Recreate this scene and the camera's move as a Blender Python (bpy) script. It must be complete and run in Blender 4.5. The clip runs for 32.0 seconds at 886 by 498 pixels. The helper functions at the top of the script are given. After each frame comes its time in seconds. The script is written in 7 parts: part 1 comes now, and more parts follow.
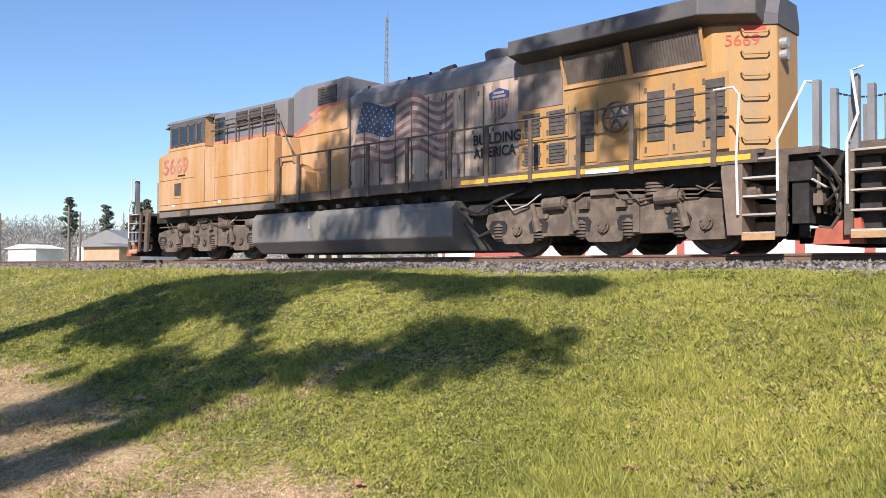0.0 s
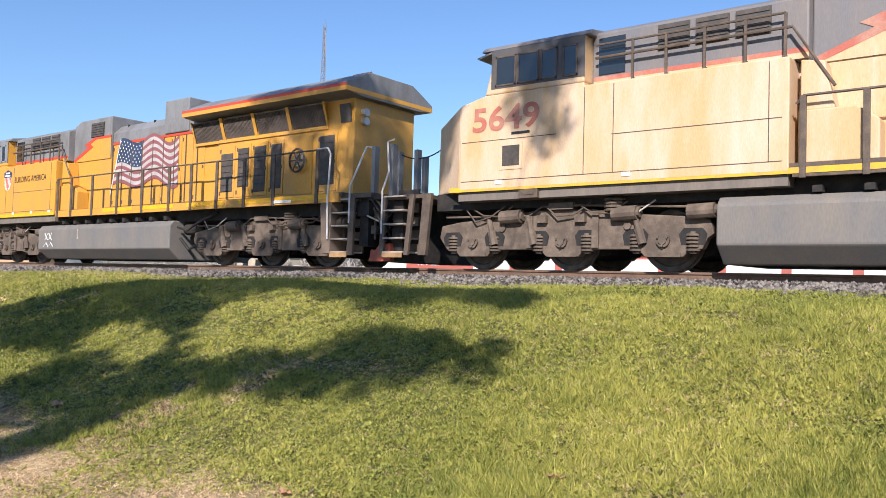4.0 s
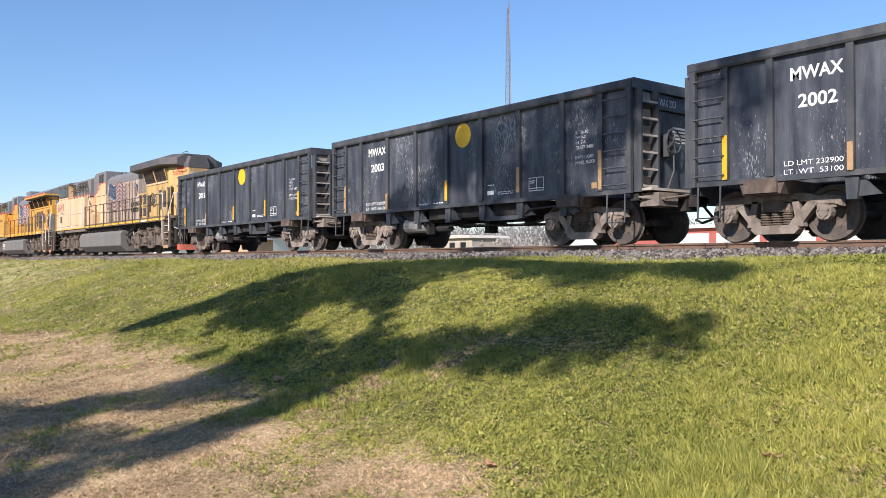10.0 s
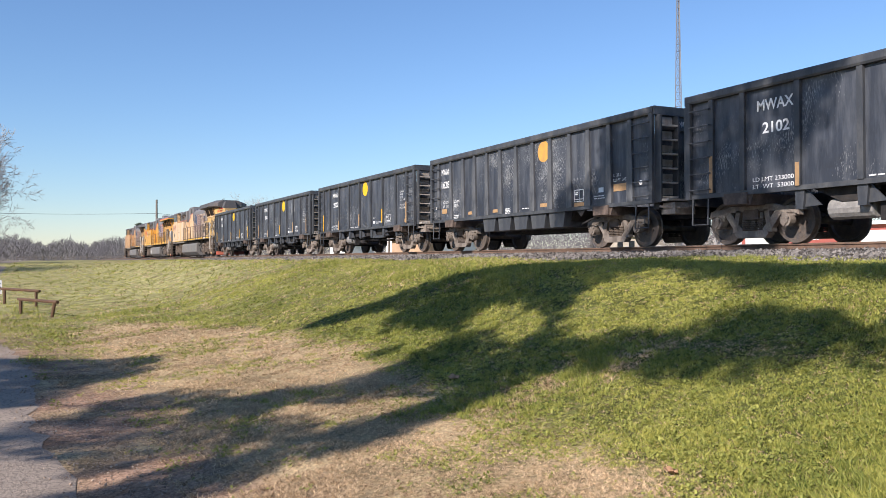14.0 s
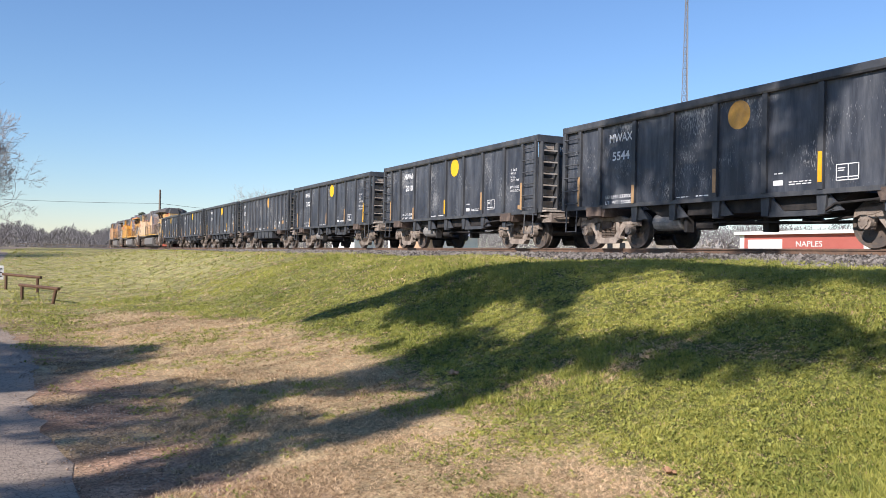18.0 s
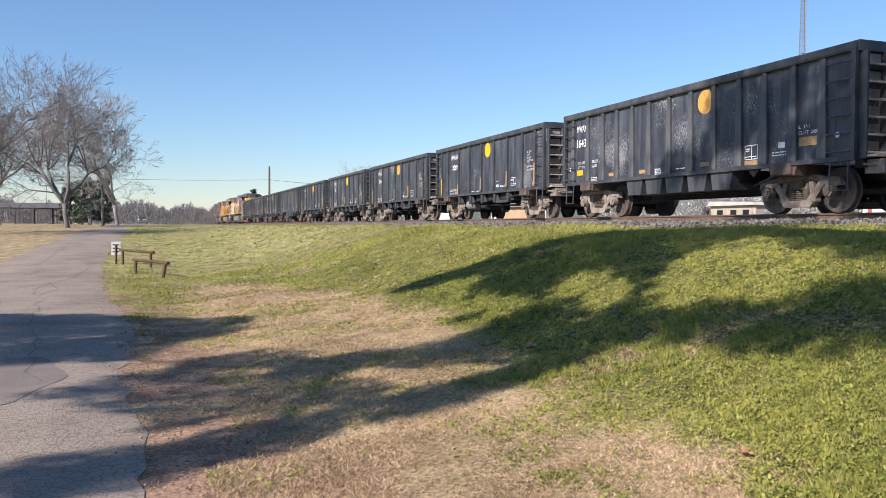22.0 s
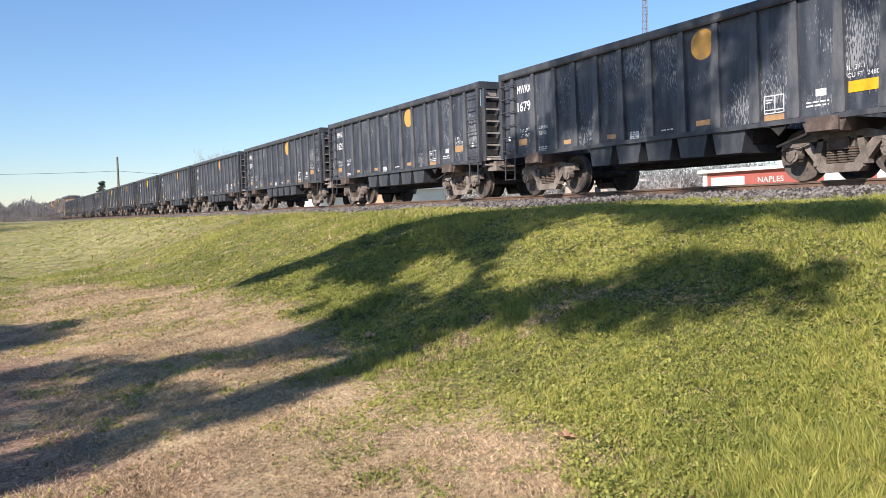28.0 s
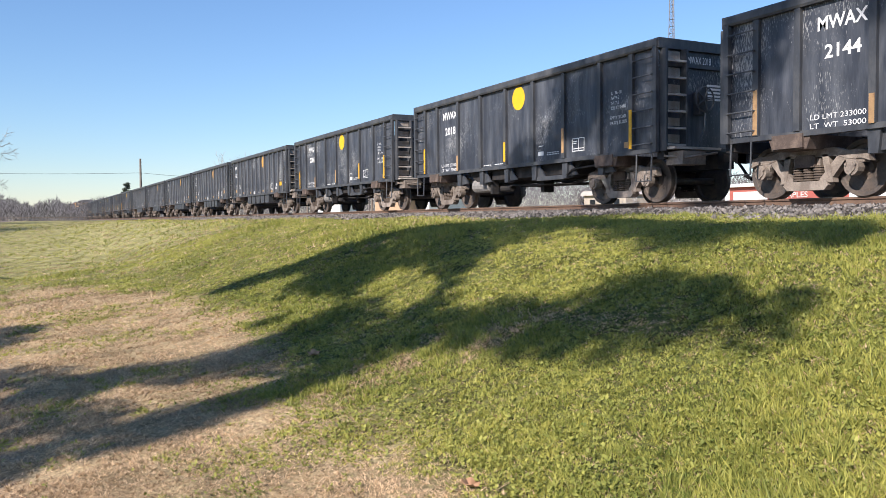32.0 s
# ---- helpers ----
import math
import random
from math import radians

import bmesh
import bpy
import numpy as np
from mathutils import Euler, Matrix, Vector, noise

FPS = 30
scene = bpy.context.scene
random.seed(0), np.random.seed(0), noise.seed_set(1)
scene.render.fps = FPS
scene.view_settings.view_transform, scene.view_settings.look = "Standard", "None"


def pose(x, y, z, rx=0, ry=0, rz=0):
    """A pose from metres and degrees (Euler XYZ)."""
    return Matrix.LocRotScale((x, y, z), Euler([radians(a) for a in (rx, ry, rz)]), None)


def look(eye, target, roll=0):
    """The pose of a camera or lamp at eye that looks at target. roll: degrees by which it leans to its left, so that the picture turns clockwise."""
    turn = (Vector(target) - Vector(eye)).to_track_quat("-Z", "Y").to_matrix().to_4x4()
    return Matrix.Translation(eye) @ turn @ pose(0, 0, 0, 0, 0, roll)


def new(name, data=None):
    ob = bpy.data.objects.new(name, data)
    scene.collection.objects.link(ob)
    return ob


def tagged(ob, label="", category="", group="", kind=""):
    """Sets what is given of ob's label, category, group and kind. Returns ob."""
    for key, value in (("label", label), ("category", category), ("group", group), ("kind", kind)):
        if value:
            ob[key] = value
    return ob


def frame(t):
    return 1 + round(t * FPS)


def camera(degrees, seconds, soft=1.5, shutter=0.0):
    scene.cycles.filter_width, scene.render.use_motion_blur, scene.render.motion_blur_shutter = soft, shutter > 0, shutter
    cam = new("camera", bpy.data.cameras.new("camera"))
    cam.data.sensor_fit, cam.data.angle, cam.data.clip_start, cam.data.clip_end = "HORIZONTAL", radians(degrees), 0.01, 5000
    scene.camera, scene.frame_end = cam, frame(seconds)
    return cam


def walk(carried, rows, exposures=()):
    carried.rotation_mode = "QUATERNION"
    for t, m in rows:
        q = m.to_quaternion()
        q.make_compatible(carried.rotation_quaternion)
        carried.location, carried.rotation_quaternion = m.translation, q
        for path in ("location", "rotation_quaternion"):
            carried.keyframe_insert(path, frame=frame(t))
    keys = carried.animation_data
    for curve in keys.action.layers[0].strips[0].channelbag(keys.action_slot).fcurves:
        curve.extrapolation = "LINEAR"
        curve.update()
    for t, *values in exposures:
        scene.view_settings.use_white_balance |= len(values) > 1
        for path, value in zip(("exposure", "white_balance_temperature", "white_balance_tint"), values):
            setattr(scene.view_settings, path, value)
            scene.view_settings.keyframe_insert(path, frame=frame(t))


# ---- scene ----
cam = camera(56.75, 32.0, soft=0.5)
PATH = [
    (0.0, pose(0.098, -0.207, 1.349, 91.32, -0.14, 43.15)),
    (0.5, pose(0.093, -0.224, 1.343, 91.15, -0.31, 44.10)),
    (1.0, pose(0.103, -0.241, 1.316, 91.45, -0.41, 44.36)),
    (1.5, pose(0.100, -0.242, 1.327, 91.48, -0.59, 44.26)),
    (2.0, pose(0.108, -0.217, 1.330, 91.63, -0.87, 42.93)),
    (2.5, pose(0.105, -0.210, 1.338, 91.77, -1.34, 40.75)),
    (3.0, pose(0.104, -0.214, 1.336, 91.93, -1.42, 38.93)),
    (3.5, pose(0.097, -0.220, 1.318, 92.16, -1.55, 38.27)),
    (5.5, pose(0.109, -0.243, 1.318, 92.54, -1.70, 38.74)),
    (6.0, pose(0.114, -0.247, 1.332, 92.48, -1.64, 38.73)),
    (6.5, pose(0.108, -0.259, 1.293, 92.62, -1.79, 38.61)),
    (7.0, pose(0.106, -0.269, 1.276, 92.01, -1.71, 37.83)),
    (7.5, pose(0.095, -0.256, 1.290, 91.35, -1.31, 37.68)),
    (8.0, pose(0.107, -0.254, 1.291, 91.16, -1.22, 37.76)),
    (8.5, pose(0.112, -0.255, 1.294, 90.93, -0.68, 39.32)),
    (9.0, pose(0.100, -0.267, 1.289, 90.92, -0.49, 44.04)),
    (9.5, pose(0.086, -0.241, 1.283, 90.92, -0.20, 48.93)),
    (10.0, pose(0.077, -0.248, 1.282, 90.75, 0.04, 51.68)),
    (10.5, pose(0.080, -0.263, 1.287, 90.84, 0.27, 54.80)),
    (11.0, pose(0.072, -0.270, 1.286, 90.97, 0.38, 57.50)),
    (11.5, pose(0.065, -0.269, 1.288, 91.00, 0.40, 59.63)),
    (12.0, pose(0.080, -0.298, 1.295, 91.01, 0.29, 61.30)),
    (12.5, pose(0.078, -0.309, 1.296, 90.93, 0.27, 62.29)),
    (13.0, pose(0.084, -0.324, 1.295, 90.74, 0.22, 62.84)),
    (13.5, pose(0.078, -0.330, 1.296, 90.72, 0.19, 63.22)),
    (14.0, pose(0.086, -0.345, 1.307, 90.70, 0.20, 63.18)),
    (14.5, pose(0.091, -0.352, 1.305, 90.65, 0.12, 63.22)),
    (16.5, pose(0.097, -0.357, 1.299, 90.73, -0.72, 63.17)),
    (17.0, pose(0.087, -0.359, 1.287, 90.75, -1.02, 63.15)),
    (17.5, pose(0.085, -0.366, 1.289, 90.57, -1.18, 63.10)),
    (18.0, pose(0.064, -0.343, 1.284, 90.52, -1.28, 63.30)),
    (18.5, pose(0.054, -0.336, 1.288, 90.42, -1.05, 64.89)),
    (19.0, pose(0.040, -0.323, 1.296, 90.42, -0.76, 66.37)),
    (19.5, pose(0.036, -0.300, 1.281, 90.50, -0.87, 66.59)),
    (20.0, pose(0.083, -0.293, 1.284, 90.00, -0.73, 66.58)),
    (20.5, pose(0.070, -0.257, 1.277, 88.95, -0.76, 67.98)),
    (21.0, pose(-0.012, -0.178, 1.258, 89.04, -0.76, 68.58)),
    (21.5, pose(-0.041, -0.074, 1.260, 88.55, -0.49, 69.57)),
    (22.0, pose(-0.017, 0.036, 1.266, 88.42, -0.40, 70.64)),
    (22.5, pose(-0.059, 0.076, 1.269, 88.16, -0.01, 70.66)),
    (23.0, pose(-0.101, 0.069, 1.258, 88.33, -0.15, 70.49)),
    (23.5, pose(-0.122, 0.114, 1.255, 88.49, -0.27, 68.75)),
    (24.0, pose(-0.107, 0.131, 1.265, 87.77, -0.41, 65.08)),
    (24.5, pose(-0.104, 0.153, 1.261, 87.43, -0.89, 63.77)),
    (25.0, pose(-0.113, 0.170, 1.256, 87.50, -0.97, 65.13)),
    (25.5, pose(-0.125, 0.189, 1.248, 87.53, -0.91, 68.84)),
    (27.5, pose(-0.038, 0.327, 1.263, 87.23, 1.95, 65.25)),
    (28.0, pose(-0.133, 0.444, 1.286, 87.23, 1.68, 61.29)),
    (28.5, pose(-0.177, 0.621, 1.277, 86.98, 1.66, 58.97)),
    (29.0, pose(-0.153, 0.831, 1.292, 85.69, 0.79, 58.81)),
    (29.5, pose(-0.222, 0.945, 1.277, 85.11, -0.03, 59.12)),
    (30.0, pose(-0.311, 1.055, 1.299, 85.66, -1.07, 61.03)),
    (30.5, pose(-0.335, 1.167, 1.303, 86.68, -0.98, 62.51)),
    (31.0, pose(-0.320, 1.298, 1.306, 87.58, -0.33, 63.09)),
    (31.5, pose(-0.320, 1.323, 1.319, 87.58, 0.65, 63.05)),
    (32.0, pose(-0.335, 1.315, 1.300, 87.84, 0.40, 62.99)),
]
walk(cam, PATH, [(0.0, 0.66, 6230, 17), (9.0, 0.66, 6230, 17), (11.0, 0.57, 6230, 17), (25.0, 0.59, 6230, 17), (28.5, 0.66, 6230, 17), (32.0, 0.66, 6230, 17)])

# ---- light: clear winter sky, low sun behind the camera ----
SUN_TO = Vector((0.42, -0.91, 0.66)).normalized()
world = bpy.data.worlds.new("world")
scene.world = world
world.use_nodes = True
wn = world.node_tree.nodes
sky = wn.new("ShaderNodeTexSky")
sky.sky_type = "NISHITA"
sky.sun_disc = False
sky.sun_elevation = math.asin(SUN_TO.z)
sky.sun_rotation = math.atan2(SUN_TO.x, SUN_TO.y)
sky.altitude = 2500
sky.air_density, sky.dust_density, sky.ozone_density = 1.7, 0.0, 7.0
wn["Background"].inputs["Strength"].default_value = 0.095
world.node_tree.links.new(sky.outputs["Color"], wn["Background"].inputs["Color"])
sun = new("sun", bpy.data.lights.new("sun", "SUN"))
sun.data.energy, sun.data.angle, sun.data.color = 5.0, radians(0.53), (1.0, 0.93, 0.82)
sun.matrix_world = look((0, 0, 60), Vector((0, 0, 60)) - SUN_TO)

# ---- materials ----
MATS = {}


def mat(name, base, rough=0.6, metal=0.0, dirt=None, amount=0.3, scale=3.0, stretch=(1, 1, 1), bump=0.15, fine=40.0, flecks=0.0, fleck=(0.5, 0.5, 0.48), spec=0.4, vary=0.0, dent=0.0):
    """Paint or bare surface with stains at a large scale, grain at a small one, and optional pale flecks."""
    if name in MATS:
        return MATS[name]
    m = bpy.data.materials.new(name)
    m.use_nodes = True
    nt = m.node_tree
    n, lk = nt.nodes, nt.links
    b = n["Principled BSDF"]
    b.inputs["Roughness"].default_value = rough
    b.inputs["Metallic"].default_value = metal
    b.inputs["Specular IOR Level"].default_value = spec
    tc = n.new("ShaderNodeTexCoord")
    mp = n.new("ShaderNodeMapping")
    mp.inputs["Scale"].default_value = stretch
    lk.new(tc.outputs["Object"], mp.inputs["Vector"])
    a = n.new("ShaderNodeTexNoise")
    a.inputs["Scale"].default_value = scale
    a.inputs["Detail"].default_value = 6
    a.inputs["Roughness"].default_value = 0.65
    lk.new(mp.outputs[0], a.inputs["Vector"])
    f = n.new("ShaderNodeTexNoise")
    f.inputs["Scale"].default_value = fine
    f.inputs["Detail"].default_value = 3
    lk.new(mp.outputs[0], f.inputs["Vector"])
    ramp = n.new("ShaderNodeMapRange")
    ramp.inputs["From Min"].default_value = 0.42
    ramp.inputs["From Max"].default_value = 0.68
    ramp.inputs["To Max"].default_value = amount * 2
    lk.new(a.outputs["Fac"], ramp.inputs["Value"])
    mix = n.new("ShaderNodeMix")
    mix.data_type = "RGBA"
    mix.inputs["A"].default_value = (*base, 1)
    d = dirt or tuple(c * 0.5 for c in base)
    mix.inputs["B"].default_value = (*d, 1)
    lk.new(ramp.outputs[0], mix.inputs["Factor"])
    g = n.new("ShaderNodeMix")
    g.data_type, g.blend_type = "RGBA", "MULTIPLY"
    g.inputs["Factor"].default_value = 0.5
    gr = n.new("ShaderNodeMapRange")
    gr.inputs["To Min"].default_value, gr.inputs["To Max"].default_value = 0.55, 1.35
    lk.new(f.outputs["Fac"], gr.inputs["Value"])
    lk.new(mix.outputs["Result"], g.inputs["A"])
    lk.new(gr.outputs[0], g.inputs["B"])
    last = g.outputs["Result"]
    if flecks:
        v = n.new("ShaderNodeTexNoise")
        v.inputs["Scale"].default_value = 13.0
        v.inputs["Detail"].default_value = 4
        mp2 = n.new("ShaderNodeMapping")
        mp2.inputs["Scale"].default_value = (5.5, 5.5, 0.9)
        oi = n.new("ShaderNodeObjectInfo")
        add = n.new("ShaderNodeVectorMath")
        add.operation = "MULTIPLY_ADD"
        add.inputs[1].default_value = (40, 40, 40)
        lk.new(oi.outputs["Random"], add.inputs[0])
        lk.new(tc.outputs["Object"], add.inputs[2])
        lk.new(add.outputs[0], mp2.inputs["Vector"])
        lk.new(mp2.outputs[0], v.inputs["Vector"])
        big = n.new("ShaderNodeTexNoise")
        big.inputs["Scale"].default_value = 0.8
        lk.new(add.outputs[0], big.inputs["Vector"])
        s = n.new("ShaderNodeMath")
        s.operation = "MULTIPLY_ADD"
        s.inputs[1].default_value = 0.9
        lk.new(big.outputs["Fac"], s.inputs[0])
        lk.new(v.outputs["Fac"], s.inputs[2])
        r2 = n.new("ShaderNodeMapRange")
        r2.inputs["From Min"].default_value, r2.inputs["From Max"].default_value = 1.10, 1.18
        r2.inputs["To Max"].default_value = flecks
        lk.new(s.outputs[0], r2.inputs["Value"])
        m2 = n.new("ShaderNodeMix")
        m2.data_type = "RGBA"
        m2.inputs["B"].default_value = (*fleck, 1)
        lk.new(r2.outputs[0], m2.inputs["Factor"])
        lk.new(last, m2.inputs["A"])
        last = m2.outputs["Result"]
    if vary:
        oi2 = n.new("ShaderNodeObjectInfo")
        vr = n.new("ShaderNodeMapRange")
        vr.inputs["To Min"].default_value, vr.inputs["To Max"].default_value = 1 - vary, 1 + vary
        lk.new(oi2.outputs["Random"], vr.inputs["Value"])
        m3 = n.new("ShaderNodeMix")
        m3.data_type, m3.blend_type = "RGBA", "MULTIPLY"
        m3.inputs["Factor"].default_value = 1
        lk.new(last, m3.inputs["A"])
        lk.new(vr.outputs[0], m3.inputs["B"])
        last = m3.outputs["Result"]
    lk.new(last, b.inputs["Base Color"])
    if bump:
        bp = n.new("ShaderNodeBump")
        bp.inputs["Strength"].default_value = bump
        bp.inputs["Distance"].default_value = 0.01
        lk.new(f.outputs["Fac"], bp.inputs["Height"])
        lk.new(bp.outputs[0], b.inputs["Normal"])
        if dent:
            dn = n.new("ShaderNodeTexNoise")
            dn.inputs["Scale"].default_value, dn.inputs["Detail"].default_value = 1.3, 2
            lk.new(tc.outputs["Object"], dn.inputs["Vector"])
            db = n.new("ShaderNodeBump")
            db.inputs["Strength"].default_value, db.inputs["Distance"].default_value = dent, 0.12
            lk.new(dn.outputs["Fac"], db.inputs["Height"])
            lk.new(db.outputs[0], bp.inputs["Normal"])
    MATS[name] = m
    return m


def island_mat(name, dark, light, rough=0.85, trans=0.0, single=0.45, fine=9.0):
    """Loose pieces of one joined mesh: shades that drift over the patch and the tuft, and a share of each piece's own."""
    m = bpy.data.materials.new(name)
    m.use_nodes = True
    n, lk = m.node_tree.nodes, m.node_tree.links
    b = n["Principled BSDF"]
    b.inputs["Roughness"].default_value = rough
    b.inputs["Specular IOR Level"].default_value = 0.25
    ge = n.new("ShaderNodeNewGeometry")
    tc = n.new("ShaderNodeTexCoord")
    total = None
    for scale, detail, share in ((0.55, 4, 0.9), (fine, 3, 0.9)):
        no = n.new("ShaderNodeTexNoise")
        no.inputs["Scale"].default_value, no.inputs["Detail"].default_value = scale, detail
        lk.new(tc.outputs["Object"], no.inputs["Vector"])
        ad = n.new("ShaderNodeMath")
        ad.operation = "MULTIPLY_ADD"
        ad.inputs[1].default_value = share
        ad.inputs[2].default_value = -single / 2
        lk.new(no.outputs["Fac"], ad.inputs[0])
        if total:
            lk.new(total, ad.inputs[2])
        total = ad.outputs[0]
    ad = n.new("ShaderNodeMath")
    ad.operation = "MULTIPLY_ADD"
    ad.inputs[1].default_value = single
    lk.new(ge.outputs["Random Per Island"], ad.inputs[0])
    lk.new(total, ad.inputs[2])
    mr = n.new("ShaderNodeMapRange")
    mr.inputs["From Min"].default_value, mr.inputs["From Max"].default_value = 0.52, 1.28
    lk.new(ad.outputs[0], mr.inputs["Value"])
    mx = n.new("ShaderNodeMix")
    mx.data_type = "RGBA"
    mx.inputs["A"].default_value, mx.inputs["B"].default_value = (*dark, 1), (*light, 1)
    lk.new(mr.outputs[0], mx.inputs["Factor"])
    lk.new(mx.outputs["Result"], b.inputs["Base Color"])
    if trans:
        tr = n.new("ShaderNodeBsdfTranslucent")
        lk.new(mx.outputs["Result"], tr.inputs["Color"])
        ms = n.new("ShaderNodeMixShader")
        ms.inputs[0].default_value = trans
        lk.new(b.outputs[0], ms.inputs[1])
        lk.new(tr.outputs[0], ms.inputs[2])
        lk.new(ms.outputs[0], n["Material Output"].inputs["Surface"])
    return m


YELLOW = mat("engine_yellow_paint", (0.58, 0.29, 0.042), 0.42, dirt=(0.40, 0.24, 0.09), amount=0.22, scale=1.4, stretch=(1, 1, 0.35), bump=0.06)
FADED = mat("faded_yellow_paint", (0.55, 0.36, 0.18), 0.6, dirt=(0.60, 0.475, 0.36), amount=0.5, scale=0.9, stretch=(1.5, 1, 0.35), bump=0.06)
FADED_ORANGE = mat("faded_orange_yellow_paint", (0.40, 0.205, 0.066), 0.6, dirt=(0.50, 0.345, 0.22), amount=0.42, scale=0.9, stretch=(1.8, 1, 0.3), bump=0.06)
FADED_LOW = mat("faded_grey_yellow_paint", (0.43, 0.335, 0.265), 0.65, dirt=(0.17, 0.115, 0.085), amount=0.5, scale=1.3, stretch=(2.4, 1, 0.2), bump=0.06)
GREY = mat("engine_grey_paint", (0.20, 0.205, 0.21), 0.55, dirt=(0.10, 0.085, 0.07), amount=0.3, scale=1.7, stretch=(1, 1, 0.4))
WORNGREY = mat("worn_grey_paint", (0.155, 0.155, 0.165), 0.6, dirt=(0.21, 0.18, 0.155), amount=0.35, scale=1.3, stretch=(2, 1, 0.3))
SOOT = mat("sooty_grey_paint", (0.075, 0.075, 0.08), 0.6, dirt=(0.14, 0.11, 0.09), amount=0.3, scale=1.5)
TANKGREY = mat("fuel_tank_grey", (0.15, 0.145, 0.14), 0.55, dirt=(0.22, 0.19, 0.15), amount=0.35, scale=1.3, stretch=(1, 1, 0.3))
TRUCK = mat("dusty_bogie_steel", (0.095, 0.072, 0.055), 0.8, dirt=(0.19, 0.145, 0.108), amount=0.45, scale=4, bump=0.3)
DARK = mat("underframe_black", (0.016, 0.015, 0.015), 0.8, dirt=(0.06, 0.05, 0.042), amount=0.3, scale=4, bump=0.2)
BLACKGRILL = mat("radiator_grille_dark", (0.055, 0.05, 0.045), 0.6, dirt=(0.12, 0.09, 0.07), amount=0.3, scale=6)
RADMESH = mat("radiator_mesh", (0.10, 0.085, 0.075), 0.6, dirt=(0.2, 0.16, 0.13), amount=0.4, scale=3)
FINS = mat("radiator_fin_dust", (0.24, 0.20, 0.17), 0.65, dirt=(0.14, 0.11, 0.09), amount=0.4, scale=4)
FADEDRED = mat("faded_red_paint", (0.40, 0.115, 0.08), 0.6, dirt=(0.42, 0.25, 0.18), amount=0.45, scale=2)
RED = mat("red_paint", (0.55, 0.06, 0.03), 0.5, dirt=(0.35, 0.08, 0.05), amount=0.25)
WHITE = mat("white_paint", (0.74, 0.73, 0.70), 0.55, dirt=(0.5, 0.47, 0.42), amount=0.25)
NAVY = mat("navy_paint", (0.035, 0.05, 0.12), 0.5, amount=0.2)
BLACK = mat("black_lettering", (0.02, 0.02, 0.02), 0.6, bump=0)
RAILING = mat("handrail_brown_grime", (0.085, 0.065, 0.05), 0.6, dirt=(0.18, 0.13, 0.09), amount=0.3, scale=5)
GRAB = mat("white_handrail", (0.68, 0.66, 0.62), 0.5, dirt=(0.4, 0.36, 0.3), amount=0.35, scale=6)
STEPM = mat("step_tread_steel", (0.45, 0.41, 0.36), 0.6, dirt=(0.25, 0.2, 0.15), amount=0.4)
PLOW = mat("red_oxide_pilot", (0.42, 0.10, 0.06), 0.75, dirt=(0.2, 0.08, 0.05), amount=0.4)
GLASS = mat("cab_window_glass", (0.02, 0.025, 0.03), 0.08, spec=0.9, amount=0.1, bump=0)
REFLECT = mat("yellow_reflector", (0.80, 0.42, 0.01), 0.4, dirt=(0.5, 0.26, 0.03), amount=0.2, scale=8)
OLDREFLECT = mat("dirty_reflector", (0.42, 0.26, 0.12), 0.6, dirt=(0.25, 0.14, 0.08), amount=0.3, scale=8)
CARBLACK = mat("wagon_black_paint", (0.034, 0.039, 0.050), 0.45, dirt=(0.096, 0.103, 0.115), amount=0.5, scale=2.2, stretch=(1.6, 1.6, 0.22), bump=0.1, flecks=0.6, fleck=(0.40, 0.40, 0.385), spec=0.38, dent=0.6)
CARRIB = mat("wagon_black_rib", (0.043, 0.047, 0.054), 0.5, dirt=(0.10, 0.10, 0.098), amount=0.4, scale=3, stretch=(1, 1, 0.4))
# worn hopper ribs, painted lighter to suggest sun on their flat faces
HOPRIB = mat("sunlit_worn_hopper_rib", (0.062, 0.066, 0.073), 0.5, dirt=(0.15, 0.15, 0.148), amount=0.45, scale=3, stretch=(1, 1, 0.3))
CARRUST = mat("wagon_bolster_rust", (0.085, 0.062, 0.05), 0.8, dirt=(0.17, 0.125, 0.095), amount=0.45, scale=5, bump=0.3)
CARTRUCK = mat("cast_bogie_dusty", (0.17, 0.138, 0.112), 0.85, dirt=(0.32, 0.27, 0.22), amount=0.45, scale=5, bump=0.3, vary=0.25)
WHEELM = mat("wheel_steel", (0.10, 0.085, 0.075), 0.65, metal=0.3, dirt=(0.20, 0.15, 0.11), amount=0.4, scale=6)
TREAD = mat("polished_rail_steel", (0.42, 0.40, 0.38), 0.3, metal=0.9, bump=0)
RUSTRAIL = mat("rail_web_rust", (0.17, 0.105, 0.07), 0.8, dirt=(0.09, 0.06, 0.045), amount=0.4, scale=7)
DOTYEL = mat("yellow_dot_paint", (0.74, 0.44, 0.012), 0.5, dirt=(0.60, 0.33, 0.02), amount=0.2, scale=5)
DOTOLD = mat("faded_orange_dot_paint", (0.62, 0.33, 0.06), 0.55, dirt=(0.38, 0.22, 0.09), amount=0.35, scale=5)
TIE = mat("creosote_tie_wood", (0.13, 0.105, 0.085), 0.9, dirt=(0.24, 0.2, 0.17), amount=0.4, scale=5, stretch=(3, 1, 1), bump=0.5, vary=0.3)
PIPEBROWN = mat("brown_pipe_rail", (0.085, 0.042, 0.02), 0.6, dirt=(0.15, 0.08, 0.04), amount=0.4, scale=5)
BARK = mat("pale_bark", (0.40, 0.37, 0.34), 0.9, dirt=(0.22, 0.195, 0.175), amount=0.45, scale=3, bump=0.4)
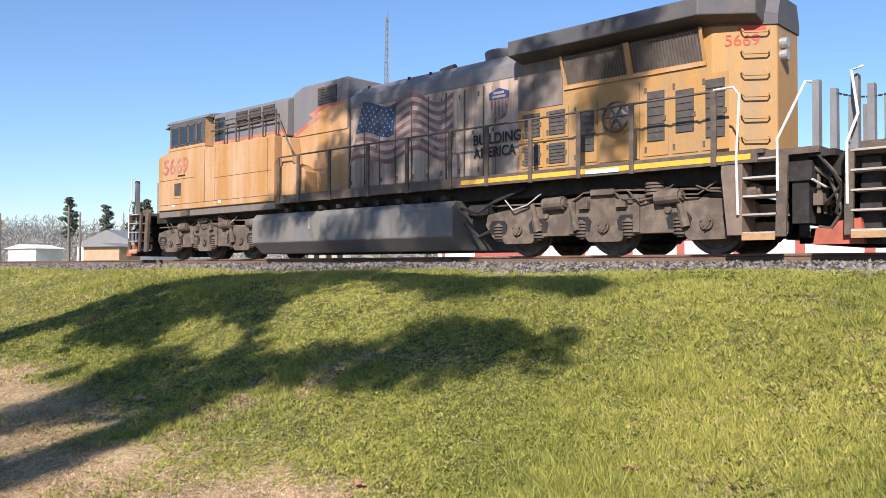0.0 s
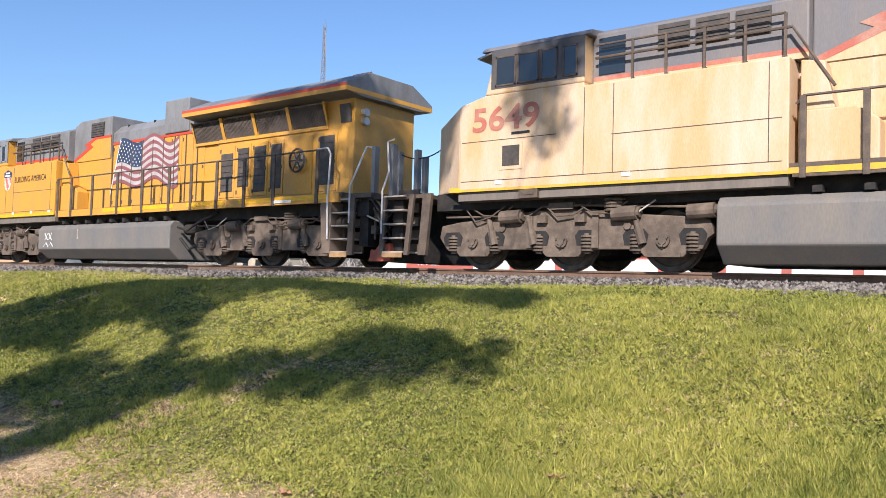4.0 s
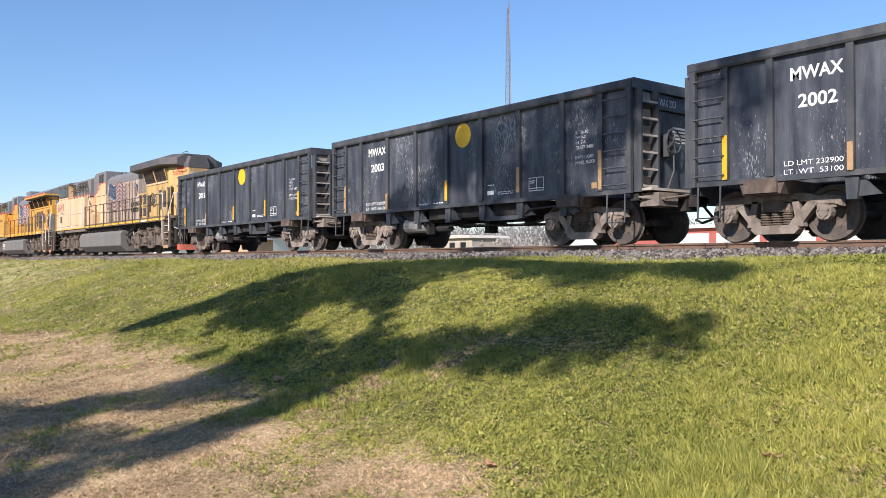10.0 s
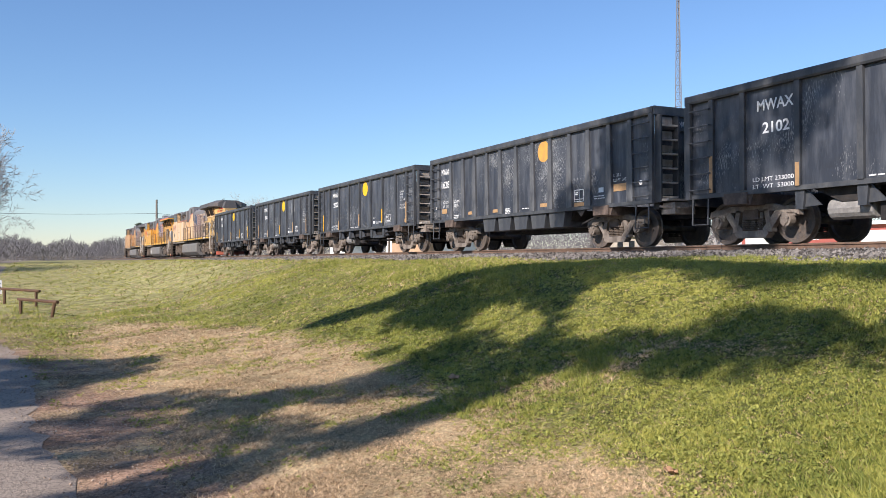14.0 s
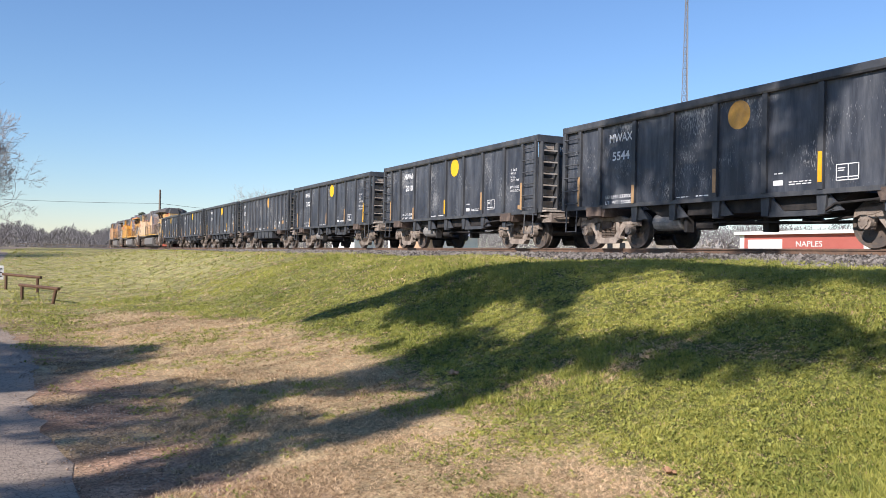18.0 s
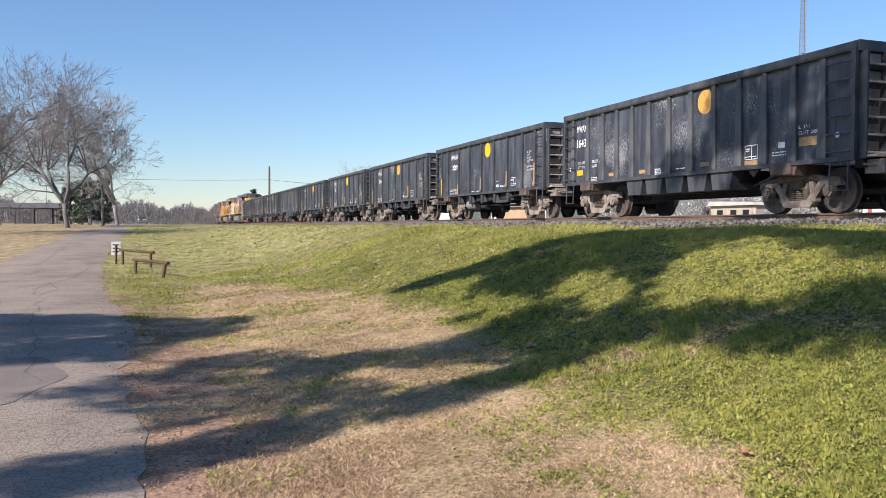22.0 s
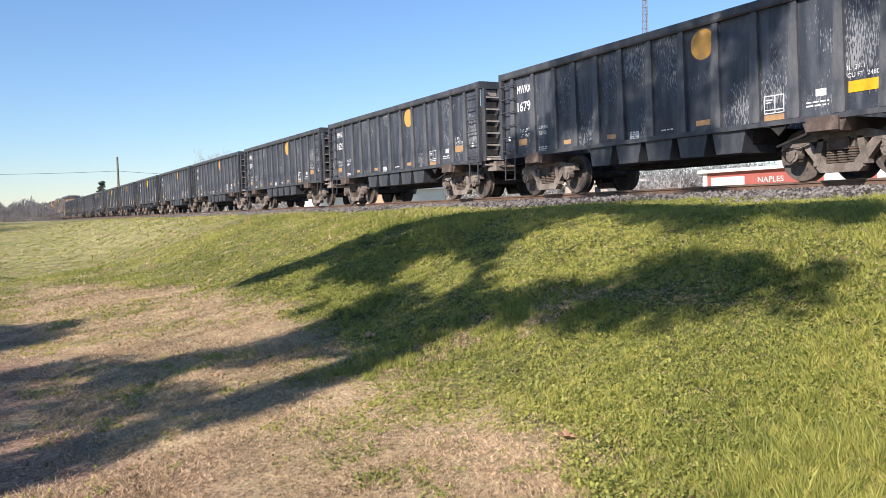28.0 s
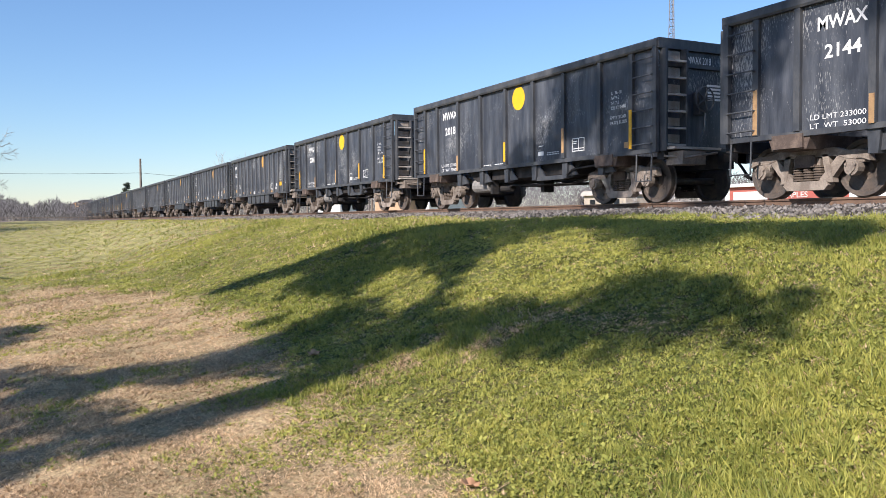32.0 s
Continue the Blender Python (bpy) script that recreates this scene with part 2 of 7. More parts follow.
BARKDARK = mat("grey_brown_bark", (0.17, 0.152, 0.145), 0.9, dirt=(0.10, 0.088, 0.08), amount=0.4, scale=3, bump=0.4)
POLE = mat("weathered_pole_wood", (0.20, 0.165, 0.135), 0.9, dirt=(0.11, 0.09, 0.075), amount=0.4, scale=3, stretch=(4, 4, 0.5))
TOWERGREY = mat("weathered_tower_steel", (0.20, 0.20, 0.21), 0.6, metal=0.2, amount=0.2)
GALV = mat("galvanised_steel", (0.5, 0.5, 0.5), 0.45, metal=0.6, amount=0.2)
SIDING = mat("white_metal_siding", (0.70, 0.69, 0.66), 0.6, dirt=(0.55, 0.52, 0.47), amount=0.25, scale=0.7)
REDSIDE = mat("red_metal_siding", (0.39, 0.112, 0.088), 0.6, dirt=(0.33, 0.08, 0.06), amount=0.25, scale=0.7)
TANWALL = mat("tan_brick_wall", (0.46, 0.31, 0.20), 0.85, dirt=(0.34, 0.22, 0.14), amount=0.3, scale=1.5)
ROOFM = mat("grey_metal_roof", (0.22, 0.22, 0.225), 0.5, dirt=(0.2, 0.18, 0.16), amount=0.3, scale=0.8)
PALECAR = mat("silver_vehicle_paint", (0.55, 0.56, 0.57), 0.3, metal=0.3, amount=0.1, bump=0)
TYRE = mat("tyre_rubber", (0.02, 0.02, 0.02), 0.85, amount=0.2)
CONCRETE = mat("pale_concrete", (0.52, 0.48, 0.43), 0.85, dirt=(0.38, 0.34, 0.3), amount=0.35, scale=2)
BARSM = mat("stencil_white", (0.78, 0.78, 0.76), 0.6, dirt=(0.5, 0.5, 0.48), amount=0.3, scale=6, bump=0)
DRYLEAF = mat("dry_leaf_brown", (0.42, 0.24, 0.13), 0.8, dirt=(0.25, 0.13, 0.07), amount=0.4, scale=20)
GRASS = island_mat("grass_blades", (0.10, 0.14, 0.024), (0.53, 0.485, 0.115), 0.5, 0.26)
DRYGRASS = island_mat("dry_grass_blades", (0.14, 0.088, 0.045), (0.82, 0.60, 0.37), 0.8, 0.2, 0.5, 22.0)
STONES = island_mat("ballast_stones", (0.04, 0.034, 0.029), (0.27, 0.24, 0.21), 0.9, 0.0, 0.9)
GRIT = island_mat("road_grit", (0.16, 0.10, 0.07), (0.50, 0.40, 0.31), 0.9)
CLOVER = island_mat("clover_leaves", (0.085, 0.12, 0.02), (0.44, 0.42, 0.10), 0.5, 0.22, 0.4, 12.0)
LEAVES = island_mat("tree_leaves", (0.03, 0.05, 0.015), (0.09, 0.12, 0.03), 0.6, 0.1)
TWIGFAR = island_mat("far_bare_twigs", (0.10, 0.094, 0.097), (0.20, 0.187, 0.187), 0.95, 0.0, 0.3)
# needle colours lightened to paint in the haze of distance
PINE = island_mat("hazed_pine_needles", (0.06, 0.075, 0.06), (0.14, 0.16, 0.115), 0.8)


# ---- mesh helpers ----
class Mesh:
    """Collects vertices and faces of one part."""

    def __init__(self):
        self.v, self.f = [], []

    def poly(self, pts):
        k = len(self.v)
        self.v += [tuple(p) for p in pts]
        self.f.append(tuple(range(k, k + len(pts))))
        return self

    def box(self, x0, x1, y0, y1, z0, z1):
        k = len(self.v)
        self.v += [(x, y, z) for z in (z0, z1) for x, y in ((x0, y0), (x1, y0), (x1, y1), (x0, y1))]
        self.f += [tuple(k + i for i in q) for q in ((3, 2, 1, 0), (4, 5, 6, 7), (0, 1, 5, 4), (1, 2, 6, 5), (2, 3, 7, 6), (3, 0, 4, 7))]
        return self

    def slab(self, prof, y0, y1):
        """A profile in x and z, counter-clockwise, drawn out along y."""
        k, n = len(self.v), len(prof)
        self.v += [(x, y0, z) for x, z in prof] + [(x, y1, z) for x, z in prof]
        self.f += [tuple(range(k, k + n)), tuple(range(k + 2 * n - 1, k + n - 1, -1))]
        self.f += [(k + i, k + n + i, k + n + (i + 1) % n, k + (i + 1) % n) for i in range(n)]
        return self

    def beam(self, prof, x0, x1):
        """A profile in y and z drawn out along x."""
        k, n = len(self.v), len(prof)
        self.v += [(x0, y, z) for y, z in prof] + [(x1, y, z) for y, z in prof]
        self.f += [tuple(range(k + n - 1, k - 1, -1)), tuple(range(k + n, k + 2 * n))]
        self.f += [(k + i, k + (i + 1) % n, k + n + (i + 1) % n, k + n + i) for i in range(n)]
        return self

    def taper(self, prof, x0, x1, x2, narrow):
        """A profile in y and z drawn from x0 to x1, then drawing in to x2."""
        k, n = len(self.v), len(prof)
        self.v += [(x0, y, z) for y, z in prof] + [(x1, y, z) for y, z in prof] + [(x2, y * narrow, z) for y, z in prof]
        self.f += [tuple(range(k + n - 1, k - 1, -1)), tuple(range(k + 2 * n, k + 3 * n))]
        for g in (0, n):
            self.f += [(k + g + i, k + g + (i + 1) % n, k + g + n + (i + 1) % n, k + g + n + i) for i in range(n)]
        return self

    def tube(self, a, b, r, seg=8, r2=None):
        a, b = Vector(a), Vector(b)
        r2 = r if r2 is None else r2
        q = (b - a).to_track_quat("Z", "Y").to_matrix()
        k = len(self.v)
        for c, rr in ((a, r), (b, r2)):
            for i in range(seg):
                w = 2 * math.pi * i / seg
                self.v.append(tuple(c + q @ Vector((rr * math.cos(w), rr * math.sin(w), 0))))
        self.f += [(k + i, k + (i + 1) % seg, k + seg + (i + 1) % seg, k + seg + i) for i in range(seg)]
        self.f += [tuple(range(k + seg - 1, k - 1, -1)), tuple(range(k + seg, k + 2 * seg))]
        return self

    def pipe(self, pts, r, seg=6):
        """A round bar bent through the points given, in one piece; r is one radius, or one for each point."""
        pts = [Vector(p) for p in pts]
        k, n = len(self.v), len(pts)
        side = None
        for i, p in enumerate(pts):
            d = (pts[min(i + 1, n - 1)] - pts[max(i - 1, 0)]).normalized()
            if side is None:
                side = d.orthogonal().normalized()
            side = (side - d * side.dot(d)).normalized()
            up = d.cross(side)
            for j in range(seg):
                w = 2 * math.pi * j / seg
                self.v.append(tuple(p + (side * math.cos(w) + up * math.sin(w)) * (r[i] if isinstance(r, list) else r)))
        for i in range(n - 1):
            a, b = k + i * seg, k + (i + 1) * seg
            self.f += [(a + j, a + (j + 1) % seg, b + (j + 1) % seg, b + j) for j in range(seg)]
        self.f += [tuple(range(k + seg - 1, k - 1, -1)), tuple(range(k + (n - 1) * seg, k + n * seg))]
        return self

    def spindle(self, prof, x, y, seg=10):
        """A profile of (z, radius) turned about an upright axis."""
        k, n = len(self.v), len(prof)
        for z, r in prof:
            self.v += [(x + r * math.cos(2 * math.pi * j / seg), y + r * math.sin(2 * math.pi * j / seg), z) for j in range(seg)]
        for i in range(n - 1):
            a, b = k + i * seg, k + (i + 1) * seg
            self.f += [(a + j, a + (j + 1) % seg, b + (j + 1) % seg, b + j) for j in range(seg)]
        self.f += [tuple(range(k + seg - 1, k - 1, -1)), tuple(range(k + (n - 1) * seg, k + n * seg))]
        return self

    def lathe(self, prof, x, y, z, seg=28):
        """A profile of (y offset, radius) turned about the y axis."""
        k, n = len(self.v), len(prof)
        for i in range(seg):
            w = 2 * math.pi * i / seg
            self.v += [(x + r * math.cos(w), y + o, z + r * math.sin(w)) for o, r in prof]
        for i in range(seg):
            j = (i + 1) % seg
            self.f += [(k + i * n + a, k + i * n + a + 1, k + j * n + a + 1, k + j * n + a) for a in range(n - 1)]
        return self

    def mirror(self):
        """The same again on the other side of the xz plane."""
        k = len(self.v)
        self.v += [(x, -y, z) for x, y, z in self.v]
        self.f += [tuple(k + i for i in reversed(q)) for q in list(self.f)]
        return self

    def data(self, name, material):
        me = bpy.data.meshes.new(name)
        me.from_pydata(self.v, [], self.f)
        me.materials.append(material)
        me.update()
        return me


def part(name, me, material, parent, label="", bevel=0.0, at=None):
    """Links a Mesh, or mesh data that is shared, as one object under a thing or a part."""
    data = me.data(name, material) if isinstance(me, Mesh) else me
    ob = new(name, data)
    ob.parent = parent
    if at is not None:
        ob.location = at
    if bevel:
        mod = ob.modifiers.new("bevel", "BEVEL")
        mod.width, mod.segments, mod.limit_method = bevel, 2, "ANGLE"
    if label:
        tagged(ob, label)
    return ob


def thing(name, label, category, group="", kind="", at=None):
    ob = new(name)
    ob.empty_display_size = 0.2
    if at is not None:
        ob.matrix_basis = at
    return tagged(ob, label, category, group, kind)


def lettering(name, text, size, x, y, z, material, parent, width=None, face=-1, bold=0.0):
    """Painted text that faces -y (or along x when face is 2), with its lower left corner at the place given."""
    cu = bpy.data.curves.new(name, "FONT")
    cu.body, cu.size, cu.offset = text, size * 1.38, bold
    tmp = bpy.data.objects.new(name, cu)
    scene.collection.objects.link(tmp)
    me = bpy.data.meshes.new_from_object(tmp.evaluated_get(bpy.context.evaluated_depsgraph_get()))
    bpy.data.objects.remove(tmp)
    xs = [v.co.x for v in me.vertices] or [0, 1]
    k = 1.0 if width is None else width / (max(xs) - min(xs))
    low = min(xs)
    for v in me.vertices:
        v.co = Vector(((v.co.x - low) * k, 0, v.co.y))
    me.materials.clear()
    me.materials.append(material)
    ob = new(name, me)
    ob.parent = parent
    ob.location = (x, y, z)
    if face == 2:
        ob.rotation_euler = (0, 0, radians(90))
    return ob


def stuff(name, verts, faces, material, label, category):
    """One object of kind stuff from arrays: verts n by 3, faces n by 3 or 4."""
    me = bpy.data.meshes.new(name)
    verts, faces = np.asarray(verts, np.float32), np.asarray(faces, np.int32)
    me.vertices.add(len(verts))
    me.vertices.foreach_set("co", verts.ravel())
    k = faces.shape[1]
    me.loops.add(faces.size)
    me.loops.foreach_set("vertex_index", faces.ravel())
    me.polygons.add(len(faces))
    me.polygons.foreach_set("loop_start", np.arange(len(faces), dtype=np.int32) * k)
    me.polygons.foreach_set("loop_total", np.full(len(faces), k, np.int32))
    me.update(calc_edges=True)
    me.materials.append(material)
    return tagged(new(name, me), label, category, "", "stuff")


# ---- the plan: x runs along the track, y from the road to the track, z is up ----
TRACK_Y, RAIL_Z = 13.99, 1.596


def rise(x):
    """The park's own level: lowest beside the camera, climbing to the crossing."""
    return float(np.interp(-x, [30, 80, 160], [-0.35, 1.1, 1.25]))


BANK = ([-60, 0.8, 2.2, 3.2, 3.9, 5.4, 6.4, 7.4, 8.6, 10.2, 60], [0, 0, 0.11, 0.17, 0.25, 0.56, 0.77, 0.92, 0.97, 1, 1])


def ground_z(x, y):
    base = rise(x)
    k = float(np.interp(y, *BANK))
    return base + (1.3 - base) * k + 0.05 * noise.noise((x * 0.35, y * 0.35, 0)) * (1 if y > 1 else 0.3)


ROAD_MID = ([-400, -90, -60, -45, -35, -22, -15, -6, 30], [3, -3.4, -3.6, -3.7, -3.6, -2.9, -2.1, -1.3, 1.2])


def road_mid(x):
    return float(np.interp(x, *ROAD_MID))


# ---- ground ----
def ground_material():
    m = bpy.data.materials.new("lawn_soil")
    m.use_nodes = True
    n, lk = m.node_tree.nodes, m.node_tree.links
    b = n["Principled BSDF"]
    b.inputs["Roughness"].default_value = 0.95
    b.inputs["Specular IOR Level"].default_value = 0.1
    tc = n.new("ShaderNodeTexCoord")
    sep = n.new("ShaderNodeSeparateXYZ")
    lk.new(tc.outputs["Object"], sep.inputs[0])
    big = n.new("ShaderNodeTexNoise")
    big.inputs["Scale"].default_value, big.inputs["Detail"].default_value = 0.45, 8
    lk.new(tc.outputs["Object"], big.inputs["Vector"])
    small = n.new("ShaderNodeTexNoise")
    small.inputs["Scale"].default_value, small.inputs["Detail"].default_value = 30, 8
    small.inputs["Roughness"].default_value = 0.75
    lk.new(tc.outputs["Object"], small.inputs["Vector"])
    # dry strip between the road and the foot of the bank
    dist = n.new("ShaderNodeAttribute")
    dist.attribute_name = "straw"
    far = n.new("ShaderNodeMapRange")
    far.inputs["From Min"].default_value, far.inputs["From Max"].default_value = -26, -15
    lk.new(sep.outputs["X"], far.inputs["Value"])
    mu = n.new("ShaderNodeMath")
    mu.operation = "MULTIPLY"
    lk.new(dist.outputs["Fac"], mu.inputs[0])
    lk.new(far.outputs[0], mu.inputs[1])
    ad = n.new("ShaderNodeMath")
    ad.operation = "ADD"
    lk.new(mu.outputs[0], ad.inputs[0])
    lk.new(big.outputs["Fac"], ad.inputs[1])
    ra = n.new("ShaderNodeMapRange")
    ra.inputs["From Min"].default_value, ra.inputs["From Max"].default_value = 0.62, 1.1
    lk.new(ad.outputs[0], ra.inputs["Value"])
    mx = n.new("ShaderNodeMix")
    mx.data_type = "RGBA"
    away = n.new("ShaderNodeMapRange")
    away.inputs["From Min"].default_value, away.inputs["From Max"].default_value = -14, -34
    lk.new(sep.outputs["X"], away.inputs["Value"])
    turf = n.new("ShaderNodeMix")
    turf.data_type = "RGBA"
    turf.inputs["A"].default_value = (0.115, 0.12, 0.035, 1)
    turf.inputs["B"].default_value = (0.31, 0.28, 0.12, 1)
    lk.new(away.outputs[0], turf.inputs["Factor"])
    lk.new(turf.outputs["Result"], mx.inputs["A"])
    mx.inputs["B"].default_value = (0.37, 0.28, 0.155, 1)
    lk.new(ra.outputs[0], mx.inputs["Factor"])
    # tan field on the far side of the road
    fld = n.new("ShaderNodeMapRange")
    fld.inputs["From Min"].default_value, fld.inputs["From Max"].default_value = -3.2, -5.0
    lk.new(sep.outputs["Y"], fld.inputs["Value"])
    mxx = n.new("ShaderNodeMath")
    mxx.operation = "MAXIMUM"
    lk.new(ra.outputs[0], mxx.inputs[0])
    lk.new(fld.outputs[0], mxx.inputs[1])
    lk.new(mxx.outputs[0], mx.inputs["Factor"])
    # reddish bare soil along the road's edge
    e = n.new("ShaderNodeAttribute")
    e.attribute_name = "verge"
    e2 = n.new("ShaderNodeMath")
    e2.operation = "MULTIPLY"
    lk.new(e.outputs["Fac"], e2.inputs[0])
    lk.new(far.outputs[0], e2.inputs[1])
    mx2 = n.new("ShaderNodeMix")
    mx2.data_type = "RGBA"
    mx2.inputs["B"].default_value = (0.35, 0.22, 0.145, 1)
    spot = n.new("ShaderNodeMapRange")
    spot.inputs["From Min"].default_value, spot.inputs["From Max"].default_value = 0.36, 0.52
    lk.new(big.outputs["Fac"], spot.inputs["Value"])
    e3 = n.new("ShaderNodeMath")
    e3.operation = "MULTIPLY"
    lk.new(e2.outputs[0], e3.inputs[0])
    lk.new(spot.outputs[0], e3.inputs[1])
    lk.new(e3.outputs[0], mx2.inputs["Factor"])
    lk.new(mx.outputs["Result"], mx2.inputs["A"])
    g = n.new("ShaderNodeMapRange")
    g.inputs["From Min"].default_value, g.inputs["From Max"].default_value = 0.32, 0.68
    g.inputs["To Min"].default_value, g.inputs["To Max"].default_value = 0.22, 1.6
    lk.new(small.outputs["Fac"], g.inputs["Value"])
    mm = n.new("ShaderNodeMix")
    mm.data_type, mm.blend_type = "RGBA", "MULTIPLY"
    mm.inputs["Factor"].default_value = 1
    lk.new(mx2.outputs["Result"], mm.inputs["A"])
    lk.new(g.outputs[0], mm.inputs["B"])
    med = n.new("ShaderNodeTexNoise")
    med.inputs["Scale"].default_value, med.inputs["Detail"].default_value = 2.4, 7
    lk.new(tc.outputs["Object"], med.inputs["Vector"])
    mr = n.new("ShaderNodeMapRange")
    mr.inputs["From Min"].default_value, mr.inputs["From Max"].default_value = 0.36, 0.64
    mr.inputs["To Min"].default_value, mr.inputs["To Max"].default_value = 0.65, 1.35
    lk.new(med.outputs["Fac"], mr.inputs["Value"])
    clump = n.new("ShaderNodeMix")
    clump.data_type, clump.blend_type = "RGBA", "MULTIPLY"
    clump.inputs["Factor"].default_value = 1
    lk.new(mm.outputs["Result"], clump.inputs["A"])
    lk.new(mr.outputs[0], clump.inputs["B"])
    lk.new(clump.outputs["Result"], b.inputs["Base Color"])
    bp = n.new("ShaderNodeBump")
    bp.inputs["Strength"].default_value, bp.inputs["Distance"].default_value = 0.6, 0.03
    lk.new(small.outputs["Fac"], bp.inputs["Height"])
    lk.new(bp.outputs[0], b.inputs["Normal"])
    return m


def graded(a, b, step, far, grow=1.35):
    """Even steps from a to b, then ever wider ones out to the distance far."""
    mid = list(np.arange(a, b + 1e-6, step))
    lo, hi, s = [a], [b], step
    while lo[-1] > -far:
        s *= grow
        lo.append(lo[-1] - s)
        hi.append(hi[-1] + s)
    return lo[:0:-1] + mid + hi[1:]


def build_ground():
    xs, ys = graded(-60, 8, 0.5, 2500), graded(-6, 12, 0.4, 2500)
    v = [(x, y, ground_z(x, y) - (0.06 if abs(y - road_mid(x)) < 0.8 else 0)) for x in xs for y in ys]
    k = len(ys)
    f = [(i * k + j, (i + 1) * k + j, (i + 1) * k + j + 1, i * k + j + 1) for i in range(len(xs) - 1) for j in range(k - 1)]
    me = bpy.data.meshes.new("ground")
    me.from_pydata(v, [], f)
    me.materials.append(ground_material())
    straw = me.attributes.new("straw", "FLOAT", "POINT")
    at = np.array(v)
    straw.data.foreach_set("value", straw_strip(at[:, 0], at[:, 1]).astype(np.float32))
    verge = me.attributes.new("verge", "FLOAT", "POINT")
    verge.data.foreach_set("value", np.clip((np.interp(at[:, 0], *ROAD_MID) + 3.1 - at[:, 1]) / 0.9, 0, 1).astype(np.float32))
    for p in me.polygons:
        p.use_smooth = True
    tagged(new("ground", me), "grassy park ground rising as a green bank to the track", "ground", "", "structure")


ASPHALT = mat("old_asphalt", (0.345, 0.28, 0.222), 0.95, dirt=(0.225, 0.18, 0.142), amount=0.4, scale=0.6, bump=0.9, fine=45, spec=0.1)


def crazed(m, scale, width, depth):
    """Adds a net of fine age cracks to a surface's colour."""
    n, lk = m.node_tree.nodes, m.node_tree.links
    b = n["Principled BSDF"]
    src = b.inputs["Base Color"].links[0].from_socket
    tc = n.new("ShaderNodeTexCoord")
    wob = n.new("ShaderNodeTexNoise")
    wob.inputs["Scale"].default_value, wob.inputs["Detail"].default_value = 3.0, 4
    lk.new(tc.outputs["Object"], wob.inputs["Vector"])
    va = n.new("ShaderNodeVectorMath")
    va.operation = "MULTIPLY_ADD"
    va.inputs[1].default_value = (0.3, 0.3, 0.0)
    lk.new(wob.outputs["Color"], va.inputs[0])
    lk.new(tc.outputs["Object"], va.inputs[2])
    vo = n.new("ShaderNodeTexVoronoi")
    vo.feature = "DISTANCE_TO_EDGE"
    vo.inputs["Scale"].default_value = scale
    lk.new(va.outputs[0], vo.inputs["Vector"])
    mr = n.new("ShaderNodeMapRange")
    mr.inputs["From Max"].default_value = width
    mr.inputs["To Min"].default_value = depth
    lk.new(vo.outputs["Distance"], mr.inputs["Value"])
    mx = n.new("ShaderNodeMix")
    mx.data_type, mx.blend_type = "RGBA", "MULTIPLY"
    mx.inputs["Factor"].default_value = 1
    lk.new(src, mx.inputs["A"])
    lk.new(mr.outputs[0], mx.inputs["B"])
    lk.new(mx.outputs["Result"], b.inputs["Base Color"])


crazed(ASPHALT, 13.0, 0.09, 0.62)
PATCH = mat("asphalt_patch", (0.11, 0.10, 0.095), 0.9, dirt=(0.16, 0.14, 0.125), amount=0.3, scale=2, bump=0.4, fine=60)


def road_section(x):
    """Five points across the lane, edge to edge, as (y, z)."""
    c = road_mid(x)
    w = 1.75 + 0.12 * noise.noise((x * 0.9, 3, 0))
    w2 = float(np.interp(x, [-13, -9.5, -5], [1.7, 1.32, 1.22])) + 0.2 * noise.noise((x * 0.5, 9, 0)) + 0.16 * noise.noise((x * 2.3, 5, 0))
    z = rise(x) + 0.016
    out = []
    for t in (-1, -0.5, 0, 0.5, 1):
        y = c + t * (w2 if t > 0 else w)
        out.append((y, (ground_z(x, y) + 0.006 if abs(t) == 1 else z) + 0.03 * (1 - t * t)))
    return out


def road_top(x, y):
    section = road_section(x)
    return float(np.interp(y, [p[0] for p in section], [p[1] for p in section]))


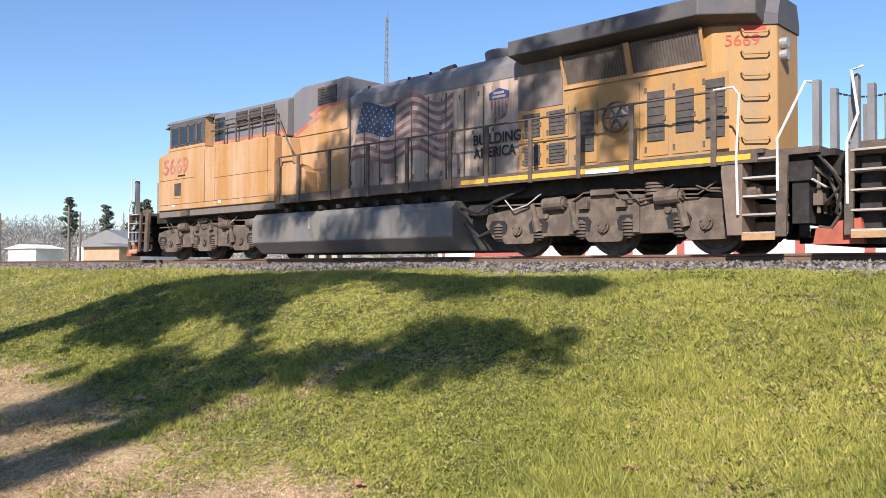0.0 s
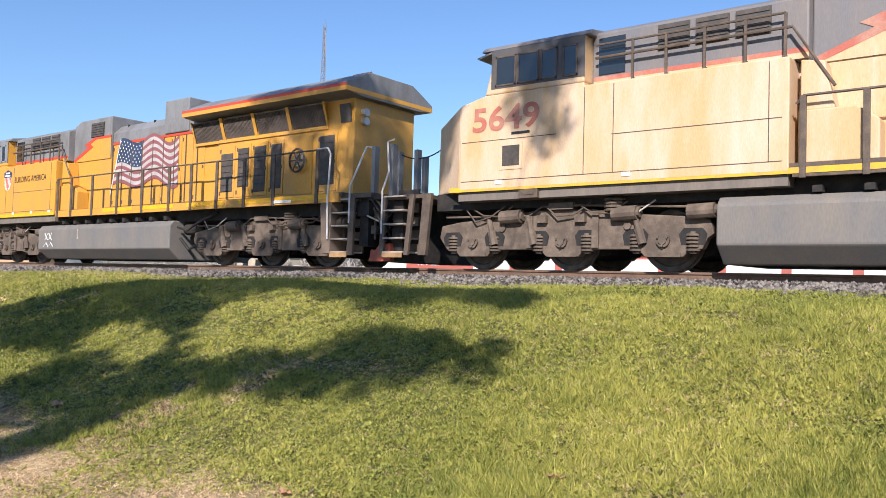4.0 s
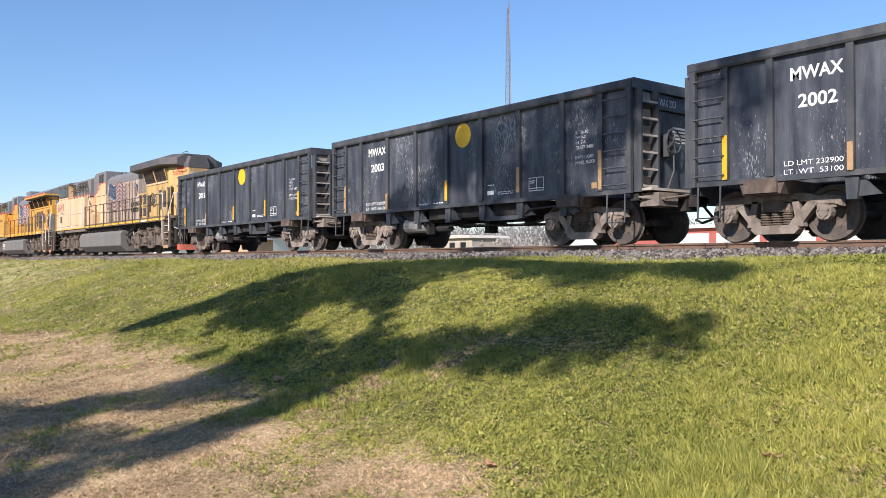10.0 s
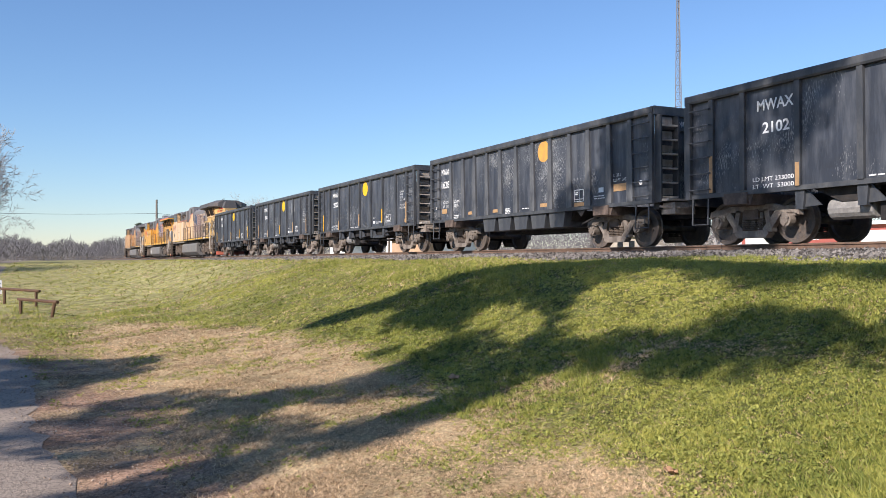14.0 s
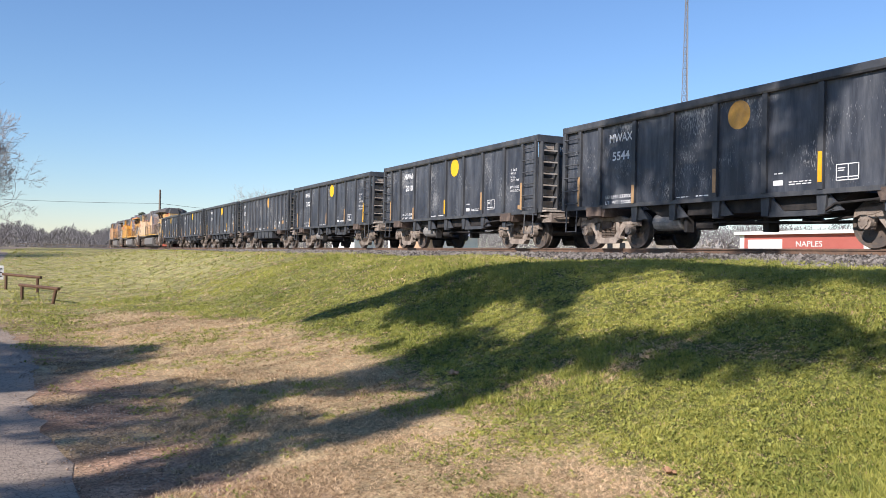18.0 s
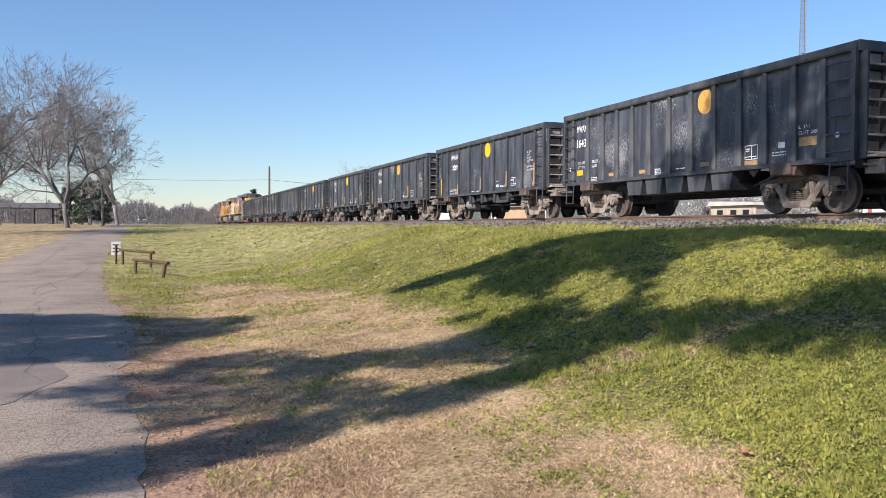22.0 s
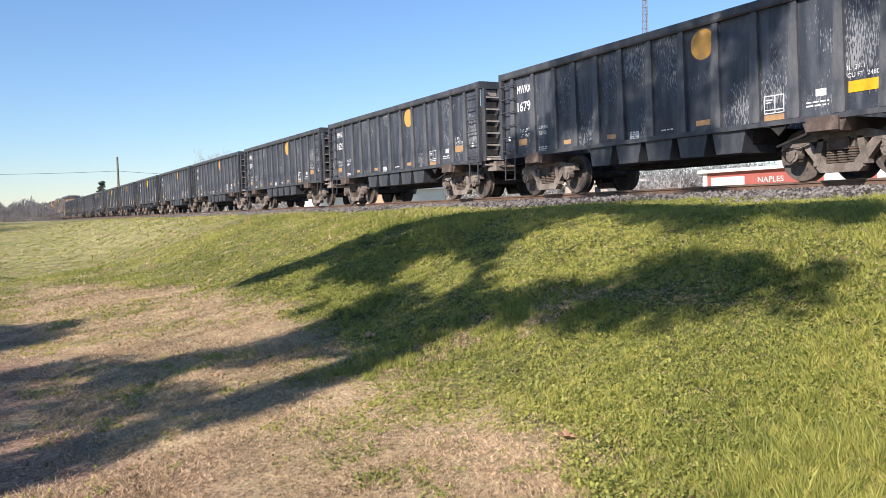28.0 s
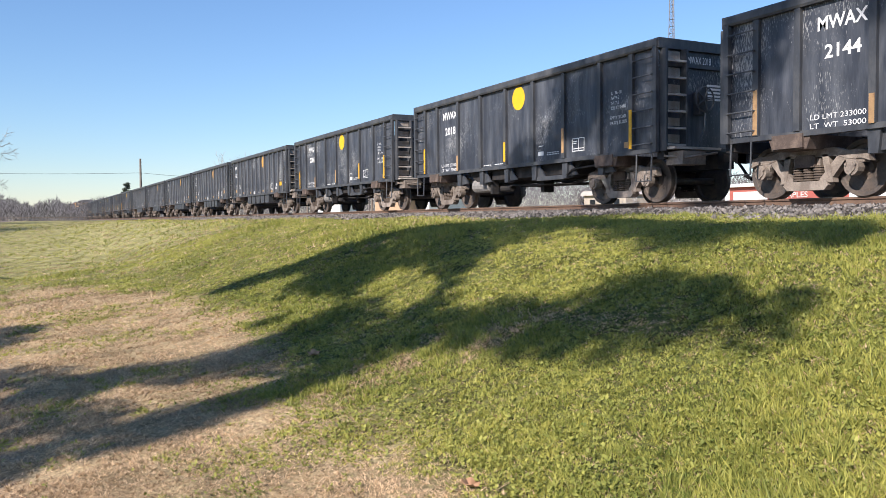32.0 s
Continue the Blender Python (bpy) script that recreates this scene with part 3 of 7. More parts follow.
def build_road():
    m = Mesh()
    xs = list(np.arange(-60, 8, 0.25))[::-1] + [-70, -85, -110, -150, -200, -260]
    for i, x in enumerate(xs):
        m.v += [(x, y, z) for y, z in road_section(x)]
        if i:
            k = 5 * (i - 1)
            m.f += [(k + j, k + j + 1, k + 6 + j, k + 5 + j) for j in range(4)]
    road = tagged(new("road", m.data("road", ASPHALT)), "cracked grey asphalt lane with ragged edges", "road", "", "structure")
    rnd = random.Random(4)
    cracks = Mesh()
    for x0, x1, o in ((-9, -24, 0.55), (-13, -17, -0.8), (-20, -34, 0.2), (-26, -45, -0.5)):
        x, y = x0, o
        while x > x1:
            nx, ny = x - rnd.uniform(0.25, 0.6), y + rnd.uniform(-0.12, 0.12)
            p, q = (x, road_mid(x) + y), (nx, road_mid(nx) + ny)
            w = rnd.uniform(0.004, 0.011)
            cracks.poly([(p[0], p[1] - w, rise(p[0]) + 0.047), (p[0], p[1] + w, rise(p[0]) + 0.047), (q[0], q[1] + w, rise(q[0]) + 0.047), (q[0], q[1] - w, rise(q[0]) + 0.047)])
            x, y = nx, ny
    for x in (-12.2, -17.5, -25, -36):
        y = -1.6
        while y < 1.5:
            w = rnd.uniform(0.006, 0.014)
            ny = y + rnd.uniform(0.2, 0.45)
            xa, xb = x, x + rnd.uniform(-0.1, 0.1)
            cracks.poly([(xa - w, road_mid(x) + y, rise(x) + 0.046), (xa + w, road_mid(x) + y, rise(x) + 0.046), (xb + w, road_mid(x) + ny, rise(x) + 0.046), (xb - w, road_mid(x) + ny, rise(x) + 0.046)])
            x, y = xb, ny
    part("crack", cracks, PATCH, road)
    pm = Mesh()
    ring = [(-9.3 + 1.35 * math.cos(a) * (1 + 0.12 * math.sin(3 * a)), -1.5 + 0.62 * math.sin(a) * (1 + 0.1 * math.sin(5 * a))) for a in np.linspace(0, 2 * math.pi, 41)[:-1]]
    rings = [[(-9.3 + (x + 9.3) * k, -1.5 + (y + 1.5) * k) for x, y in ring] for k in (1, 0.66, 0.33)]
    pm.v = [(x, y, road_top(x, y) + 0.004) for g in rings for x, y in g] + [(-9.3, -1.5, road_top(-9.3, -1.5) + 0.004)]
    pm.f = [(g * 40 + i, g * 40 + (i + 1) % 40, g * 40 + 40 + (i + 1) % 40, g * 40 + 40 + i) for g in (0, 1) for i in range(40)] + [(80 + i, 80 + (i + 1) % 40, 120) for i in range(40)]
    part("tar_patch", pm, mat("brown_tar_patch", (0.19, 0.155, 0.13), 0.92, dirt=(0.26, 0.215, 0.18), amount=0.4, scale=2, bump=0.6, fine=50), road, "darker brown asphalt patch")


def build_track():
    """Ballast bed, ties and rails."""
    bed = Mesh()
    prof = [(-4.6, 1.22), (-3.9, 1.31), (-2.3, 1.41), (-1.5, 1.43), (1.5, 1.43), (2.3, 1.41), (4.3, 1.25), (4.3, 1.0), (-4.6, 1.0)]
    bed.beam([(TRACK_Y + y, z) for y, z in reversed(prof)], -500, 130)
    tagged(new("ballast_bed", bed.data("ballast_bed", mat("ballast_grey", (0.14, 0.122, 0.104), 0.95, dirt=(0.085, 0.07, 0.058), amount=0.45, scale=6, bump=0.8, fine=30))), "grey crushed stone ballast bed under the track", "ballast", "", "structure")
    track = thing("railway_track", "single railway track of rusty rails on wooden ties", "railway track", "", "structure")
    rail = [(-0.07, 0), (0.07, 0), (0.07, 0.02), (0.012, 0.035), (0.012, 0.125), (0.036, 0.135), (0.036, 0.17), (-0.036, 0.17), (-0.036, 0.135), (-0.012, 0.125), (-0.012, 0.035), (-0.07, 0.02)]
    for s in (-1, 1):
        c = TRACK_Y + s * 0.753
        r = part("rail", Mesh().beam([(c + y, RAIL_Z - 0.172 + z) for y, z in rail], -500, 130), RUSTRAIL, track)
        part("running_surface", Mesh().box(-500, 130, c - 0.032, c + 0.032, RAIL_Z - 0.004, RAIL_Z), TREAD, r, "bright worn rail head")
    tie = Mesh().box(-0.115, 0.115, -1.3, 1.3, 1.27, 1.437).data("tie", TIE)
    x = 4.0
    for i in range(150):
        part("tie", tie, TIE, track, at=(x - 0.53 * i, TRACK_Y + 0.04 * math.sin(i * 7.3), 0.004 * math.sin(i * 3.1)))
    # loose stones on the shoulder that faces the camera
    rng = np.random.default_rng(5)
    n = 30000
    far = rng.random(n) ** 1.6
    px = 3.0 - far * 62
    py = TRACK_Y - 4.9 + 4.0 * rng.random(n) ** 0.75
    tz = np.interp(py - TRACK_Y, [-4.9, -3.9, -2.3, -1.5, 0], [1.25, 1.31, 1.41, 1.43, 1.43])
    size = (0.016 + 0.026 * rng.random(n)) * (1 + 0.6 * far)
    octa = np.array([(1, 0, 0), (-1, 0, 0), (0, 1, 0), (0, -1, 0), (0, 0, 1), (0, 0, -1)], float)
    of = np.array([(0, 2, 4), (2, 1, 4), (1, 3, 4), (3, 0, 4), (2, 0, 5), (1, 2, 5), (3, 1, 5), (0, 3, 5)])
    a = rng.random(n) * 6.28
    v = octa[None] * (0.6 + 0.8 * rng.random((n, 6, 1))) * size[:, None, None]
    v += rng.normal(0, 0.25, (n, 6, 3)) * size[:, None, None]
    c, s = np.cos(a)[:, None], np.sin(a)[:, None]
    v = np.stack([v[..., 0] * c - v[..., 1] * s, v[..., 0] * s + v[..., 1] * c, v[..., 2] * 0.8], -1)
    v += np.stack([px, py, tz + size * 0.3], -1)[:, None]
    f = (of[None] + 6 * np.arange(n)[:, None, None]).reshape(-1, 3)
    stuff("ballast_stones", v.reshape(-1, 3), f, STONES, "loose grey crushed stones along the track shoulder", "ballast")


def tufts(name, n, each, near, far, h0, h1, wide, gather, lie, material, label, seed, keep, plot=None):
    """Short grass in tufts: every blade a leaning narrow triangle that fans out from the middle of its tuft."""
    rng = np.random.default_rng(seed)
    # even thickness as seen from the lane: ever sparser with distance
    reach = near * (far / near) ** rng.random(n)
    turn = np.radians(rng.uniform(5, 104, n))
    px, py = -reach * np.sin(turn), reach * np.cos(turn)
    if plot:
        px, py = rng.uniform(plot[0], plot[1], n), rng.uniform(plot[2], plot[3], n)
    inside = (py < 9.9) & (py > -2.5)
    px, py = px[inside], py[inside]
    n = len(px)
    patch = field(px, py, 0.45, 7) + 0.6 * field(px, py, 2.1, 3) + 0.35 * field(px, py, 7.0, 13)
    ok = keep(px, py, patch, rng.random(n))
    px, py, patch = px[ok], py[ok], patch[ok]
    tall = np.clip(1 + 0.9 * patch, 0.6, 2.0) * (0.7 + 0.6 * rng.random(len(px)))
    grow = 1 + 0.085 * np.hypot(px, py)
    cx, cy, tall, grow = (np.repeat(q, each) for q in (px, py, tall, grow))
    m = len(cx)
    a = rng.random(m) * 6.28
    out = gather * grow * rng.random(m) ** 0.6
    px, py = cx + np.cos(a) * out, cy + np.sin(a) * out
    pz = lie_of_land(px, py)
    h = (h0 + (h1 - h0) * rng.random(m) ** 1.6) * tall
    fan = 0.55 * out / (gather * grow)
    lean = (np.stack([np.cos(a), np.sin(a)], -1) * fan[:, None] + rng.normal(0, lie, (m, 2))) * h[:, None]
    w = wide * (0.6 + 0.8 * rng.random(m)) * grow
    b = rng.random(m) * 6.28
    base = np.stack([px, py, pz - 0.002], -1)
    side = np.stack([np.cos(b) * w, np.sin(b) * w, 0 * b], -1)
    tip = base + np.stack([lean[:, 0], lean[:, 1], h], -1)
    v = np.stack([base - side, base + side, tip], 1).reshape(-1, 3)
    stuff(name, v, np.arange(3 * m).reshape(-1, 3), material, label, "grass")


def field(px, py, scale, seed):
    """Smooth noise between about -0.7 and 0.7, drawn from a fine lattice."""
    rng = np.random.default_rng(seed * 77)
    lat = rng.uniform(-0.75, 0.75, (257, 257))
    gx, gy = (px * scale) % 256, (py * scale) % 256
    i, j = gx.astype(int), gy.astype(int)
    u, w = gx - i, gy - j
    u, w = u * u * (3 - 2 * u), w * w * (3 - 2 * w)
    return (lat[i, j] * (1 - u) + lat[i + 1, j] * u) * (1 - w) + (lat[i, j + 1] * (1 - u) + lat[i + 1, j + 1] * u) * w


def lie_of_land(px, py):
    """The ground's height at many places, by the same fine grid as its mesh."""
    xs, ys = np.arange(-80, 12.01, 0.5), np.arange(-6, 12.01, 0.4)
    z = np.array([[ground_z(x, y) for y in ys] for x in xs])
    gx, gy = np.clip((px + 80) / 0.5, 0, len(xs) - 1.001), np.clip((py + 6) / 0.4, 0, len(ys) - 1.001)
    i, j = gx.astype(int), gy.astype(int)
    u, w = gx - i, gy - j
    return (z[i, j] * (1 - u) + z[i + 1, j] * u) * (1 - w) + (z[i, j + 1] * (1 - u) + z[i + 1, j + 1] * u) * w


def straw_strip(px, py):
    """The dormant strip between the road and the foot of the bank, 0 to 1, with no breaking up."""
    top = np.interp(px, [-27, -24, -21, -15, -10.5, -7, -4, 0, 6], [-2, 0.9, 2.2, 3.5, 3.75, 3.2, 3.05, 2.7, 2.4])
    foot = np.interp(px, [-24, -15, -12, -10], [0.6, 0.5, -0.4, -4])
    return np.clip((top - py) / 0.9 + 0.5, 0, 1) * np.clip((py - foot) / 0.8 + 0.5, 0, 1)


def dryness(px, py):
    ragged = 0.75 * field(px, py, 1.3, 47) + 0.6 * field(px, py, 4.3, 53) + 0.35 * field(px, py, 13.0, 57)
    strip = straw_strip(px, py)
    bare = np.clip(1.5 * (field(px, py, 0.8, 41) + 0.6 * field(px, py, 2.7, 43) + 0.4 * field(px, py, 9.0, 45) - 0.5), 0, 0.85)
    return np.maximum(np.clip(strip * 0.86 + ragged * np.clip(strip * 3, 0, 1) * 0.95, 0, 0.97), bare)


def build_grass():
    off_road = lambda px, py: py > np.interp(px, *ROAD_MID) + 1.8 + 0.5 * field(px, py, 1.7, 51)
    edge = lambda px, py: np.clip((np.interp(px, *ROAD_MID) + 3.1 + 0.8 * field(px, py, 0.9, 61) - py) / 0.7, 0, 1) * (px > -17)
    green = lambda px, py, p, r: off_road(px, py) & (r > 1.1 * edge(px, py)) & (r > dryness(px, py) * 1.15)
    long = lambda px, py, p, r: green(px, py, p, r) & (r < 0.16 + 0.9 * (field(px, py, 1.1, 71) + 0.5 * field(px, py, 3.1, 73)) + np.interp(py, [3.2, 4.4, 5.6, 8], [-0.1, 0.3, 0.45, 0.45]))
    dry = lambda px, py, p, r: off_road(px, py) & (r > 0.75 * edge(px, py) * (field(px, py, 1.1, 63) > -0.2)) & (r < 0.2 + dryness(px, py) * 1.0)
    pale = lambda px, py, p, r: off_road(px, py) & (r < 0.5 - 0.6 * p)
    tufts("lawn_grass", 150000, 8, 2.6, 26, 0.022, 0.055, 0.0032, 0.016, 0.38, GRASS, "short bright green winter grass on the bank", 11, long)
    tufts("low_lawn_grass", 110000, 7, 2.6, 26, 0.014, 0.032, 0.0040, 0.02, 0.7, GRASS, "closely mown green grass at the foot of the bank", 19, green)
    clump = lambda px, py, p, r: green(px, py, p, r) & (r < 0.45 + field(px, py, 0.9, 81)) & (py > 3.1)
    tufts("clumped_grass", 6500, 26, 2.6, 24, 0.035, 0.085, 0.0026, 0.035, 0.35, GRASS, "taller clumps of green grass on the bank", 23, clump)
    tufts("far_lawn_grass", 22000, 6, 20, 78, 0.03, 0.08, 0.004, 0.03, 0.5, GRASS, "short green grass farther along the bank", 12, green)
    tufts("far_dry_grass", 18000, 6, 15, 78, 0.03, 0.07, 0.004, 0.03, 0.6, DRYGRASS, "pale dormant grass farther along the bank", 14, pale)
    tufts("dry_lawn_grass", 190000, 7, 2.6, 30, 0.010, 0.028, 0.0030, 0.014, 1.0, DRYGRASS, "straw-coloured dormant grass beside the road", 13, dry)
    beside = lambda px, py: ~((np.hypot(px, py) > 2.6) & (np.degrees(np.arctan2(-px, py)) > 5))
    aside = lambda px, py, p, r: green(px, py, p, r) & beside(px, py)
    straw = lambda px, py, p, r: dry(px, py, p, r) & beside(px, py)
    tufts("side_lawn_grass", 30000, 7, 1, 9, 0.02, 0.05, 0.005, 0.02, 0.5, GRASS, "short green grass along the foot of the bank", 15, aside, (-3, 14, 0, 9.9))
    tufts("side_dry_grass", 16000, 7, 1, 9, 0.01, 0.03, 0.005, 0.02, 1.2, DRYGRASS, "dormant straw grass along the foot of the bank", 16, straw, (-3, 14, 0, 5.5))
    # clover and other broad low leaves, three to a stalk, between the blades
    rng = np.random.default_rng(17)
    n = 150000
    reach = 2.6 * (22 / 2.6) ** rng.random(n)
    turn = np.radians(rng.uniform(5, 104, n))
    px, py = -reach * np.sin(turn), reach * np.cos(turn)
    pat = field(px, py, 0.7, 21) + 0.5 * field(px, py, 3.0, 5)
    weed = np.interp(py, [3.5, 5.5, 7.5, 9], [0.75, 0.45, 0.25, 0.1]) + 0.5 * pat
    ok = (rng.random(n) < weed) & (rng.random(n) > 1.1 * dryness(px, py)) & off_road(px, py) & (py < 9.5)
    px, py = px[ok], py[ok]
    m = len(px)
    grow = 1 + 0.085 * np.hypot(px, py)
    c = np.stack([px, py, lie_of_land(px, py) + 0.004 + 0.03 * rng.random(m) ** 1.3 * (1 + 0.6 * pat[ok])], -1)
    spin = rng.random(m) * 6.28
    quads = []
    for k in range(3):
        a = spin + k * 2.094 + rng.normal(0, 0.25, m)
        r = (0.0042 + 0.0042 * rng.random(m)) * grow
        u = np.stack([np.cos(a) * r, np.sin(a) * r, rng.normal(0.15, 0.5, m) * r], -1)
        w = np.stack([-np.sin(a) * r, np.cos(a) * r, rng.normal(0, 0.5, m) * r], -1)
        quads.append(np.stack([c, c + u - w * 0.8, c + u * 2, c + u + w * 0.8], 1))
    v = np.concatenate(quads).reshape(-1, 3)
    stuff("clover", v, np.arange(len(v)).reshape(-1, 4), CLOVER, "low green clover leaves among the grass", "clover")
    # grit and crumbled asphalt along the road's edge
    n = 9000
    px = 1.0 - 30 * rng.random(n) ** 1.3
    py = np.interp(px, *ROAD_MID) + 1.75 + rng.normal(0.1, 0.4, n)
    size = 0.004 + 0.008 * rng.random(n) ** 2
    octa = np.array([(1, 0, 0), (-1, 0, 0), (0, 1, 0), (0, -1, 0), (0, 0, 1), (0, 0, -1)], float)
    of = np.array([(0, 2, 4), (2, 1, 4), (1, 3, 4), (3, 0, 4), (2, 0, 5), (1, 2, 5), (3, 1, 5), (0, 3, 5)])
    pz = np.array([max(ground_z(x, y), rise(x) + 0.02) for x, y in zip(px, py)])
    v = octa[None] * size[:, None, None] * (0.6 + 0.8 * rng.random((n, 6, 1))) + np.stack([px, py, pz], -1)[:, None]
    f = (of[None] + 6 * np.arange(n)[:, None, None]).reshape(-1, 3)
    stuff("road_grit", v.reshape(-1, 3), f, GRIT, "loose grit along the crumbling road edge", "grit")


# ---- freight wagons ----
def wheel_profile(r):
    return [(0.0, 0.03), (0.03, 0.10), (0.05, 0.14), (0.03, r * 0.45), (0.03, r * 0.80), (0.0, r * 0.84), (-0.005, r * 0.985), (0.01, r), (0.10, r * 1.005), (0.112, r + 0.028), (0.13, r + 0.028), (0.14, r * 0.86), (0.10, r * 0.8), (0.10, 0.1)]


def wheelset_data(r, name):
    m = Mesh()
    m.lathe(wheel_profile(r), 0, -0.83, 0, 32)
    m.mirror()
    m.tube((0, -1.0, 0), (0, 1.0, 0), 0.075, 10)
    for a in range(6):
        w = a * math.pi / 3
        m.tube((0.24 * math.cos(w), -0.815, 0.24 * math.sin(w)), (0.24 * math.cos(w), -0.79, 0.24 * math.sin(w)), 0.028, 6)
    return m.data(name, WHEELM)


WAGON_WHEEL = wheelset_data(0.457, "wheelset")
ENGINE_WHEEL = wheelset_data(0.533, "wheelset")


def sideframe():
    m = Mesh()
    top = [(-1.16, 0.55), (-1.13, 0.70), (-0.98, 0.74), (-0.72, 0.74), (-0.52, 0.80), (0.52, 0.80), (0.72, 0.74), (0.98, 0.74), (1.13, 0.70), (1.16, 0.55), (1.02, 0.60), (0.78, 0.60), (0.60, 0.66), (-0.60, 0.66), (-0.78, 0.60), (-1.02, 0.60)]
    m.slab(top, -1.06, -0.92)
    for s in (-1, 1):
        m.slab([(s * 0.75, 0.62), (s * 0.60, 0.68), (s * 0.22, 0.26), (s * 0.30, 0.20), (s * 0.42, 0.22)][::s], -1.05, -0.92)
        m.slab([(s * 0.40, 0.24), (s * 0.52, 0.24), (s * 0.42, 0.70), (s * 0.30, 0.70)][::s], -1.06, -0.92)
        m.slab([(s * 0.72, 0.62), (s * 0.80, 0.34), (s * 0.90, 0.34), (s * 0.92, 0.62)][::s], -1.05, -0.94)
    m.slab([(-0.36, 0.12), (0.36, 0.12), (0.44, 0.20), (0.40, 0.27), (-0.40, 0.27), (-0.44, 0.20)], -1.08, -0.9)
    m.box(-0.26, 0.26, -1.04, -0.9, 0.53, 0.64)
    return m


def spring():
    prof = []
    for i in range(6):
        z = 0.275 + i * 0.042
        prof += [(z, 0.066), (z + 0.01, 0.092), (z + 0.03, 0.092), (z + 0.04, 0.066)]
    return Mesh().spindle(prof, 0, 0)


def bearing(m, x, y, z, r=0.13):
    m.tube((x, y - 0.13, z), (x, y + 0.02, z), r, 12)
    m.tube((x, y - 0.15, z), (x, y - 0.12, z), r * 0.62, 10)
    for a in (0.5, 2.6, 4.7):
        m.tube((x + 0.09 * math.cos(a), y - 0.165, z + 0.09 * math.sin(a)), (x + 0.09 * math.cos(a), y - 0.12, z + 0.09 * math.sin(a)), 0.022, 6)
    m.box(x - 0.16, x + 0.16, y - 0.03, y + 0.1, z + 0.08, z + 0.2)


SHARED = {}


def shared(name, build, material):
    if name not in SHARED:
        SHARED[name] = build().data(name, material)
    return SHARED[name]


def bogie(wagon, x):
    """A two-axle cast bogie; its wheelsets turn."""
    def body(side):
        m = sideframe()
        for s in (-0.889, 0.889):
            bearing(m, s, -1.0, 0.457)
        if side > 0:
            m.v = [(-x, -y, z) for x, y, z in m.v]
        return m

    def bolster():
        return Mesh().slab([(-0.19, 0.5), (0.19, 0.5), (0.2, 0.66), (0.16, 0.7), (-0.16, 0.7), (-0.2, 0.66)], -1.1, 1.1)

    b = part("bogie", shared("bolster", bolster, CARRUST), CARRUST, wagon, "dusty cast steel bogie", at=(x, 0, 0))
    for side in (-1, 1):
        part("sideframe", shared("sideframe%d" % side, lambda: body(side), CARTRUCK), CARTRUCK, b)
        part("brake_beam", shared("brake", lambda: Mesh().box(-0.05, 0.05, -0.8, 0.8, 0.36, 0.44).box(0.0, 0.06, -0.86, -0.66, 0.28, 0.6), DARK), DARK, b, at=(side * 0.38, 0, 0))
        for sx in (-0.2, 0.0, 0.2):
            part("spring", shared("spring", spring, TRUCK), TRUCK, b, at=(sx, side * 0.99, 0))
    for s in (-0.889, 0.889):
        w = part("wheelset", WAGON_WHEEL, WHEELM, b, at=(s, 0, 0.457))
        WHEELSETS.append((w, s, 0.457))


WHEELSETS = []


def coupler(m, x, s):
    m.box(min(x, x + s * 0.62), max(x, x + s * 0.62), -0.07, 0.07, 0.80, 0.96)
    m.box(min(x + s * 0.5, x + s * 0.78), max(x + s * 0.5, x + s * 0.78), -0.14, 0.13, 0.74, 1.0)
    m.pipe([(x, 0.35, 0.85), (x + s * 0.3, 0.3, 0.55), (x + s * 0.6, 0.12, 0.42), (x + s * 0.72, 0.05, 0.5)], 0.028)


def stencil_box(name, x, z, w, h, parent, y, material, under=None):
    m = Mesh()
    t = 0.016
    for a in (x, x + w - t, x + w * 0.52):
        m.box(a, a + t, y - 0.003, y, z, z + h)
    for c in (z, z + h - t, z + h * 0.18):
        m.box(x, x + w, y - 0.003, y, c, c + t)
    m.box(x + 0.08 * w, x + 0.4 * w, y - 0.003, y, z + h * 0.72, z + h * 0.78)
    m.box(x + 0.08 * w, x + 0.36 * w, y - 0.003, y, z + h * 0.58, z + h * 0.64)
    part(name, m, material, parent)


def bars(m, x, y, z, w, rows, step=0.05, h=0.024, seed=0):
    rnd = random.Random(seed)
    for i in range(rows):
        a = x
        while a < x + w:
            b = min(a + rnd.uniform(0.05, 0.14), x + w)
            m.box(a, b, y - 0.003, y, z - i * step, z - i * step + h)
            a = b + 0.03


RIBS_A = (0.66, 1.5, 2.83, 4.13, 5.44, 6.74, 8.03, 9.37, 10.42)
RIBS_B = (0.5, 1.42, 2.3, 3.08, 3.88, 4.7, 5.6, 6.5, 7.38, 8.28, 9.1, 9.95, 10.75)


def ladder_side(wagon, x0, x1, z0, z1, steps, y):
    for i in range(steps):
        z = z0 + (z1 - z0) * i / (steps - 1)
        part("rung", shared("rung%.2f" % (x1 - x0), lambda: Mesh().pipe([(0, 0, 0), (0, -0.07, 0.0), (x1 - x0, -0.07, 0), (x1 - x0, 0, 0)], 0.016), CARRIB), CARRIB, wagon, at=(x0, y, z))


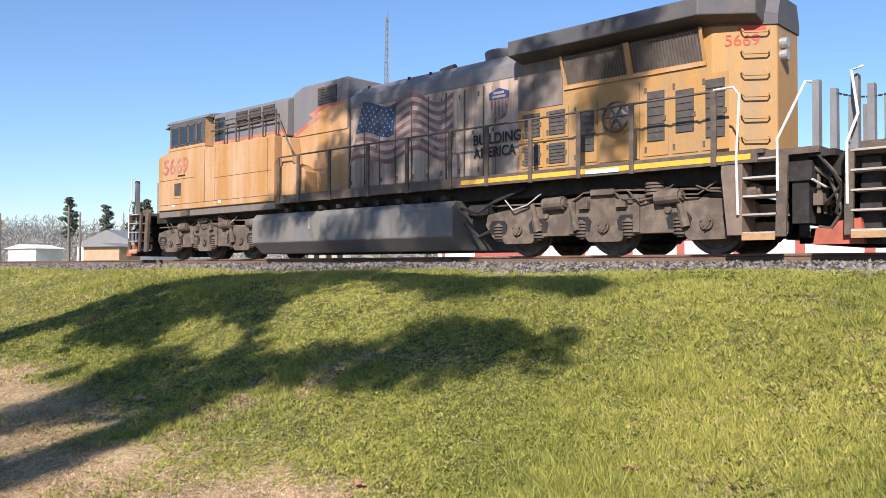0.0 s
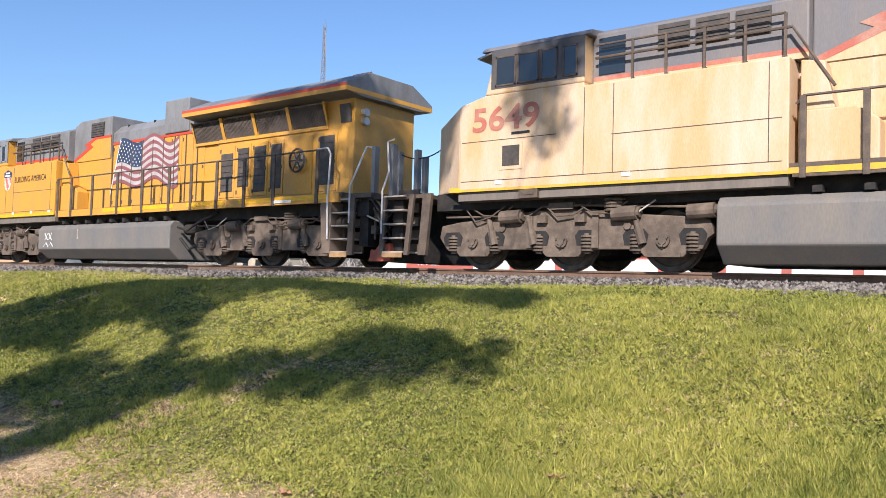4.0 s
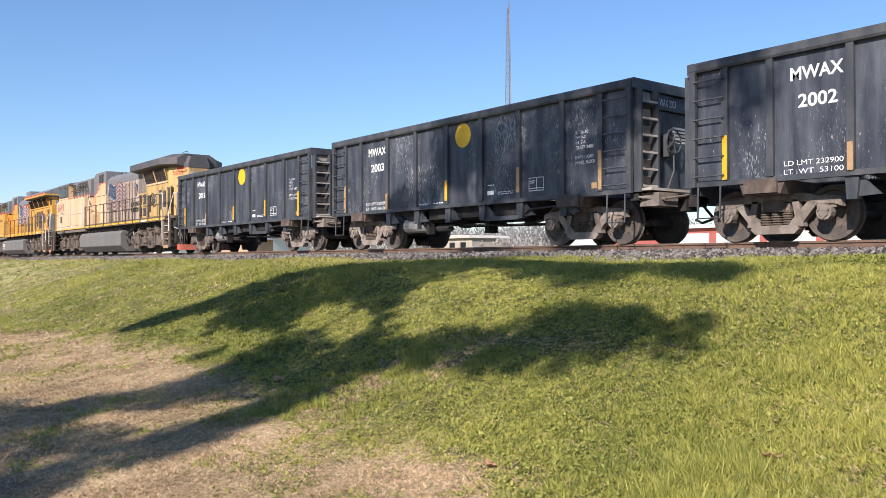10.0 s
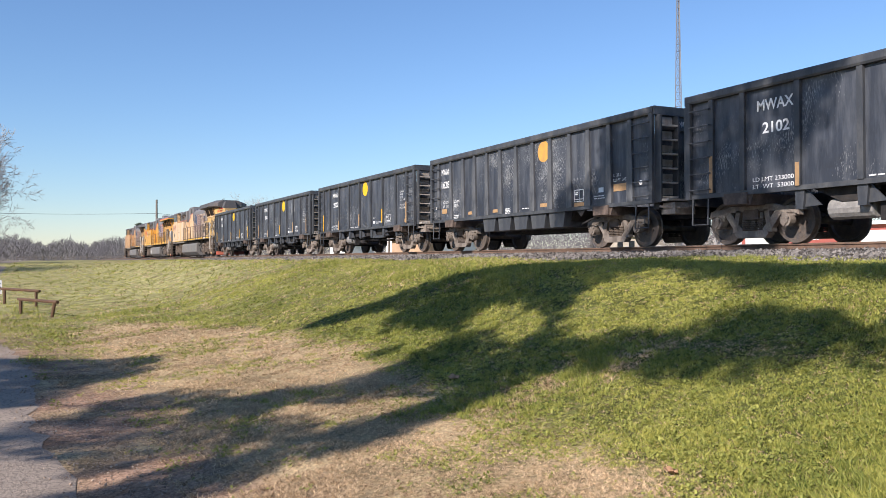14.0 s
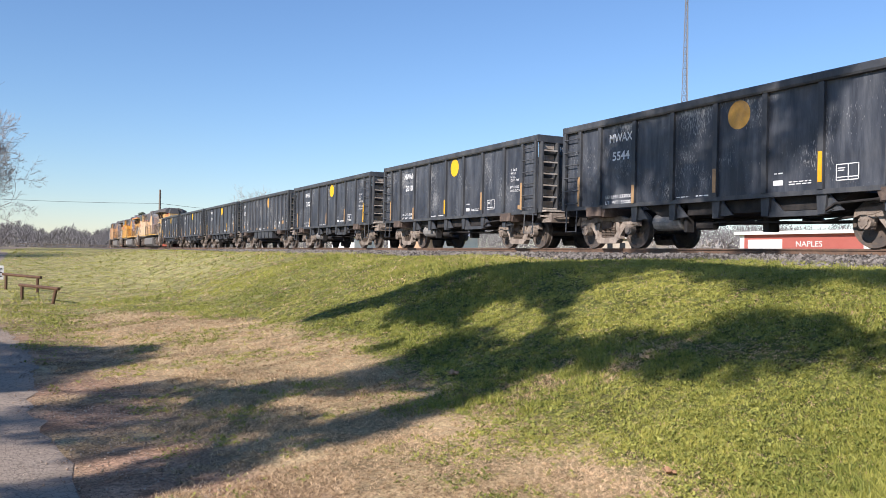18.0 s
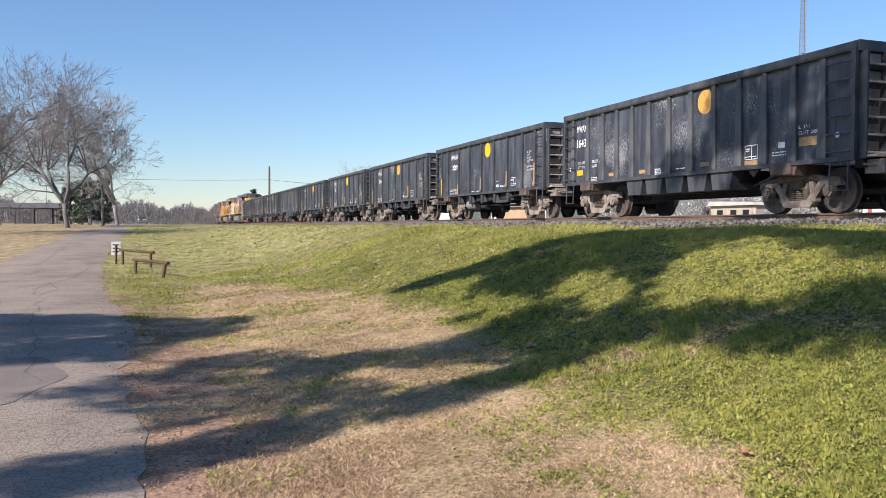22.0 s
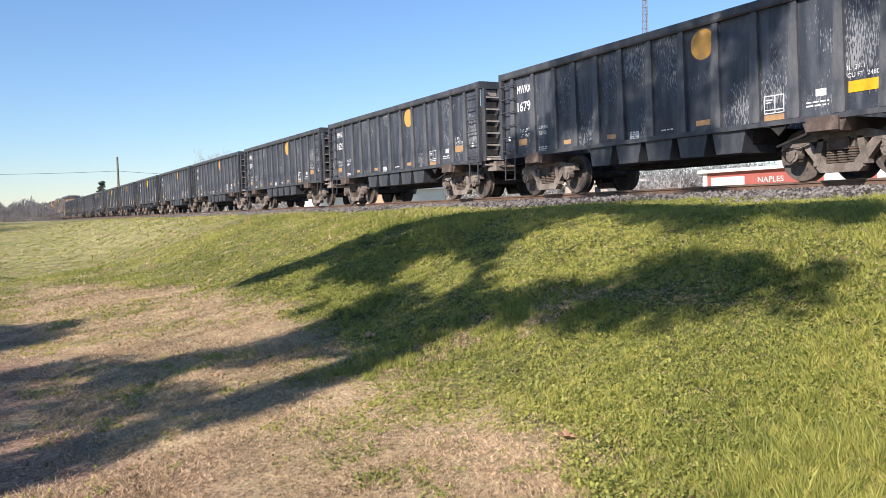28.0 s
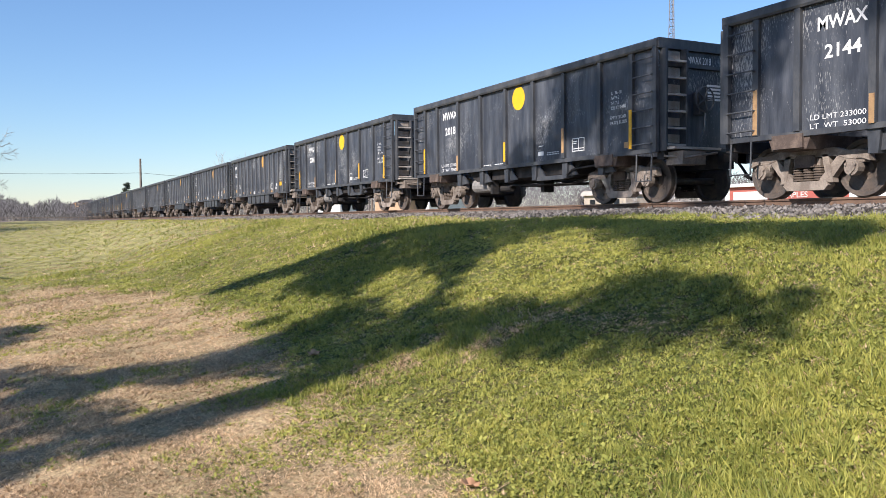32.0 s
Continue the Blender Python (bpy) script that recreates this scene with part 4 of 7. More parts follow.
def wagon(kind, number, lmt, wt, dots, seed):
    """A short black open-top stone wagon. Kind A: nine wide ribs and brackets. Kind B: narrow tapered ribs and hopper pockets."""
    a = kind == "A"
    L, H, Y = (11.2 if a else 11.58), 3.22, 1.5
    ribs = RIBS_A if a else RIBS_B
    rnd = random.Random(seed)
    dot_word = "bright yellow" if dots else "faded orange"
    w = thing("gondola_wagon" if a else "hopper_wagon", ("black open-top stone gondola wagon with a %s dot" if a else "black ribbed open-top hopper wagon with a %s dot") % dot_word, "freight wagon", "wagons of the train")
    yi = Y - 0.06

    def side(s):
        m = Mesh()
        m.box(0.06, L - 0.06, s * yi - 0.012, s * yi + 0.012, 1.02, 3.06)
        return m
    for s in (-1, 1):
        part("side_sheet", shared("side%s%d" % (kind, s), lambda: side(s), CARBLACK), CARBLACK, w)
        part("top_chord", shared("chord%s%d" % (kind, s), lambda: Mesh().beam([(s * (Y - 0.13), 3.04), (s * (Y + 0.03), 3.04), (s * (Y + 0.05), 3.08), (s * (Y + 0.05), 3.19), (s * (Y + 0.02), 3.22), (s * (Y - 0.13), 3.22)][::s], -0.04, L + 0.04), CARRIB), CARRIB, w)
        part("side_sill", shared("sill%s%d" % (kind, s), lambda: Mesh().beam([(s * (yi - 0.05), 0.98), (s * (Y + 0.0), 0.98), (s * (Y + 0.0), 1.07), (s * (yi - 0.05), 1.07)][::s], 0.04, L - 0.04), CARRIB), CARRIB, w)

    def rib_a(s):
        return Mesh().slab([(-0.06, 1.07), (0.06, 1.07), (0.06, 3.06), (-0.06, 3.06)], s * (Y - 0.07), s * (Y + 0.02)) if a else Mesh().slab([(-0.12, 1.07), (0.12, 1.07), (0.065, 3.06), (-0.065, 3.06)], s * (Y - 0.07), s * (Y + 0.01))
    for x in ribs:
        for s in (-1, 1):
            part("rib", shared("rib%s%d" % (kind, s), lambda: rib_a(s), CARRIB if a else HOPRIB), CARRIB, w, at=(x, 0, 0))
    for x in (0.03, L - 0.03):
        for s in (-1, 1):
            part("corner_post", shared("post%d" % s, lambda: Mesh().box(-0.06, 0.06, s * Y - 0.06, s * Y + 0.02, 0.98, 3.06), CARRIB), CARRIB, w, at=(x, 0, 0))
    # ends with their cross ribs, top beams and ladders
    for x, d in ((0.0, -1), (L, 1)):
        part("end_sheet", shared("endsheet", lambda: Mesh().box(-0.012, 0.012, -yi, yi, 1.02, 3.1), CARBLACK), CARBLACK, w, at=(x, 0, 0))
        for z in (1.06, 2.72):
            part("end_rib", shared("endrib%d" % d, lambda: Mesh().slab([(0, -0.05), (d * 0.07, -0.035), (d * 0.07, 0.035), (0, 0.05)][::d], -yi, yi), CARRIB), CARRIB, w, at=(x, 0, z))
        for yq in (-1.42, -0.9):
            part("ladder_stile", shared("stile%d" % d, lambda: Mesh().box(min(0, d * 0.2), max(0, d * 0.2), -0.025, 0.025, 1.0, 3.02), CARRIB), CARRIB, w, at=(x, yq, 0))
        part("end_beam", shared("endbeam", lambda: Mesh().box(-0.05, 0.09, -Y - 0.03, Y + 0.03, 3.02, 3.22), CARRIB), CARRIB, w, at=(x if d > 0 else x - 0.04, 0, 0))
        for i in range(6):
            part("end_rung", shared("endrung%d" % d, lambda: Mesh().box(min(d * 0.12, d * 0.2), max(d * 0.12, d * 0.2), -1.4, -0.92, -0.02, 0.02).box(min(0, d * 0.03), max(0, d * 0.03), -1.38, -0.94, 0.06, 0.22), STEPM), STEPM, w, at=(x, 0, 1.12 + 0.33 * i))
    for x0 in (0.05, L - 0.62 - 0.05):
        ladder_side(w, x0 + 0.02, x0 + 0.6, 1.16, 2.86, 6, -Y)
        step = Mesh().pipe([(x0 + 0.05, -Y + 0.02, 0.98), (x0 + 0.05, -Y, 0.42), (x0 + 0.5, -Y, 0.42), (x0 + 0.5, -Y + 0.02, 0.98)], 0.02)
        part("sill_step", step, CARRIB, w)
    # underframe
    u = Mesh()
    u.box(-0.35, L + 0.35, -0.22, 0.22, 0.66, 1.0)
    for x in (0.0, L):
        u.box(x - 0.1, x + 0.1, -1.4, 1.4, 0.84, 1.03)
    coupler(u, -0.3, -1)
    coupler(u, L + 0.3, 1)
    part("underframe", u, DARK, w)
    ax = (0.44, 2.21, 8.66, 10.43) if a else (0.47, 2.26, 8.76, 10.55)
    for x in ((ax[0] + ax[1]) / 2, (ax[2] + ax[3]) / 2):
        part("body_bolster", shared("bodybolster", lambda: Mesh().slab([(-0.42, 1.0), (-0.34, 0.78), (0.34, 0.78), (0.42, 1.0)], -1.47, 1.47).box(-0.3, 0.3, -1.53, -1.3, 0.80, 1.03), CARRUST), CARRUST, w, at=(x, 0, 0))
        bogie(w, x)
    if a:
        for x in ribs[2:8]:
            for s in (-1, 1):
                part("rib_bracket", shared("bracket%d" % s, lambda: Mesh().slab([(-0.09, 0.62), (0.07, 0.62), (0.11, 1.0), (-0.11, 1.0)], s * 1.28, s * 1.46).slab([(0.07, 0.66), (0.42, 0.68), (0.11, 0.98)], s * 1.36, s * 1.40), CARRIB), CARRIB, w, at=(x, 0, 0))
        part("floor_trough", Mesh().slab([(3.0, 1.0), (3.6, 0.72), (8.0, 0.72), (8.6, 1.0)], -1.3, 1.3), DARK, w)
        part("trough_lip", Mesh().slab([(6.75, 0.60), (7.95, 0.60), (8.25, 0.70), (6.75, 0.70)], -1.42, -1.3), CARRIB, w)
        part("air_tank", Mesh().tube((3.3, -1.12, 0.60), (4.2, -1.12, 0.60), 0.2, 14), mat("dusty_tank_steel", (0.20, 0.19, 0.175), 0.7, dirt=(0.34, 0.32, 0.29), amount=0.4, scale=8), w, "dusty air brake reservoir", bevel=0.03)
        g = Mesh()
        g.box(4.35, 4.45, -1.3, -1.1, 0.35, 0.95)
        g.tube((4.5, -1.0, 0.5), (5.0, -1.0, 0.5), 0.1, 10)
        g.pipe([(4.2, -0.9, 0.5), (5.2, -1.1, 0.56), (7.6, -1.0, 0.5), (9.0, -0.9, 0.66)], 0.025)
        g.pipe([(5.0, -0.7, 0.55), (8.4, -0.6, 0.5)], 0.035)
        g.box(6.2, 6.35, -0.9, -0.6, 0.34, 0.7)
        g.pipe([(8.05, -1.44, 0.66), (8.3, -1.44, 0.8), (9.2, -1.46, 0.84)], 0.022)
        part("brake_gear", g, DARK, w)
    else:
        for x in (3.95, 4.87, 5.79, 6.71, 7.63):
            part("hopper_pocket", shared("pocket", lambda: Mesh().slab([(-0.40, 0.99), (-0.30, 0.57), (0.30, 0.57), (0.40, 0.99)], -1.44, 1.44), CARRIB), CARRIB, w, at=(x, 0, 0))
        g = Mesh()
        g.tube((8.9, -0.9, 0.72), (9.3, -0.9, 0.72), 0.16, 12)
        g.slab([(8.55, 0.98), (8.75, 0.80), (8.95, 0.98)], -1.45, -1.4)
        g.pipe([(8.6, -1.3, 0.62), (9.6, -1.3, 0.9)], 0.025)
        g.box(3.4, 8.2, -0.5, 0.5, 0.48, 0.62)
        part("brake_gear", g, DARK, w)
        part("trough", Mesh().slab([(3.5, 1.0), (3.8, 0.64), (7.9, 0.64), (8.2, 1.0)], -1.2, 1.2), DARK, w)
    # lettering and marks on the side that faces the road
    y = -yi - 0.016
    dx, dz = (6.03, 2.72) if a else (7.03, 2.71)
    r = 0.295
    dot = Mesh()
    dot.poly([(dx + r * math.cos(t), y, dz + r * math.sin(t)) for t in np.linspace(0, 2 * math.pi, 37)[:-1]])
    part("dot", dot, DOTYEL if dots else DOTOLD, w, "round %s painted dot" % dot_word)
    if a:
        lettering("mark", "MWAX", 0.215, 1.84, y, 2.61, BARSM, w, 0.87, bold=0.006)
        lettering("number", number, 0.215, 1.97, y, 2.16, BARSM, w, 0.64, bold=0.006)
        lettering("load_limit", "LD LMT %s" % lmt, 0.085, 1.72, y, 1.22, BARSM, w, 0.98)
        lettering("light_weight", "LT  WT  %s" % wt, 0.085, 1.72, y, 1.08, BARSM, w, 0.98)
        for i, t in enumerate(("IL  36-10", "IW 9-2", "IH  7-5", "CU FT 2480")):
            lettering("dimension", t, 0.07, 9.72, y, 2.30 - 0.105 * i, BARSM, w)
        lettering("notice", "EMPTY / LOAD", 0.07, 9.7, y, 1.78, BARSM, w, 0.5)
        lettering("notice", "1/4 ADJ. BLOCK", 0.07, 9.7, y, 1.67, BARSM, w, 0.55)
        stencil_box("stencil", 8.32, 1.20, 0.46, 0.30, w, y, BARSM)
        for k, (bx, bz, bw, br, bs, bh) in enumerate(((4.25, 1.11, 0.4, 1, 0.05, 0.024), (4.85, 1.11, 0.4, 1, 0.05, 0.024), (6.95, 1.42, 0.2, 1, 0.05, 0.024), (7.3, 1.24, 0.5, 2, 0.045, 0.02))):
            m = Mesh()
            bars(m, bx, y, bz, bw, br, bs, bh, seed=seed + k)
            part("stencil_text", m, BARSM, w)
        part("stencil_panel", Mesh().box(6.93, 7.16, y - 0.003, y, 1.2, 1.3), BARSM, w)
        part("plate", Mesh().box(10.15, 10.3, y - 0.005, y, 1.14, 1.26), OLDREFLECT, w)
        for x, z0, z1, new_one in ((0.66, 1.08, 1.85, 1), (2.83, 1.06, 1.5, 0), (5.44, 1.16, 1.66, 1), (8.03, 1.2, 1.76, 1), (10.42, 1.1, 1.9, 1)):
            part("reflector", Mesh().box(x - 0.045, x + 0.045, -Y - 0.026, -Y - 0.02, z0, z1), REFLECT if (new_one and rnd.random() < (0.85 if number in ("2015", "2086") else 0.5)) else OLDREFLECT, w)
    else:
        lettering("mark", "MWAX", 0.2, 0.68, y, 2.62, BARSM, w, 0.62, bold=0.005)
        lettering("number", number, 0.24, 0.68, y, 2.16, BARSM, w, 0.58, bold=0.005)
        lettering("load_limit", "LD LMT", 0.09, 0.80, y, 1.62, BARSM, w)
        lettering("light_weight", "LT  WT", 0.09, 0.80, y, 1.48, BARSM, w)
        lettering("load_limit", lmt, 0.09, 1.62, y, 1.62, BARSM, w)
        lettering("light_weight", wt, 0.09, 1.62, y, 1.48, BARSM, w)
        lettering("dimension", "IL  37-1", 0.075, 10.08, y, 1.72, BARSM, w)
        lettering("dimension", "CU FT  2480", 0.075, 10.08, y, 1.6, BARSM, w)
        stencil_box("stencil", 8.46, 1.2, 0.42, 0.32, w, y, BARSM)
        for k, (bx, bz, bw, br, bs, bh) in enumerate(((9.32, 1.28, 0.42, 2, 0.06, 0.024), (1.6, 1.16, 0.34, 3, 0.05, 0.024), (4.95, 1.2, 0.28, 4, 0.045, 0.03), (5.9, 1.16, 0.35, 1, 0.05, 0.024))):
            m = Mesh()
            bars(m, bx, y, bz, bw, br, bs, bh, seed=seed + k)
            part("stencil_text", m, BARSM, w)
        part("stencil_panel", Mesh().box(9.5, 9.7, y - 0.003, y, 1.38, 1.5), BARSM, w)
        for bx in (0.28, 11.1):
            part("round_mark", Mesh().tube((bx, y, 1.5), (bx, y - 0.003, 1.5), 0.06, 12), BARSM, w)
        for x, z, ww, hh, fresh in ((10.1, 1.36, 0.52, 0.18, number == "1679"), (0.72, 1.28, 0.36, 0.16, rnd.random() < 0.15), (2.62, 1.16, 0.36, 0.1, 0), (4.2, 1.14, 0.3, 0.1, 0), (6.85, 1.16, 0.36, 0.1, 0), (8.46, 1.08, 0.42, 0.1, 0)):
            part("reflector", Mesh().box(x, x + ww, y - 0.005, y, z, z + hh), REFLECT if fresh else OLDREFLECT, w)
    # brake wheel on the trailing end
    bw = Mesh().lathe([(-0.02, 0.24), (0, 0.265), (0.02, 0.24)], 0, 0, 0, 20)
    for i in range(5):
        t = i * 1.2566
        bw.tube((0, 0, 0), (0.25 * math.cos(t), 0, 0.25 * math.sin(t)), 0.014, 5)
    b = part("brake_wheel", bw, CARRIB, w, at=(L + 0.22, -0.45, 2.05))
    b.rotation_euler = (0, 0, radians(90))
    part("brake_housing", Mesh().box(L, L + 0.18, -0.56, -0.34, 1.75, 2.2), CARRIB, w)
    part("brake_chain", Mesh().pipe([(L + 0.2, -0.42, 1.8), (L + 0.26, -0.5, 1.45), (L + 0.2, -0.62, 1.1)], 0.018), CARRIB, w)
    lettering("end_mark", "MWAX " + number, 0.15, L + 0.022, -0.72, 2.78, BARSM, w, 0.62, face=2)
    em = Mesh()
    rr = random.Random(seed + 9)
    for i in range(5):
        em.box(L + 0.014, L + 0.018, -0.2, 0.5 - 0.25 * rr.random(), 2.35 - 0.07 * i, 2.39 - 0.07 * i)
    part("end_stencil", em, BARSM, w)
    part("end_bracket", Mesh().box(L + 0.05, L + 0.5, -1.3, -0.7, 0.72, 0.98).pipe([(L + 0.1, -1.4, 0.9), (L + 0.55, -1.2, 0.85), (L + 0.6, -0.5, 0.95)], 0.025), CARTRUCK, w, "dusty end sill bracket")
    part("running_board", Mesh().box(L, L + 0.42, -1.42, -0.2, 1.02, 1.07), STEPM, w)
    return w


# ---- locomotives ----
def coil():
    prof = [(0.3, 0.07)]
    for i in range(5):
        z = 0.33 + 0.062 * i
        prof += [(z, 0.07), (z + 0.012, 0.12), (z + 0.042, 0.12), (z + 0.054, 0.07)]
    return Mesh().spindle(prof + [(0.66, 0.07)], 0, 0)


def engine_bogie(eng, axles, seed):
    """A three-axle bogie with a heavy cast frame."""
    x0, x1 = axles[0] - 0.85, axles[-1] + 0.85
    mid = axles[1]
    m = Mesh()
    prof = [(x0, 0.62), (x0 + 0.05, 0.85), (axles[0] - 0.35, 0.92), (axles[0] + 0.5, 0.98), (mid - 0.55, 1.1), (mid + 0.55, 1.1), (axles[2] - 0.5, 0.98), (axles[2] + 0.35, 0.92), (x1 - 0.05, 0.85), (x1, 0.62), (x1 - 0.1, 0.55)]
    under = []
    for a in reversed(axles):
        under += [(a + 0.66, 0.37), (a + 0.44, 0.35), (a + 0.34, 0.24), (a - 0.34, 0.24), (a - 0.44, 0.35), (a - 0.66, 0.37)]
    m.slab(prof[::-1] + [(p[0], p[1]) for p in reversed(under)], -1.16, -0.98)
    b = part("bogie", m.mirror(), TRUCK, eng, "dusty brown cast bogie frame", bevel=0.015)
    for a in axles:
        j = Mesh()
        bearing(j, a, -1.08, 0.52, 0.12)
        j.box(a - 0.3, a + 0.3, -1.17, -1.0, 0.24, 0.31)
        part("axle_box", j, TRUCK, b)
        for d in (-0.5, 0.5):
            part("coil_spring", shared("enginespring", coil, TRUCK), TRUCK, b, at=(a + d, -1.12, 0))
        # dark block added between the wheels to close off the view through
        part("traction_motor", shared("bogieinfill", lambda: Mesh().slab([(-0.5, 0.3), (0.1, 0.22), (0.7, 0.3), (0.8, 0.7), (0.5, 0.98), (-0.45, 0.98)], -0.66, 0.66), DARK), DARK, b, at=(a, 0, 0))
        # flat dark plates on the frame paint the shade of recesses behind the springs
        for d in (-0.62, 0.62):
            part("spring_pocket", shared("springrecess", lambda: Mesh().slab([(-0.2, 0.44), (0.2, 0.44), (0.24, 0.62), (0.16, 0.72), (-0.16, 0.72), (-0.24, 0.62)], -1.166, -1.16), DARK), DARK, b, at=(a + d * 0.82, 0, 0))
        w = part("wheelset", ENGINE_WHEEL, WHEELM, b, at=(a, 0, 0.533))
        WHEELSETS.append((w, a, 0.533))
    r = random.Random(seed)
    for a in (axles[0] + 0.7, axles[2] - 0.9, axles[2] + 0.45):
        part("brake_cylinder", Mesh().tube((a, -1.22, 0.98), (a + 0.45, -1.22, 1.0), 0.13, 12).tube((a + 0.45, -1.22, 1.0), (a + 0.5, -1.22, 1.0), 0.09, 10).box(a + 0.1, a + 0.35, -1.22, -1.0, 0.9, 1.05), TRUCK, b)
    for a in (axles[0] + 0.38, axles[1] - 0.72, axles[2] - 0.52):
        part("shock_absorber", Mesh().tube((a, -1.2, 1.0), (a + 0.14, -1.2, 0.52), 0.055, 8).tube((a + 0.08, -1.2, 0.72), (a + 0.16, -1.2, 0.46), 0.08, 8), TRUCK, b)
    for i in range(5):
        a = r.uniform(x0 + 0.3, x1 - 0.8)
        part("brake_hose", Mesh().pipe([(a, -1.24, 1.15), (a + 0.25, -1.28, 0.95 + r.uniform(-0.05, 0.1)), (a + 0.6, -1.26, 1.0), (a + 0.9, -1.22, 1.2)], 0.016), STEPM if i == 1 else RAILING, b)
    part("brake_pipe", Mesh().pipe([(x0 + 0.2, -1.2, 1.02), (mid - 0.7, -1.2, 1.0), (mid - 0.4, -1.22, 1.16), (mid + 0.4, -1.22, 1.16), (x1 - 0.2, -1.2, 1.06)], 0.02), TRUCK, b)
    part("side_bearer", Mesh().box(mid - 0.25, mid + 0.25, -1.24, -1.0, 1.1, 1.22).box(mid - 0.5, mid - 0.3, -1.26, -1.0, 0.86, 1.0).box(mid + 0.3, mid + 0.5, -1.26, -1.0, 0.86, 1.0), TRUCK, b)
    prof = []
    for i in range(4):
        prof += [(1.03 + 0.06 * i, 0.15), (1.04 + 0.06 * i, 0.19), (1.075 + 0.06 * i, 0.19), (1.085 + 0.06 * i, 0.15)]
    part("rubber_mount", Mesh().spindle(prof, axles[1] + 1.05, -1.15, 12), TRUCK, b)
    for k in (-1, 1):
        part("frame_web", Mesh().box(mid + k * 0.685 - 0.065, mid + k * 0.685 + 0.065, -1.2, -1.1, 0.4, 1.0), TRUCK, b)
        part("pivot_pin", Mesh().tube((mid + k * 1.3, -1.2, 0.78), (mid + k * 1.3, -1.1, 0.78), 0.07, 10), TRUCK, b)


def flag_mural(eng, x, z, w, h, y, grimy):
    """A waving flag of painted stripes with a starred canton and its staff."""
    def at(u, v):
        wave = 0.15 * math.sin(u * 11.5 + 0.4 + 0.8 * v) * (0.45 + 0.8 * u) - 0.12 * u * (1 - v)
        return (x + (1 - v) * -0.34 * (1 - u) + u * w, y, z + v * h * (1 - 0.12 * u) + wave + 0.05 * u)
    n = 30
    for name, mt, odd in (("flag_red_stripe", mat("grimy_mural_red", (0.17, 0.075, 0.07), 0.6, dirt=(0.22, 0.15, 0.125), amount=0.45) if grimy else mat("mural_red", (0.24, 0.08, 0.085), 0.6, dirt=(0.2, 0.11, 0.10), amount=0.3), 0), ("flag_white_stripe", mat("grimy_mural_white", (0.33, 0.28, 0.25), 0.6, dirt=(0.20, 0.155, 0.125), amount=0.45) if grimy else mat("mural_white", (0.44, 0.41, 0.40), 0.6, dirt=(0.30, 0.26, 0.24), amount=0.35), 1)):
        for k in range(13):
            if k % 2 != odd:
                continue
            m = Mesh()
            for i in range(n):
                a, b = i / n, (i + 1) / n
                m.poly([at(a, k / 13), at(b, k / 13), at(b, (k + 1) / 13), at(a, (k + 1) / 13)])
            part(name, m, mt, eng)
    m = Mesh()
    for i in range(12):
        a, b = 0.42 * i / 12, 0.42 * (i + 1) / 12
        m.poly([(p[0], y - 0.004, p[2]) for p in (at(a, 6 / 13), at(b, 6 / 13), at(b, 1.0), at(a, 1.0))])
    c = part("flag_canton", m, mat("mural_blue", (0.025, 0.045, 0.095), 0.6, dirt=(0.07, 0.08, 0.11), amount=0.3), eng)
    st = Mesh()
    for i in range(7):
        for j in range(7):
            u, v = 0.035 + 0.055 * i + (0.027 if j % 2 else 0), 0.50 + 0.07 * j
            p = at(u, v)
            st.poly([(p[0] + 0.035 * (1 if t % 2 else 0.42) * math.cos(t * 0.628), y - 0.008, p[2] + 0.035 * (1 if t % 2 else 0.42) * math.sin(t * 0.628)) for t in range(10)])
    part("star", st, mat("mural_star", (0.34, 0.33, 0.33), 0.6, dirt=(0.2, 0.19, 0.18), amount=0.4) if grimy else WHITE, c)
    part("flag_staff", Mesh().tube((x - 0.5, y, z - 0.45), (x + 0.05, y, z + h + 0.06), 0.016, 6), FADED_LOW if grimy else WHITE, eng)


def shield(eng, x, z, w, h, y, pale=WHITE, red=RED):
    """A railway shield emblem as plain shapes."""
    out = [(0, 0.72), (0.04, 0.35), (0.2, 0.1), (0.5, 0), (0.8, 0.1), (0.96, 0.35), (1, 0.72)]
    m = Mesh().poly([(x + a * w, y, z + b * h) for a, b in out])
    s = part("shield_emblem", m, pale, eng)
    t = [(0, 0.66), (1, 0.66), (1.04, 0.9), (0.8, 0.96), (0.5, 1.05), (0.2, 0.96), (-0.04, 0.9)]
    part("shield_top", Mesh().poly([(x + a * w, y - 0.004, z + b * h) for a, b in t]), NAVY, s)
    st = Mesh()
    for i in range(5):
        a = 0.08 + 0.19 * i
        lo = 0.36 if i in (0, 4) else 0.12 if i in (1, 3) else 0.04
        st.box(x + a * w, x + (a + 0.09) * w, y - 0.006, y - 0.003, z + lo * h, z + 0.64 * h)
    part("shield_stripe", st, red, s)
    bb = Mesh()
    bb.box(x + 0.22 * w, x + 0.78 * w, y - 0.008, y - 0.005, z + 0.84 * h, z + 0.92 * h)
    bb.box(x + 0.14 * w, x + 0.86 * w, y - 0.008, y - 0.005, z + 0.71 * h, z + 0.79 * h)
    part("emblem_bar", bb, pale, s)


